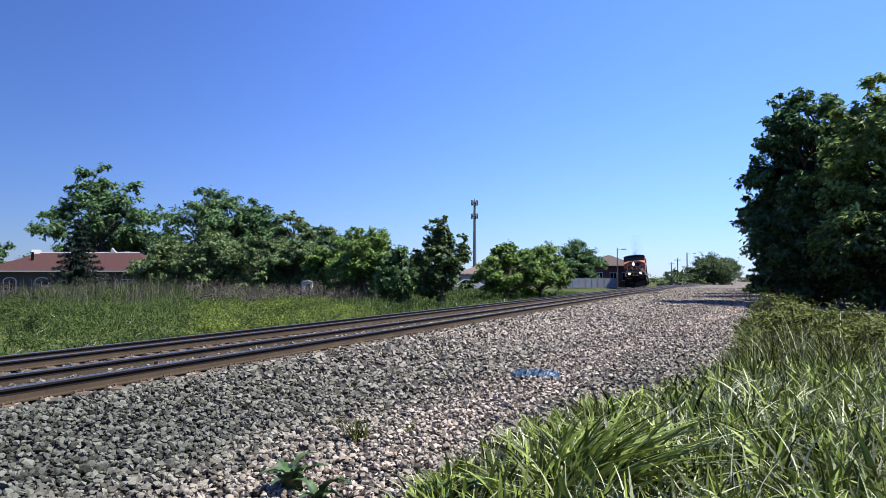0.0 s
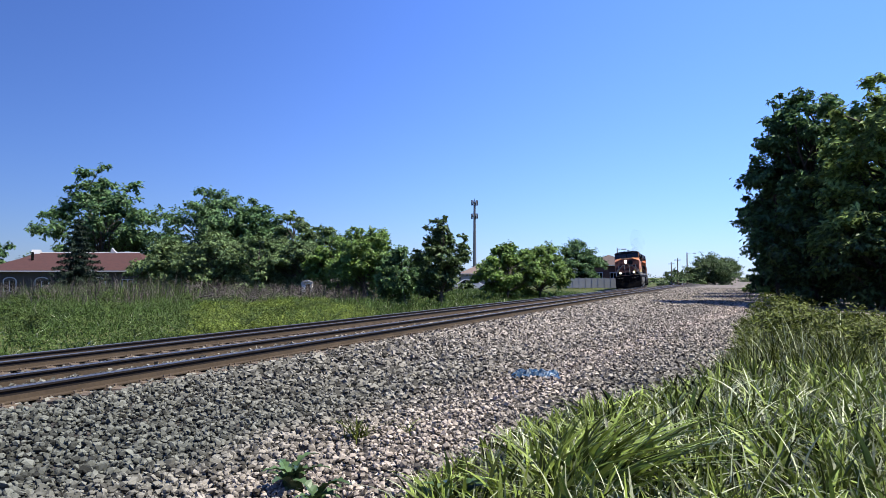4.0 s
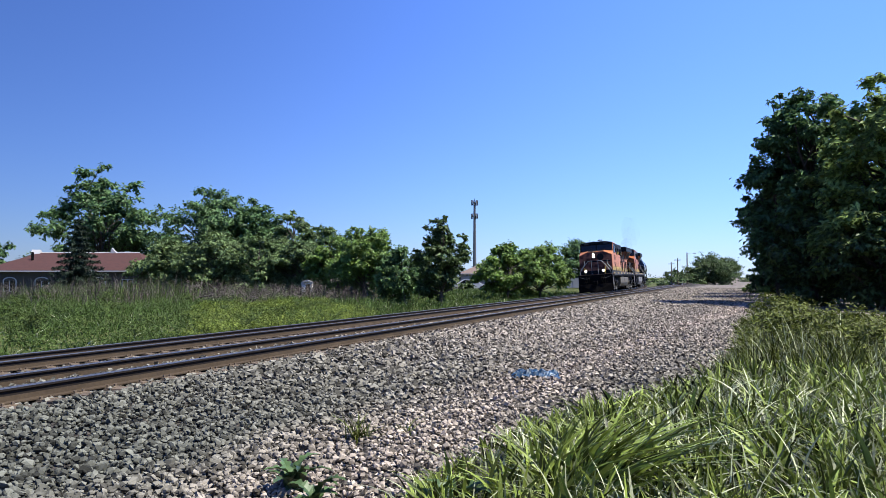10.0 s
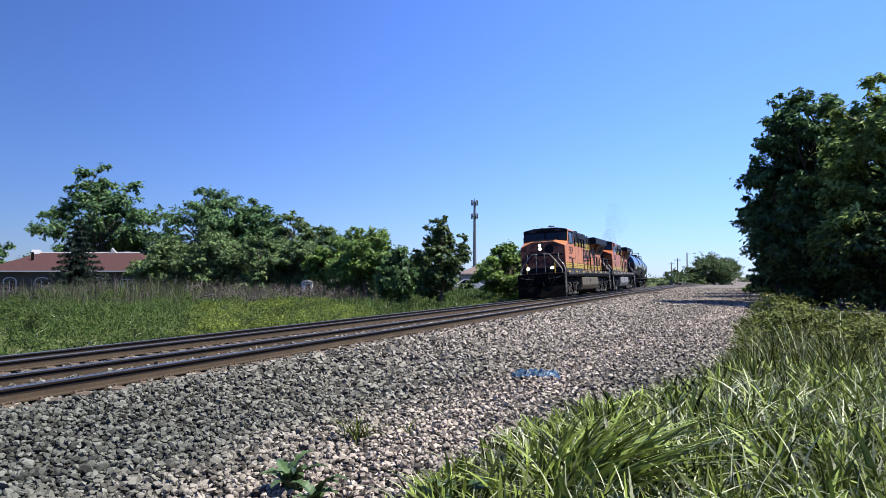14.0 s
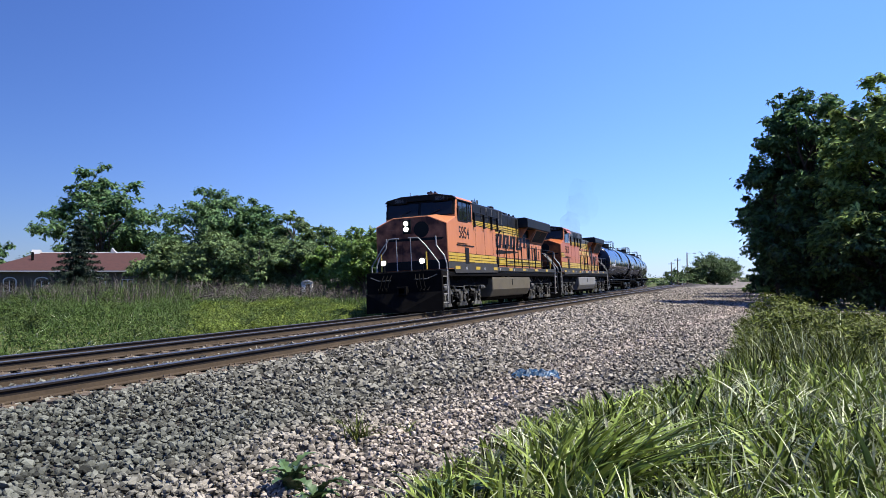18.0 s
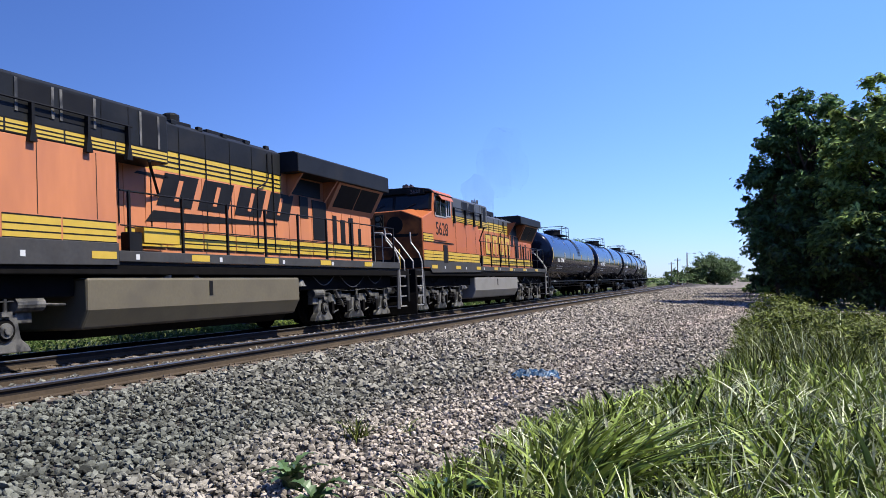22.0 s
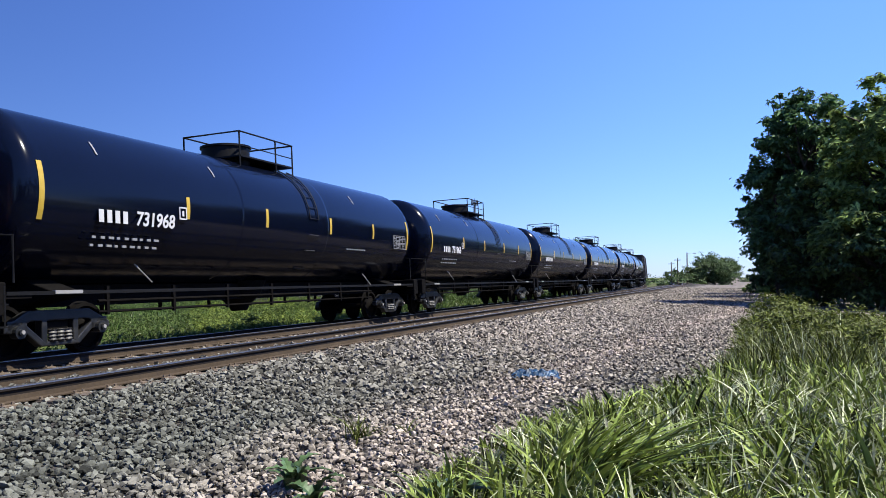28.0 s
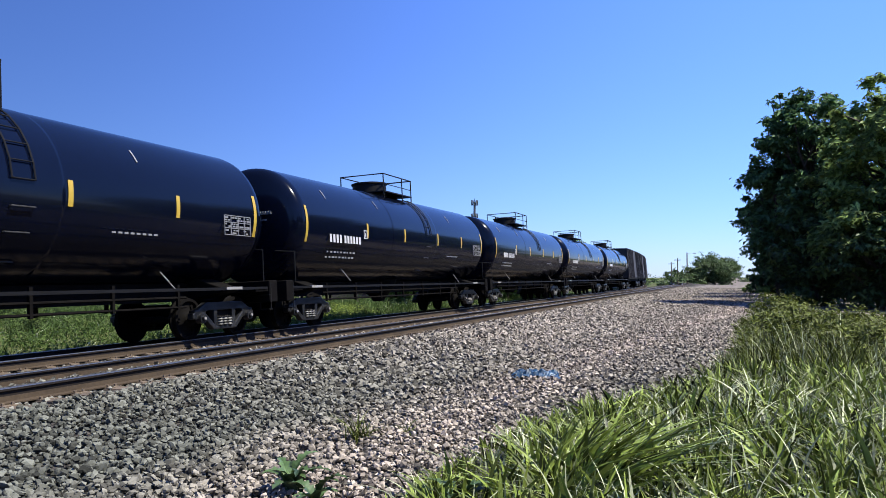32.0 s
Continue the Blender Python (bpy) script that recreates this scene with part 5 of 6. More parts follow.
def tree(name, label, x, y, height, width, count, size, mat, seed, bare=0.18, clumps=40, taper=0.5, ragged=0.0):
    """A tapered trunk with limbs, and a crown of leaf clumps with gaps and an uneven outline."""
    rng = np.random.default_rng(seed)
    z0 = float(ground_z(x, y))
    root = thing(name, label, "tree" if height > 3.2 else "bush", pose(x, y, z0))
    base = height * bare
    hc = (height - base) / 2
    cs, rs = [], []
    while len(cs) < clumps:
        u = rng.uniform(-1, 1, 3)
        r = np.linalg.norm(u)
        if r > 1 or r < 0.35:
            continue
        far = rng.uniform() < ragged
        if far:
            u *= rng.uniform(1.0, 1.16 if u[2] < 0.6 * r else 1.07) / r
        slim = 1 - taper * min(1.0, max(0.0, u[2])) ** 1.4
        cs.append((u[0] * width / 2 * slim * 0.86, u[1] * width / 2 * slim * 0.86, base + hc + u[2] * hc * 0.9))
        rs.append(width * rng.uniform(0.065, 0.135) * (1.2 - 0.35 * max(0, u[2])) * (0.65 if far else 1.0))
    cs, rs = np.array(cs), np.array(rs)
    s = Shape()
    r0 = max(0.05, height * 0.022)
    bend = rng.normal(0, 0.02, 8) * height
    stem = [(float(bend[i]) * i / 6, float(bend[i + 1]) * i / 6, (height * 0.8) * i / 6) for i in range(7)]
    for i in range(6):
        s.rod(stem[i] if i else (0, 0, -0.25), stem[i + 1], r0 * (1 - i / 7), 8, r0 * (1 - (i + 1) / 7))
    for c in cs[::2]:
        i = int(min(5, max(1, (c[2] - 0.18 * height) / (height * 0.8) * 6)))
        mid = [(stem[i][j] + c[j]) / 2 + rng.normal(0, 0.04) * width for j in range(3)]
        s.rod(stem[i], mid, r0 * 0.4, 5, r0 * 0.25)
        s.rod(mid, tuple(c), r0 * 0.25, 5, r0 * 0.08)
    part("trunk", s, BARK, root, "grey-brown trunk and limbs")
    v, f = leaves(rng, cs, rs, count, size)
    part("crown", array_mesh("crown", v, f, mat), None, root, "uneven leafy crown")
    return root


def conifer(name, label, x, y, height, width, seed):
    rng = np.random.default_rng(seed)
    root = thing(name, label, "tree", pose(x, y, float(ground_z(x, y))))
    part("trunk", Shape().rod((0, 0, -0.2), (0, 0, height * 0.97), 0.14, 8, 0.02), BARK, root)
    cs, rs = [], []
    for i in range(15):
        h = 0.05 + 0.93 * i / 15
        reach = width / 2 * (1 - h) ** 0.85 * rng.uniform(0.85, 1.2)
        for j in range(9):
            a = j * 0.7 + i * 2.4 + rng.uniform(-0.25, 0.25)
            for q in (0.2, 0.45, 0.7, 1.0):
                cs.append((reach * q * math.cos(a), reach * q * math.sin(a), h * height - 0.26 * reach * q + 0.1 * reach * q * q))
                rs.append((0.16 + 0.26 * (1 - h)) * (1.1 - 0.35 * q))
    v, f = leaves(rng, np.array(cs), np.array(rs), 42000, 0.11, 0.75)
    part("crown", array_mesh("crown", v, f, NEEDLE), None, root, "drooping dark needle branches")
    return root


def blades(rng, x, y, height, width, lean, seg=3, wind=(-0.25, 0.1), taper=1.8):
    """Bent grass blades, one strip each: arrays of vertices and faces."""
    n = len(x)
    z = ground_z(x, y)
    a = rng.uniform(0, 2 * np.pi, n)
    d = np.stack([np.cos(a), np.sin(a)], 1)
    turn = rng.uniform(0, 2 * np.pi, n)
    side = np.stack([np.cos(turn), np.sin(turn)], 1)
    v = np.zeros((n, (seg + 1) * 2, 3))
    for i in range(seg + 1):
        q = i / seg
        off = d * (lean * height * q ** 1.9)[:, None] + np.array(wind) * (height * q ** 2)[:, None]
        zz = z + height * (q - 0.32 * np.minimum(lean, 1.3) * q ** 2.4) - 0.02
        w = width * (1 - q ** taper * 0.93) * 0.5
        for k, sg in enumerate((-1, 1)):
            v[:, 2 * i + k, 0] = x + off[:, 0] + sg * side[:, 0] * w
            v[:, 2 * i + k, 1] = y + off[:, 1] + sg * side[:, 1] * w
            v[:, 2 * i + k, 2] = zz
    one = np.array([[2 * i, 2 * i + 1, 2 * i + 3, 2 * i + 2] for i in range(seg)])
    f = (np.arange(n)[:, None, None] * (2 * seg + 2) + one[None]).reshape(-1, 4)
    return v.reshape(-1, 3), f


def toothed_leaves(rng, x, y, length, width, seg=12):
    """Arching leaves folded along a midrib, with toothed edges: arrays of vertices and faces."""
    n = len(x)
    a = np.arange(n) * 2.4 + rng.uniform(-0.4, 0.4, n)
    d, side = np.stack([np.cos(a), np.sin(a)], 1), np.stack([-np.sin(a), np.cos(a)], 1)
    rise, z = rng.uniform(0.8, 1.7, n), ground_z(x, y)
    v = np.zeros((n, (seg + 1) * 3, 3))
    for i in range(seg + 1):
        q = i / seg
        tooth = 1.25 if i % 2 else 0.6
        w = width * 0.5 * math.sin(math.pi * min(1.0, 0.1 + 0.9 * q)) ** 0.7 * tooth
        run = length * (0.25 * q + 0.6 * q * q)
        mid = np.stack([x + d[:, 0] * run, y + d[:, 1] * run, z + length * rise * (q - 0.55 * q ** 2.4)], 1)
        for k, sg in ((0, -1), (1, 0), (2, 1)):
            v[:, 3 * i + k, :2] = mid[:, :2] + sg * side * w[:, None]
            v[:, 3 * i + k, 2] = mid[:, 2] + abs(sg) * w * 0.45
    one = np.array([[3 * i + k, 3 * i + k + 1, 3 * i + k + 4, 3 * i + k + 3] for i in range(seg) for k in (0, 1)])
    return v.reshape(-1, 3), (np.arange(n)[:, None, None] * (3 * seg + 3) + one[None]).reshape(-1, 4)


def stuff(name, label, category, v, f, mat):
    return tagged(new(name, array_mesh(name, v, f, mat)), label, category, kind="stuff")


SWAYING = []


def foreground_grass():
    rng = np.random.default_rng(11)

    def tufts(n, per, spread, y0, y1, bias, reach):
        cy = y0 + (y1 - y0) * rng.uniform(0, 1, n) ** bias
        cx = yard_edge(cy) + 0.1 + rng.uniform(0, 1, n) * (reach + 1.0 + 0.2 * cy)
        x = np.repeat(cx, per) + rng.normal(0, spread, n * per)
        y = np.repeat(cy, per) + rng.normal(0, spread, n * per)
        tall = np.repeat(rng.uniform(0.65, 1.2, n), per)
        keep = (x > yard_edge(y) - 0.2 + rng.uniform(0, 0.4, n * per)) & (np.hypot(x, y) > 1.9)
        x, y, tall = x[keep], y[keep], tall[keep]
        return x, y, tall * (0.4 + 0.6 * np.clip((x - yard_edge(y)) / 0.9, 0, 1))

    x, y, k = tufts(620, 12, 0.09, 2.3, 24, 1.4, 1.6)
    v, f = blades(rng, x, y, rng.uniform(0.18, 0.42, len(x)) * k, rng.uniform(0.008, 0.016, len(x)), rng.uniform(0.1, 1.0, len(x)), 4, (-0.04, 0.0))
    stuff("foreground_grass", "fresh green grass beside the gravel", "grass", v, f, BLADE)
    x, y, k = tufts(1700, 9, 0.05, 2.3, 17, 1.3, 1.4)
    v, f = blades(rng, x, y, rng.uniform(0.2, 0.5, len(x)) * k, rng.uniform(0.018, 0.05, len(x)), rng.uniform(0.1, 1.15, len(x)), 6, (-0.05, 0.0), 3.0)
    stuff("broad_grass", "broad arching blades of coarse green grass", "grass", v, f, BLADE_BROAD)
    # pale blades: dry ones, and highlights on the grass put into colour
    x, y, k = tufts(1000, 7, 0.1, 2.3, 26, 1.2, 1.8)
    v, f = blades(rng, x, y, rng.uniform(0.25, 0.55, len(x)) * k, rng.uniform(0.009, 0.028, len(x)), rng.uniform(0.15, 1.4, len(x)), 6, (-0.05, 0.0), 2.6)
    stuff("dry_grass", "pale blades among the green grass, dry ones and painted highlights", "grass", v, f, BLADE_PALE)
    x, y, k = tufts(2100, 9, 0.16, 13, 27, 1.0, 0.6)
    v, f = blades(rng, x, y, rng.uniform(0.3, 0.85, len(x)) * k * np.interp(x, [1.6, 2.8], [1, 0.45]), rng.uniform(0.014, 0.03, len(x)), rng.uniform(0.1, 0.9, len(x)), 4, (-0.05, 0.0))
    stuff("verge_grass", "tall yellow-green grass and weeds along the verge", "grass", v, f, BLADE)
    # the same grass goes on beside and behind the camera
    for x0, x1, y0, y1, m in ((-1.6, 9.0, -9.0, 2.6, 30000), (1.2, 11.0, 2.6, 26.0, 26000)):
        x, y = rng.uniform(x0, x1, m), rng.uniform(y0, y1, m)
        keep = (np.hypot(x, y) > 0.3) & (x > yard_edge(y) + rng.uniform(-0.1, 0.4, m)) & ((y < 2.6) | (x > 0.22 * y + 0.6))
        x, y = x[keep], y[keep]
        v, f = blades(rng, x, y, rng.uniform(0.14, 0.4, len(x)), rng.uniform(0.018, 0.05, len(x)), rng.uniform(0.3, 1.6, len(x)), 4, (-0.05, 0.0), 3.0)
        stuff("broad_grass", "broad arching blades of coarse green grass", "grass", v, f, BLADE_BROAD)
    # soil below the grass, darkened to paint in shade between the blades
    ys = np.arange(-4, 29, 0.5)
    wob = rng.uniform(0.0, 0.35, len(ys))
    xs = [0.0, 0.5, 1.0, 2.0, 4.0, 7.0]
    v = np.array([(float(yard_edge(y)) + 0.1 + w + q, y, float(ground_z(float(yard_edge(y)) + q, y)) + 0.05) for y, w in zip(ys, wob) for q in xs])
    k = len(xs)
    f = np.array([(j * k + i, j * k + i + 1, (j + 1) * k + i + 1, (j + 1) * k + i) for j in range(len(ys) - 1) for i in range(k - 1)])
    tagged(new("verge_soil", array_mesh("verge_soil", v, f, SOIL)), "verge soil coloured extra dark for the shade between blades", "soil", kind="structure")
    # leafy weeds along the far part of the verge
    n = 640
    cy = rng.uniform(14, 28, n)
    cx = yard_edge(cy) + 0.35 + rng.uniform(0, 1, n) * (0.6 + 0.2 * cy)
    h = rng.uniform(0.05, 1.0, n) ** 1.3 * 0.85 * np.clip((cx - yard_edge(cy)) / 0.9, 0.3, 1) * np.interp(cx, [1.6, 2.6], [1, 0.45])
    cs = np.stack([cx, cy, ground_z(cx, cy) + h], 1)
    v, f = leaves(rng, cs, rng.uniform(0.12, 0.36, n), 42000, 0.06)
    stuff("verge_weeds", "leafy bright green weeds along the verge", "weeds", v, f, VERGE)
    x, y, k = tufts(700, 5, 0.12, 13, 28, 1.0, 0.8)
    v, f = blades(rng, x, y, rng.uniform(0.5, 1.0, len(x)) * k * np.interp(x, [1.6, 2.8], [1, 0.45]), rng.uniform(0.008, 0.02, len(x)), rng.uniform(0.05, 0.7, len(x)), 4, (-0.05, 0.0))
    stuff("verge_stalks", "tall pale stalks standing out of the verge weeds", "grass", v, f, BLADE_PALE)
    # a tussock of long arching blades leans across the grass
    m = 150
    x, y = rng.normal(-0.95, 0.16, m), rng.normal(5.55, 0.16, m)
    v, f = blades(rng, x, y, rng.uniform(0.4, 0.85, m), rng.uniform(0.022, 0.05, m), rng.uniform(0.2, 0.9, m), 8, (0.75, -0.25), 3.0)
    stuff("tussock", "large tussock of long arching bright green blades", "grass", v, f, BLADE_BRIGHT)
    # single plants on the gravel
    for cx, cy, m, hh, ww, broad, lab in ((-3.3, 6.8, 60, 0.36, 0.016, False, "small yellow-green weed tuft on the gravel"), (-3.0, 7.3, 14, 0.26, 0.012, False, "small yellow-green weed tuft on the gravel"),
                                          (-2.93, 5.0, 11, 0.36, 0.1, True, "broad-leaved dark green thistle on the gravel"), (-2.6, 4.72, 9, 0.27, 0.09, True, "broad-leaved dark green thistle on the gravel"),
                                          (-1.7, 4.9, 9, 0.3, 0.09, True, "broad-leaved dark green thistle at the edge of the grass")):
        x, y = cx + rng.normal(0, 0.03 if broad else 0.05, m), cy + rng.normal(0, 0.03 if broad else 0.05, m)
        if broad:
            v, f = toothed_leaves(rng, x, y, rng.uniform(0.7, 1.1, m) * hh, rng.uniform(0.7, 1.2, m) * ww)
        else:
            v, f = blades(rng, x, y, rng.uniform(0.6, 1.1, m) * hh, rng.uniform(0.7, 1.3, m) * ww, rng.uniform(0.3, 1.4, m), 5, (0, 0))
        base = np.array([cx, cy, float(ground_z(cx, cy))])
        plant = tagged(new("weed", array_mesh("weed", v - base, f, THISTLE if broad else BLADE)), lab, "weed", kind="stuff")
        plant.matrix_basis = pose(*base)
        SWAYING.append((plant, pose(*base), cx * 7 + cy))


def meadow():
    rng = np.random.default_rng(12)
    n = 96000
    x = rng.uniform(-60, -14.3, n)
    y = rng.uniform(8, 90, n)
    keep = (-x < 1.2 * y + 4)
    x, y = x[keep], y[keep]
    patch = 0.5 + 0.5 * np.sin(x * 0.7 + 2 * np.sin(y * 0.3)) * np.cos(y * 0.45 + 1.5 * np.sin(x * 0.5))
    h = rng.uniform(0.15, 0.55, len(x)) * (0.5 + patch) * np.interp(x, [-40, -15], [1.3, 0.8])
    dry = rng.uniform(0, 1, len(x)) > 0.95 + 0.04 * patch
    for nm, lab, sel, mat in (("meadow_grass", "rough green meadow grass on the bank beyond the tracks", ~dry, WEED), ("meadow_straw", "dry stalks scattered through the meadow", dry, BLADE_PALE)):
        v, f = blades(rng, x[sel], y[sel], h[sel], rng.uniform(0.03, 0.07, sel.sum()), rng.uniform(0.2, 1.0, sel.sum()), 2, (0, 0))
        stuff(nm, lab, "grass", v, f, mat)
    n = 1500
    cx, cy = rng.uniform(-52, -14.8, n), rng.uniform(10, 80, n)
    keep = (-cx < 1.2 * cy + 3)
    cx, cy = cx[keep], cy[keep]
    r = rng.uniform(0.12, 0.5, len(cx))
    more = 700
    cx, cy = np.r_[cx, rng.uniform(-34, -15.2, more)], np.r_[cy, rng.uniform(12, 34, more)]
    r = np.r_[r, rng.uniform(0.1, 0.42, more)]
    v, f = leaves(rng, np.stack([cx, cy, ground_z(cx, cy) + r * 0.5], 1), r, 48000, 0.05)
    stuff("meadow_weeds", "leafy weeds scattered through the meadow", "weeds", v, f, WEED_DEEP)
    # taller leafy clumps stand out of the grass, thicker towards the back
    for nm, lab, mat, many, hi in (("meadow_clumps", "clumps of bright leafy weeds in the meadow", WEED, 330, 0.75), ("meadow_clumps", "clumps of dark leafy weeds in the meadow", WEED_DEEP, 150, 0.95), ("meadow_clumps", "clumps of yellow-green weeds in the meadow", WEED_YELLOW, 800, 0.5)):
        kx = -15.2 - (11 if mat is WEED_YELLOW else 38) * rng.uniform(0, 1, many) ** 1.15
        ky = 12 + 60 * rng.uniform(0, 1, many)
        ok = (-kx < (0.75 * ky if mat is WEED_YELLOW else 1.2 * ky + 3)) & (ky < 1.35 * -kx + 12)
        kx, ky = np.repeat(kx[ok], 6), np.repeat(ky[ok], 6)
        up = rng.uniform(0.1, 1, len(kx)) * np.repeat(rng.uniform(0.35, hi, ok.sum()), 6) * np.interp(kx, [-45, -16], [1.35, 0.55])
        kx, ky = kx + rng.normal(0, 0.3, len(kx)), ky + rng.normal(0, 0.3, len(kx))
        v, f = leaves(rng, np.stack([kx, ky, ground_z(kx, ky) + up], 1), rng.uniform(0.15, 0.34, len(kx)), 90000 if mat is WEED_YELLOW else 40000, 0.055)
        stuff(nm, lab, "weeds", v, f, mat)
    # fuzzy grey-brown dead heads among the stalks
    kx, ky = rng.uniform(-58, -25, 420), rng.uniform(40, 64, 420)
    up = rng.uniform(0.2, 1.0, 420) * (0.7 + 0.9 * np.clip(np.sin(kx * 0.7 + 1.1 * np.sin(ky * 0.4)), 0, 1))
    v, f = leaves(rng, np.stack([kx, ky, ground_z(kx, ky) + up], 1), rng.uniform(0.3, 0.7, 420), 34000, 0.06)
    stuff("dead_weed_heads", "fuzzy grey-brown heads of dead weeds", "weeds", v, f, WEED_GREY)
    m = 1300
    x = rng.uniform(-58, -30, m)
    y = rng.uniform(24, 74, m)
    tall = np.clip(0.6 + 0.75 * np.sin(x * 0.9 + 1.3 * np.sin(y * 0.23)) * np.cos(y * 0.31 + x * 0.2), 0.15, 1.5)
    v, f = blades(rng, x, y, rng.uniform(0.25, 1.5, m) * tall ** 1.6, rng.uniform(0.012, 0.035, m), rng.uniform(0.05, 1.0, m), 2, (0, 0))
    stuff("dead_weeds", "tall grey dead weed stems at the far edge of the meadow", "weeds", v, f, WEED_GREY)
    m = 3500
    x, y = rng.normal(-47.0, 2.6, m), rng.normal(49.0, 2.6, m)
    v, f = blades(rng, x, y, rng.uniform(0.7, 1.75, m), rng.uniform(0.02, 0.05, m), rng.uniform(0.05, 0.4, m), 3, (0, 0))
    for sx, sy, hh, nm, mm in ((-39.5, 46.0, 2.2, "tall_weeds", WEED_DEEP), (-40.0, 45.5, 2.6, "dead_stalks", WEED_GREY), (-33.5, 49.0, 1.9, "dead_stalks", WEED_GREY), (-47.0, 45.0, 2.3, "dead_stalks", WEED_GREY), (-28.0, 52.0, 1.6, "dead_stalks", WEED_GREY)):
        many = 1900 if mm is WEED_DEEP else 1000
        xx, yy = rng.normal(sx, 2.8, many), rng.normal(sy, 2.8, many)
        vv, ff = blades(rng, xx, yy, rng.uniform(0.3, 1.0, many) ** 1.7 * hh, rng.uniform(0.015, 0.05, many), rng.uniform(0.05, 0.7, many), 3, (0, 0))
        stuff(nm, "tall stand of weeds and grey dead stalks in the meadow", "weeds", vv, ff, mm)
    stuff("tall_weeds", "dense stand of tall dark weeds in the meadow", "weeds", v, f, WEED_DEEP)


def stones():
    rng = np.random.default_rng(13)
    cube = np.array([(a, b, c) for a in (-1, 1) for b in (-1, 1) for c in (-1, 1)]) * 0.62
    quad = np.array([(0, 1, 3, 2), (4, 6, 7, 5), (0, 4, 5, 1), (2, 3, 7, 6), (0, 2, 6, 4), (1, 5, 7, 3)])

    g = (1 + 5 ** 0.5) / 2
    ico = np.array([(-1, g, 0), (1, g, 0), (-1, -g, 0), (1, -g, 0), (0, -1, g), (0, 1, g), (0, -1, -g), (0, 1, -g), (g, 0, -1), (g, 0, 1), (-g, 0, -1), (-g, 0, 1)]) * 0.5
    tri = np.array([(0, 11, 5), (0, 5, 1), (0, 1, 7), (0, 7, 10), (0, 10, 11), (1, 5, 9), (5, 11, 4), (11, 10, 2), (10, 7, 6), (7, 1, 8),
                    (3, 9, 4), (3, 4, 2), (3, 2, 6), (3, 6, 8), (3, 8, 9), (4, 9, 5), (2, 4, 11), (6, 2, 10), (8, 6, 7), (9, 8, 1)])

    def scatter(name, label, x, y, size, mat, lift=0.25, base=cube, faces=quad, jitter=0.24, uneven=1.0):
        n = len(x)
        q = rng.normal(size=(n, 4))
        q /= np.linalg.norm(q, axis=1, keepdims=True)
        w, a, b, c = q.T
        rot = np.stack([1 - 2 * (b * b + c * c), 2 * (a * b - c * w), 2 * (a * c + b * w), 2 * (a * b + c * w), 1 - 2 * (a * a + c * c), 2 * (b * c - a * w),
                        2 * (a * c - b * w), 2 * (b * c + a * w), 1 - 2 * (a * a + b * b)], 1).reshape(n, 3, 3)
        shape = (base[None] + rng.uniform(-jitter, jitter, (n, len(base), 3))) * rng.uniform(0.55, 1.45, (n, 1, 3))
        v = np.einsum("nij,nkj->nki", rot, shape) * size[:, None, None] * 0.5
        v[:, :, 2] *= 0.85
        v += np.stack([x, y, ground_z(x, y) + size * lift + uneven * rng.uniform(-0.045, 0.05, n)], 1)[:, None]
        f = (np.arange(n)[:, None, None] * len(base) + faces[None]).reshape(-1, faces.shape[1])
        ob = stuff(name, label, "gravel", v.reshape(-1, 3), f, mat)
        return ob

    n = 96000
    y = 3.0 + 55 * rng.uniform(0, 1, n) ** 1.7
    x = rng.uniform(-6.62, 0.6, n)
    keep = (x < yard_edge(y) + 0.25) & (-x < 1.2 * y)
    x, y = x[keep], y[keep]
    worn = np.clip(1.3 - np.abs(x - 0.1 * np.maximum(y - 12, 0) + 2.7 + 0.4 * np.sin(y * 0.8)) / 1.3 + np.clip((y - 26) / 8, 0, 1), 0, 1)      # finer where wheels have crushed it
    keep = rng.uniform(0, 1, len(x)) > 0.55 * np.clip((y - 30) / 10, 0, 1) * (x > -5)
    x, y, worn = x[keep], y[keep], worn[keep]
    size = rng.uniform(0.042, 0.092, len(x)) * np.interp(y, [3, 30, 58], [0.95, 1.25, 1.8]) * (1 - 0.28 * worn)
    near = y < 9
    more = 9000
    ax, ay = rng.uniform(-6.6, -1.0, more), rng.uniform(3.0, 9.0, more)
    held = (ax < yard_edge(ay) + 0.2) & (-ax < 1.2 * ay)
    ax, ay = ax[held], ay[held]
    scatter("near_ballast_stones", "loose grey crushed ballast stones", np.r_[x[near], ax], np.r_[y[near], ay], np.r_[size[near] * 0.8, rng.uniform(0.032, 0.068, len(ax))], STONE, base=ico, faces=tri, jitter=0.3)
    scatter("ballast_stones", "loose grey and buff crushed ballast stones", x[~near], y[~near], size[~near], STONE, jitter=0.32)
    n = 15000
    y = 55 + 60 * rng.uniform(0, 1, n) ** 1.3
    x = rng.uniform(-6.4, 3.0, n)
    scatter("lane_gravel", "coarse dusty gravel along the far part of the lane", x, y, rng.uniform(0.08, 0.17, n), STONE, 0.15)
    n = 16000
    x, y = rng.uniform(-6.62, -1.2, n), rng.uniform(-9.0, 4.2, n)
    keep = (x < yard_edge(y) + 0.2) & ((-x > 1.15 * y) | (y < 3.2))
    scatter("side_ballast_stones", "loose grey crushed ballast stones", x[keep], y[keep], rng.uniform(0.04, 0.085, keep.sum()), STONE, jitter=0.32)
    n = 26000
    y = 4.0 + 60 * rng.uniform(0, 1, n) ** 1.6
    x = rng.uniform(-14.2, -6.6, n)
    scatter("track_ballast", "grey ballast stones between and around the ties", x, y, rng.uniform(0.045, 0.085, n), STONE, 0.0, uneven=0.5)


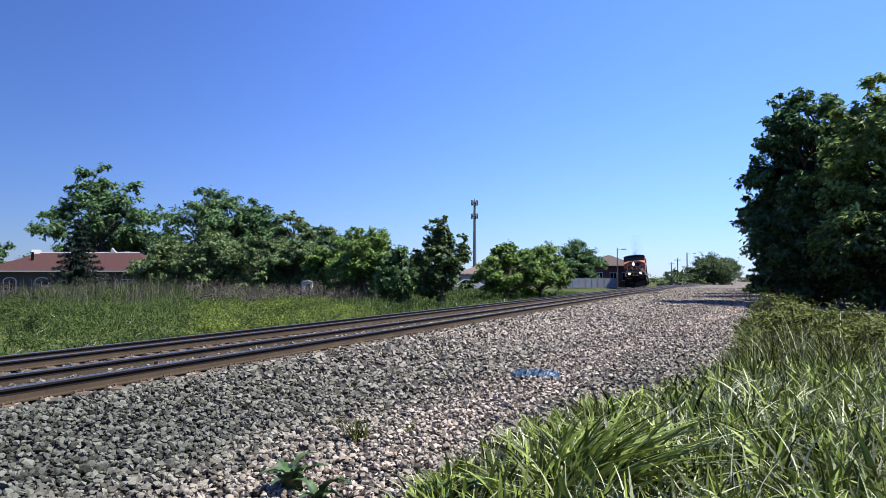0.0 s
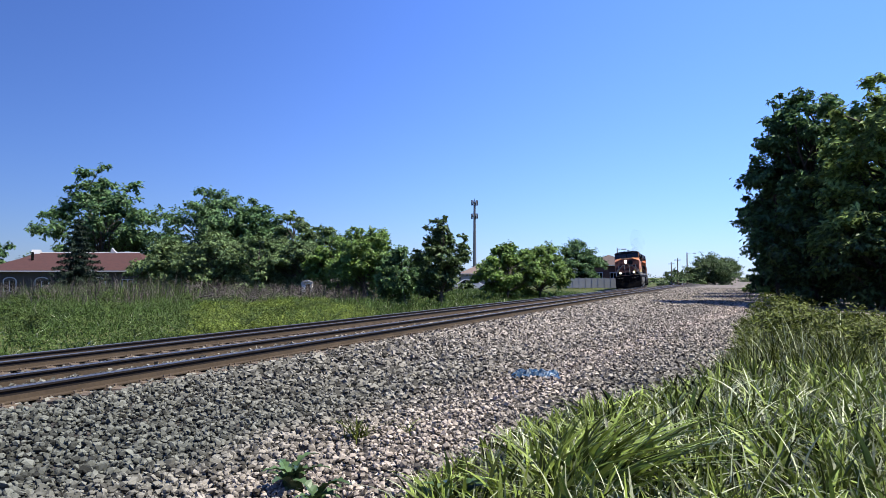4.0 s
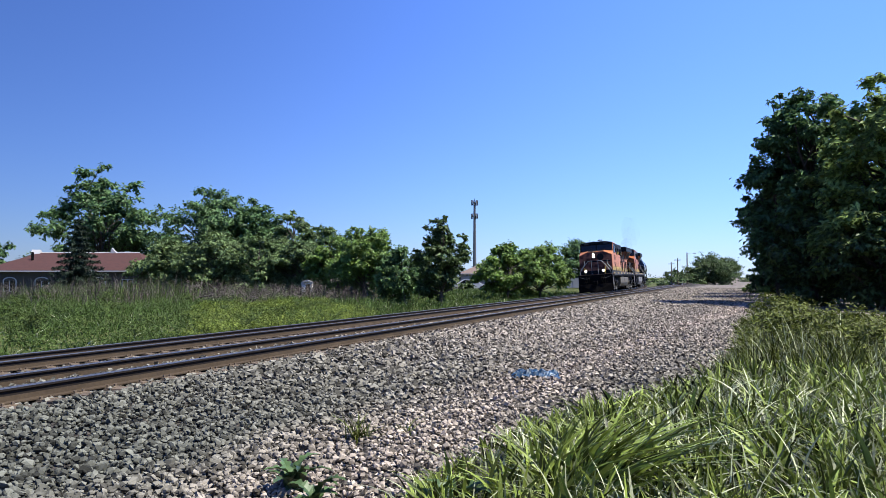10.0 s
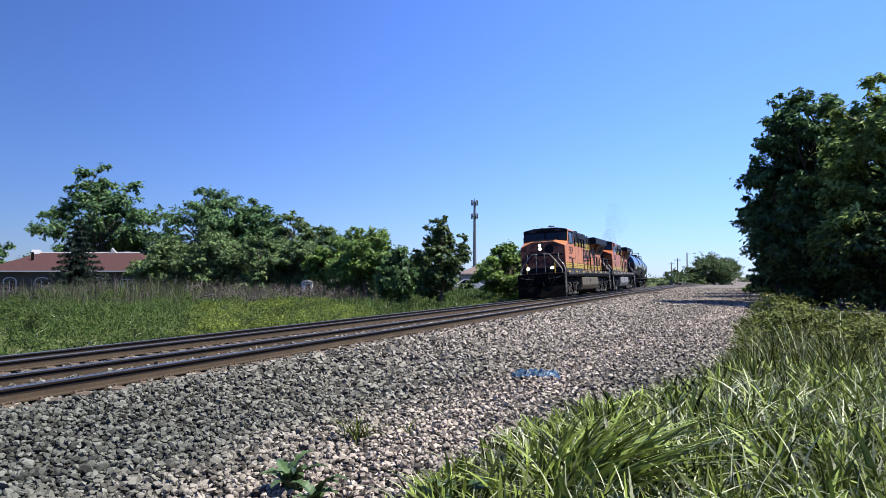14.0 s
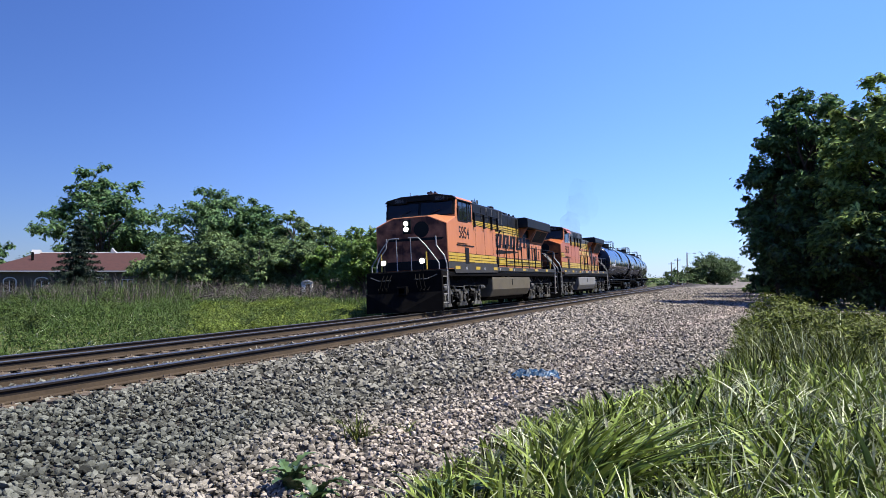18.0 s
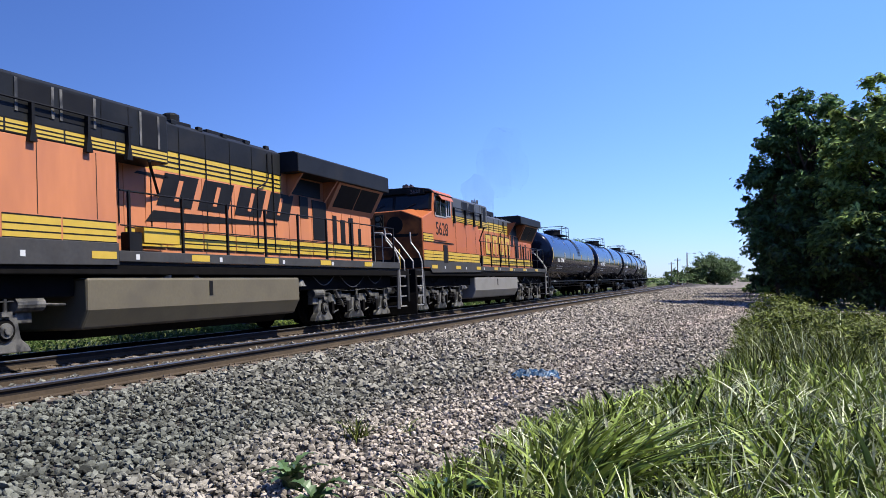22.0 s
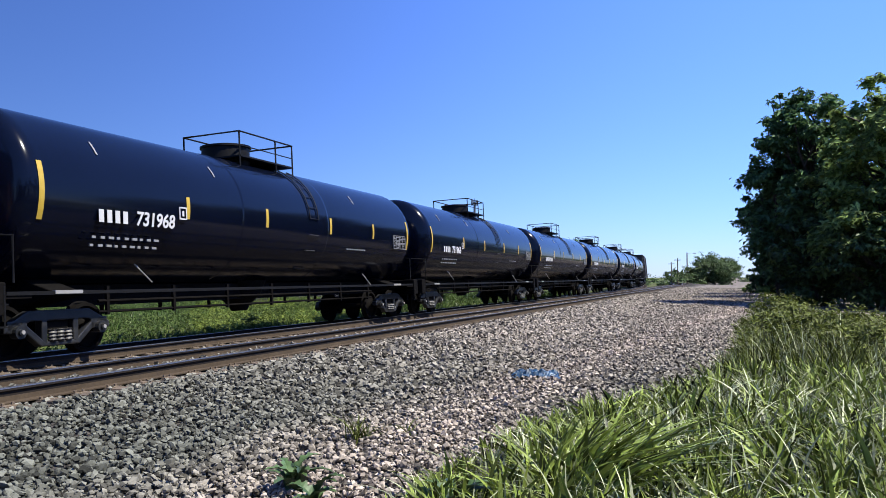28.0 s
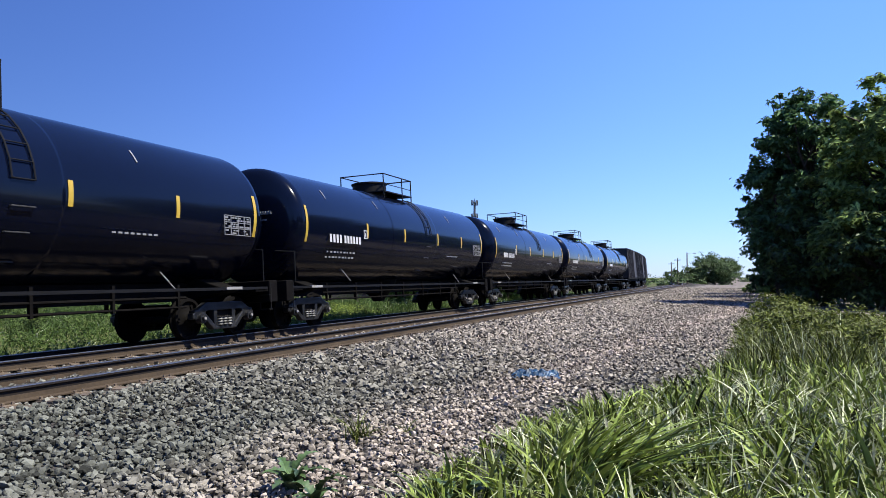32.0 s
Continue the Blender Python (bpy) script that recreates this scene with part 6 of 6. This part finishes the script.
def stone_material():
    """Dark blue-grey ballast near the tracks, buff dusty gravel towards the lane, each stone a little different."""
    m = material("crushed_stone", (1, 1, 1), 0.85, dark=0.85, light=1.12, scale=14, fine=80, bump=0.15, rand=0.8, spec=0.15)
    n, l = m.node_tree.nodes, m.node_tree.links
    tc = n.new("ShaderNodeTexCoord")
    sep = n.new("ShaderNodeSeparateXYZ")
    l.new(tc.outputs["Object"], sep.inputs[0])
    no = n.new("ShaderNodeTexNoise")
    no.inputs["Scale"].default_value, no.inputs["Detail"].default_value = 0.5, 4
    l.new(tc.outputs["Object"], no.inputs["Vector"])

    def maths(op, a, b, c=0.0):
        q = n.new("ShaderNodeMath")
        q.operation = op
        for i, v in enumerate((a, b, c)):
            if isinstance(v, float):
                q.inputs[i].default_value = v
            else:
                l.new(v, q.inputs[i])
        return q.outputs[0]

    # a buff wheel track runs through the grey ballast and widens into the lane
    past = maths("MAXIMUM", maths("SUBTRACT", sep.outputs["Y"], 12.0), 0.0)
    off = maths("ABSOLUTE", maths("ADD", maths("MULTIPLY_ADD", past, -0.1, sep.outputs["X"]), 2.7), 0.0)
    lane = maths("MULTIPLY", maths("MAXIMUM", maths("SUBTRACT", sep.outputs["Y"], 22.0), 0.0), 0.035)
    lean = maths("SUBTRACT", lane, off)
    ad = n.new("ShaderNodeMath")
    ad.operation = "MULTIPLY_ADD"
    ad.inputs[1].default_value = 2.0
    l.new(no.outputs["Fac"], ad.inputs[0])
    l.new(lean, ad.inputs[2])
    rg = n.new("ShaderNodeMapRange")
    rg.inputs["From Min"].default_value, rg.inputs["From Max"].default_value = -0.8, 1.8
    l.new(ad.outputs[0], rg.inputs["Value"])
    mx = n.new("ShaderNodeMix")
    mx.data_type = "RGBA"
    mx.inputs["A"].default_value, mx.inputs["B"].default_value = (0.088, 0.09, 0.076, 1), (0.335, 0.275, 0.23, 1)
    far_lift = maths("MINIMUM", maths("MULTIPLY", maths("MAXIMUM", maths("SUBTRACT", sep.outputs["Y"], 6.0), 0.0), 0.035), 0.45)      # colour lightened with distance, offsetting shaded stone sides seen at low angles
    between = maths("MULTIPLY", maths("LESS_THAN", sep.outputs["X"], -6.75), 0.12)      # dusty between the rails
    l.new(maths("MAXIMUM", maths("MAXIMUM", rg.outputs[0], far_lift), between), mx.inputs["Factor"])
    scale = [x for x in n if x.bl_idname == "ShaderNodeVectorMath"][0]
    l.new(mx.outputs["Result"], scale.inputs[0])
    return m


STONE = stone_material()


stones()
foreground_grass()
meadow()

# ---- trees and bushes ----
tree("tree", "tall broadleaf tree rising behind the red-roofed house", -75.1, 80.5, 16.9, 13.4, 20000, 0.34, LEAF_DARK, 21, 0.12, 74, ragged=0.35)
tree("tree", "dark spreading tree beside the house", -79.5, 68.0, 7.6, 5.4, 6000, 0.27, LEAF_DARK, 41, 0.2, 36)
conifer("spruce", "dark spruce in front of the red-roofed house", -53.7, 55.0, 7.7, 5.9, 22)
tree("tree", "rounded broadleaf tree behind the meadow", -58.6, 79.5, 12.9, 12.6, 19000, 0.28, LEAF_DARK, 23, 0.1, 84, taper=0.2, ragged=0.25)
tree("tree", "tall broadleaf tree behind the bushes", -54.6, 83.2, 12.3, 9.0, 15000, 0.28, LEAF_DARK, 42, 0.1, 80, taper=0.3)
for x, y, h, w, m, sd, lab in ((-53.8, 66.5, 5.6, 5.0, LEAF, 24, "green"), (-52.5, 65.5, 6.0, 7.0, LEAF_OLIVE, 43, "olive-green"), (-47.5, 66.0, 6.8, 7.6, LEAF_OLIVE, 25, "olive-green"), (-43.0, 66.5, 6.0, 6.4, LEAF_OLIVE, 44, "olive-green"),
                             (-39.0, 67.5, 5.8, 5.8, LEAF_OLIVE, 45, "olive-green"), (-34.5, 66.5, 5.6, 5.6, LEAF, 46, "green"), (-30.5, 64.0, 5.0, 5.0, LEAF_DARK, 47, "dark green")):
    tree("bush", f"large {lab} bush at the meadow's edge", x, y, h, w, 13000, 0.22, m, sd, 0.02, 80)
tree("tree", "thin grey-green tree at the meadow's edge", -44.3, 75.4, 9.2, 7.0, 11000, 0.24, LEAF_OLIVE, 26, 0.1, 60, ragged=0.35)
tree("tree", "olive-green tree at the meadow's edge", -38.3, 72.2, 7.0, 6.4, 10000, 0.23, LEAF_OLIVE, 27, 0.05, 60)
tree("tree", "dense round green tree", -26.4, 55.4, 6.0, 5.1, 15000, 0.19, LEAF, 28, 0.03, 80)
tree("tree", "dark ragged young tree beside the track", -17.3, 47.5, 6.0, 3.9, 11000, 0.17, LEAF_DEEP, 29, 0.0, 60, ragged=0.3)
tree("bush", "dark green bush beside the young tree", -21.6, 51.0, 3.9, 3.9, 8000, 0.18, LEAF_DARK, 30, 0.0, 50)
tree("bush", "green bush beside the track", -17.2, 63.0, 4.6, 5.0, 13000, 0.2, LEAF, 31, 0.0, 70, ragged=0.25)
tree("bush", "green bush beside the track", -15.9, 68.9, 5.0, 5.4, 14000, 0.2, LEAF, 32, 0.0, 70, ragged=0.25)
tree("tree", "green tree further along the track", -23.7, 130.0, 7.7, 9.0, 20000, 0.24, LEAF_DARK, 33, 0.03, 80)
tree("tree", "round dark tree at the end of the lane", -3.6, 172.0, 6.0, 11.5, 24000, 0.24, LEAF_DEEP, 34, 0.0, 110)
for x, y, h, w, sd, n, m in ((4.3, 49.5, 12.3, 7.0, 35, 40000, LEAF_DARK), (2.6, 50.6, 12.4, 4.6, 39, 14000, LEAF_DARK), (7.4, 44.5, 11.7, 8.4, 36, 40000, LEAF_SUNNY), (12.0, 42.5, 11.6, 9.0, 37, 32000, LEAF_SUNNY), (9.5, 56.0, 12.4, 9.5, 38, 14000, LEAF_DARK)):
    tree("tree", "tall dense tree hanging over the lane", x, y, h, w, n, 0.21, m, sd, 0.0, 130, taper=0.15, ragged=0.32)
for x, y, h, w, sd in ((-10.0, 225.0, 3.4, 6.5, 58), (-17.0, 260.0, 4.6, 7.0, 59)):
    tree("bush", "dark bush far off beside the tracks", x, y, h, w, 5000, 0.28, LEAF_DEEP, sd, 0.0, 40)
# undergrowth takes darker leaves, painting in the shade below the trees
for x, y, h, w, sd in ((4.0, 45.5, 5.2, 4.6, 51), (6.4, 41.5, 4.6, 4.4, 52), (8.8, 39.6, 5.0, 5.0, 53), (3.4, 52.0, 5.5, 4.0, 54)):
    tree("bush", "undergrowth below the tall trees, coloured dark for shade", x, y, h, w, 9000, 0.22, LEAF_DEEP, sd, 0.0, 44)
for x, y, sd in ((1.9, 78.0, 55), (3.0, 72.0, 56), (4.2, 66.0, 57)):
    tree("bush", "low green hedge bush beside the lane", x, y, 0.8, 2.6, 2600, 0.13, LEAF, sd, 0.0, 24)


for x, y, h, w, sd in ((5.4, 63.0, 12.0, 8.0, 81), (6.2, 75.0, 12.0, 8.0, 82), (7.0, 88.0, 11.0, 8.0, 83), (8.5, 104.0, 9.0, 8.0, 84)):
    tree("tree", "tall tree further along the lane", x, y, h, w, 9000, 0.34, LEAF_DARK, sd, 0.05, 70, taper=0.3)


def far_woods():
    rng = np.random.default_rng(61)
    cs, rs = [], []
    for i in range(420):
        a = rng.uniform(-52, 14)
        d = rng.uniform(150, 210) if a < -2 else rng.uniform(240, 300)
        x, y = d * math.sin(radians(a)), d * math.cos(radians(a))
        h = rng.uniform(0.3, 5.0) * (0.6 + 0.4 * math.sin(a * 1.3) ** 2) * (0.4 if a > -14 else 1)
        cs.append((x, y, float(ground_z(x, y)) + h))
        rs.append(rng.uniform(1.2, 2.2) * (0.7 if a > -14 else 1))
    v, f = leaves(rng, np.array(cs), np.array(rs), 70000, 0.3)
    stuff("far_woods", "distant line of dark green trees along the horizon", "trees", v, f, LEAF_DEEP)


far_woods()


def woods_behind():
    """The unseen tall tree line on the verge's far side, as the glossy tanks mirror it, and a row added to close the
    view behind.
    """
    rng = np.random.default_rng(62)
    cs, rs = [], []
    for i in range(620):
        y = rng.uniform(-75, 36)
        x = 17.5 + rng.uniform(0, 7) + (0.0 if y < 20 else (y - 20) * 0.3)
        cs.append((x, y, rng.uniform(0.4, 12.0 + 2.0 * math.sin(y * 0.35))))
        rs.append(rng.uniform(1.1, 2.0))
    # unseen row behind, added to darken what the tank heads reflect
    for i in range(420):
        x = rng.uniform(-70, 18)
        if -19 < x < -3:
            continue
        cs.append((x, -26 - rng.uniform(0, 7), rng.uniform(0.4, 11.0 + 2.5 * math.sin(x * 0.3))))
        rs.append(rng.uniform(1.2, 2.2))
    v, f = leaves(rng, np.array(cs), np.array(rs), 70000, 0.55)
    stuff("woods", "unseen dark tree line beside the lane and added behind", "trees", v, f, LEAF_DEEP)


woods_behind()

# ---- houses, fences, poles ----
SHINGLE = material("red_roof_shingles", (0.046, 0.0135, 0.0098), 0.85, dark=0.65, light=1.25, scale=3, fine=25, bump=0.4, stretch=(1, 1, 3))
STUCCO = material("grey_brown_house_wall", (0.05625, 0.045, 0.0345), 0.9, dark=0.8, light=1.15, scale=2, fine=30, bump=0.2)
TRIM = material("white_painted_trim", (0.3825, 0.3774, 0.3672), 0.6, dark=0.9, light=1.05, bump=0.02)
BRICKWALL = material("dark_red_brick_wall", (0.0867, 0.03825, 0.02805), 0.9, dark=0.7, light=1.25, scale=4, fine=30, bump=0.3)
GALV = material("galvanised_grey_steel", (0.2475, 0.255, 0.2625), 0.5, 0.6, dark=0.8, light=1.15, bump=0.05)
POLEWOOD = material("weathered_pole_wood", (0.0816, 0.0612, 0.0459), 0.9, dark=0.7, light=1.3, scale=4, bump=0.3, stretch=(4, 4, 0.4))
PALEFENCE = material("pale_grey_fence_panel", (0.2142, 0.2193, 0.2295), 0.8, dark=0.85, light=1.1, scale=1, fine=12, bump=0.05)


def house(name, label, x, y, turn, length, depth, eave, ridge, roof_mat, wall_mat, windows, hip=None):
    """A storey with openings, under a hipped or gabled roof with overhanging eaves."""
    z0 = float(ground_z(x, y))
    h = thing(name, label, "house", pose(x, y, z0, 0, 0, turn))
    L, D, t = length / 2, depth / 2, 0.25
    for nm, a, b, c, d in (("wall", -L, L, -D, -D + t), ("wall", -L, L, D - t, D), ("wall", -L, -L + t, -D + t, D - t), ("wall", L - t, L, -D + t, D - t)):
        part(nm, Shape().box(a, b, c, d, -0.3, eave), wall_mat, h)
    o, r = 0.5, (D if hip is None else hip)
    e = eave + 0.02
    top = [(-L + r, 0, ridge), (L - r, 0, ridge)]
    v = [(-L - o, -D - o, e), (L + o, -D - o, e), (L + o, D + o, e), (-L - o, D + o, e)] + top + [(-L - o, -D - o, e - 0.15), (L + o, -D - o, e - 0.15), (L + o, D + o, e - 0.15), (-L - o, D + o, e - 0.15)]
    roof = part("roof", Shape().add(v, [(0, 1, 5, 4), (2, 3, 4, 5), (1, 2, 5), (3, 0, 4), (6, 9, 8, 7), (0, 6, 7, 1), (1, 7, 8, 2), (2, 8, 9, 3), (3, 9, 6, 0)]), roof_mat, h, "shingled roof")
    part("gutter", Shape().box(-L - o - 0.03, L + o + 0.03, -D - o - 0.08, -D - o, e - 0.14, e - 0.02), TRIM, h)
    part("ridge_cap", Shape().rod((-L + r, 0, ridge), (L - r, 0, ridge), 0.09, 6), TRIM, roof)
    for px, w, zb, zt, arch in windows:
        win = part("window", Shape().box(px - w / 2, px + w / 2, -D - 0.02, -D + 0.02, zb, zt), GLASS, h, "dark window with white surround")
        fr = Shape()
        for a, b, c, d in ((px - w / 2 - 0.09, px + w / 2 + 0.09, zb - 0.09, zb), (px - w / 2 - 0.09, px - w / 2, zb, zt), (px + w / 2, px + w / 2 + 0.09, zb, zt), (px - 0.03, px + 0.03, zb, zt)):
            fr.box(a, b, -D - 0.06, -D + 0.0, c, d)
        if arch:
            pts = [(px + (w / 2 + 0.05) * math.cos(q), -D - 0.04, zt + 0.35 * math.sin(q)) for q in [math.pi * i / 8 for i in range(9)]]
            fr.tube(pts, 0.06)
        else:
            fr.box(px - w / 2 - 0.09, px + w / 2 + 0.09, -D - 0.06, -D, zt, zt + 0.09)
        part("window_frame", fr, TRIM, win)
    return h


red = house("house", "low house with red shingled hip roof and arched windows", -66.4, 69.55, 19.9, 16.2, 11.0, 2.95, 4.95, SHINGLE, STUCCO,
            [(-2.4, 1.3, 0.9, 1.9, True), (1.0 - 4.3 - 2.4, 1.2, 0.9, 1.9, True), (3.4, 1.3, 0.9, 1.9, True), (6.4, 1.0, 0.9, 2.0, False)], hip=2.6)
part("vent_pipe", Shape().rod((-4.9, -2.6, 3.7), (-4.9, -2.6, 4.95), 0.14, 10).rod((-4.9, -2.6, 3.7), (-4.9, -2.6, 3.95), 0.3, 10, 0.14), GRIME, red, "dark roof vent pipe")
part("skylight", Shape().prism([(-0.3, 4.85), (0.3, 4.85), (0.0, 5.3)], -6.3, -5.3, "x"), TRIM, red, "white roof lantern")
part("roof_finial", Shape().prism([(2.3, 4.8), (3.2, 4.8), (2.5, 5.5)], -0.15, 0.15), TRIM, red, "white gable peak")
house("house", "far house with tan roof behind the trees", -84.0, 66.0, 15, 10.0, 9.0, 3.0, 5.9, material("tan_roof_shingles", (0.153, 0.1224, 0.0918), 0.9, bump=0.3), STUCCO, [(0, 1.2, 1, 2.2, False)])
house("house", "dark brick house with white-trimmed windows beyond the bend", -22.5, 156.0, 14, 8.5, 8.0, 4.0, 6.0, material("brown_roof_shingles", (0.0714, 0.051, 0.04335), 0.9, bump=0.3), BRICKWALL,
      [(-2.2, 1.1, 1.2, 2.6, False), (0.4, 1.1, 1.2, 2.6, False), (2.6, 1.1, 1.2, 2.6, False)])
house("house", "pale pink low house far behind the young tree", -43.0, 142.0, 17, 9.0, 8.0, 2.6, 4.6, material("pale_brown_shingles", (0.1377, 0.0969, 0.0816), 0.9, bump=0.3), material("pale_stucco", (0.2805, 0.2397, 0.2142), 0.9, bump=0.1), [(-2, 1.2, 0.8, 1.9, False), (1.5, 1.2, 0.8, 1.9, False)])

shed = thing("garden_shed", "small weathered white garden shed among the bushes", "shed", pose(-34.6, 61.2, float(ground_z(-34.6, 61.2)), 0, 0, 22) @ Matrix.Scale(0.75, 4))
part("side_wall", Shape().box(-0.62, -0.56, -0.6, 0.6, 0, 1.85), TRIM, shed)
part("side_wall", Shape().box(0.56, 0.62, -0.6, 0.6, 0, 1.85), TRIM, shed)
part("back_wall", Shape().box(-0.56, 0.56, 0.54, 0.6, 0, 1.85), STUCCO, shed)
part("front_wall", Shape().box(-0.56, -0.05, -0.6, -0.54, 0, 1.85).box(0.45, 0.56, -0.6, -0.54, 0, 1.85).box(-0.05, 0.45, -0.6, -0.54, 1.6, 1.85), TRIM, shed, "white boarded front with an open doorway")
part("roof", Shape().prism([(-0.7, 1.83), (0.7, 1.83), (0.0, 2.1)], -0.7, 0.7), GALV, shed, "shallow gabled roof")

fence = thing("fence", "pale grey panel fence beyond the bushes", "fence", pose(-24.4, 124.2, -0.35, 0, 0, 19))
for i in range(8):
    part("panel", Shape().box(i * 0.98, i * 0.98 + 0.92, -0.03, 0.03, 0.05, 1.55), PALEFENCE, fence)
    part("post", Shape().box(i * 0.98 - 0.06, i * 0.98, -0.06, 0.06, -0.2, 1.65), PALEFENCE, fence)


def lamp_post(x, y, h, arm, turn, label, r=0.09):
    z0 = float(ground_z(x, y))
    p = thing("street_lamp", label, "street lamp", pose(x, y, z0, 0, 0, turn))
    part("pole", Shape().rod((0, 0, -0.3), (0, 0, h), r, 8, r * 0.7), POLEWOOD, p)
    if arm:
        part("arm", Shape().tube([(0, 0, h - 0.35), (arm * 0.5, 0, h - 0.1), (arm, 0, h - 0.12)], 0.035), GALV, p)
        part("lamp_head", Shape().box(arm - 0.1, arm + 0.55, -0.12, 0.12, h - 0.22, h - 0.06), GALV, p, bevel=0.03)
    return p


lamp_post(-15.0, 112.0, 5.9, 0.7, 20, "wooden street lamp pole beside the bend")
lamp_post(-9.2, 177.5, 6.6, 1.3, 20, "wooden street lamp pole at the end of the lane", 0.16)
for x, y, h in ((-11.6, 185.0, 5.8), (-14.0, 200.0, 5.2)):
    pole = thing("utility_pole", "distant wooden utility pole", "pole", pose(x, y, -0.2))
    part("pole", Shape().rod((0, 0, -0.2), (0, 0, h), 0.14, 8, 0.1), POLEWOOD, pole)
    part("crossarm", Shape().box(-0.7, 0.7, -0.06, 0.06, h - 0.5, h - 0.38), POLEWOOD, pole)

DARKSTEEL = material("dull_grey_tower_steel", (0.09, 0.09375, 0.0975), 0.6, 0.3, dark=0.8, light=1.15, bump=0.05)
tower = thing("cell_tower", "grey steel cell tower with antenna panels", "tower", pose(-90.9, 286.1, -1.0))
part("mast", Shape().rod((0, 0, 0), (0, 0, 30), 0.75, 12, 0.4), DARKSTEEL, tower)
for z in (30.2, 25.2):
    part("antenna_ring", Shape().lathe([(z - 0.1, 1.15), (z + 0.1, 1.15), (z + 0.1, 1.0), (z - 0.1, 1.0)], "z", 12), DARKSTEEL, tower)
    for i in range(9):
        a = i * 2 * math.pi / 9
        part("antenna_panel", Shape().box(1.1, 1.3, -0.2, 0.2, z - 0.95, z + 0.95).moved(Matrix.Rotation(a, 4, "Z")), DARKSTEEL, tower, "flat antenna panel")
        part("spoke", Shape().rod((0, 0, z), (1.1 * math.cos(a), 1.1 * math.sin(a), z), 0.07), DARKSTEEL, tower)
part("lightning_rod", Shape().rod((0, 0, 30), (0, 0, 32), 0.06), DARKSTEEL, tower)


def parked_car(x, y, turn):
    z0 = float(ground_z(x, y))
    c = thing("car", "white parked car beyond the meadow", "car", pose(x, y, z0, 0, 0, turn))
    white = material("white_car_paint", (0.3825, 0.3825, 0.3876), 0.3, dark=0.97, light=1.02, bump=0, coat=0.5)
    part("body", Shape().prism([(-2.2, 0.3), (2.2, 0.3), (2.25, 0.75), (1.35, 0.92), (0.7, 1.42), (-1.0, 1.45), (-1.75, 0.98), (-2.2, 0.9)], -0.85, 0.85), white, c, bevel=0.06)
    for s in (-1, 1):
        part("side_window", Shape().prism([(-1.5, 0.98), (1.1, 0.98), (0.62, 1.36), (-0.92, 1.38)], s * 0.85 - 0.01, s * 0.85 + 0.01), GLASS, c)
        for w in (-1.35, 1.4):
            part("wheel", Shape().rod((w, s * 0.72, 0.31), (w, s * 0.9, 0.31), 0.31, 18), BLACK, c)


parked_car(-32.3, 100.0, 20)

# blue plastic bag on the gravel
def blue_bag():
    rng = np.random.default_rng(71)
    nx, ny = 26, 14
    gx, gy = np.meshgrid(np.linspace(-0.36, 0.36, nx), np.linspace(-0.22, 0.22, ny))
    edge = np.clip(1 - (gx / 0.37) ** 4 - (gy / 0.23) ** 4, 0, 1)
    gz = (0.02 + 0.08 * np.abs(np.sin(gx * 13 + gy * 9)) * np.abs(np.cos(gx * 5 - gy * 17)) + rng.uniform(0, 0.035, gx.shape)) * edge ** 0.5
    gx = gx + rng.normal(0, 0.012, gx.shape)
    i = np.arange(nx * ny).reshape(ny, nx)
    f = np.stack([i[:-1, :-1], i[:-1, 1:], i[1:, 1:], i[1:, :-1]], -1).reshape(-1, 4)
    v = np.stack([gx, gy, gz], -1).reshape(-1, 3)
    me = array_mesh("plastic_bag", v, f, material("blue_plastic", (0.008, 0.04, 0.085), 0.4, dark=0.1, light=1.5, scale=7, fine=25, bump=0.2))
    ob = tagged(new("plastic_bag", me), "crumpled blue plastic bag lying on the gravel", "bag")
    ob.matrix_basis = pose(-2.85, 12.0, float(ground_z(-2.85, 12.0)) + 0.03, 0, 0, 15)


blue_bag()

# dead branches lying in the meadow
pile = thing("branch_pile", "bleached dead branches lying in the meadow", "branches", pose(-32.6, 43.8, float(ground_z(-32.6, 43.8)), 0, 0, 15))
for i, (a, b, h, r) in enumerate(((-1.1, 1.2, 0.35, 0.07), (-0.9, 0.7, 0.6, 0.05), (-0.3, 1.3, 0.5, 0.04), (-1.3, 0.1, 0.25, 0.06), (-0.5, 0.9, 0.8, 0.03))):
    part("branch", Shape().tube([(a, 0.2 * i - 0.4, 0.1), ((a + b) / 2, 0.1, h * 0.8), (b, 0.4 - 0.15 * i, h)], r), WEED_GREY, pile)

motions()
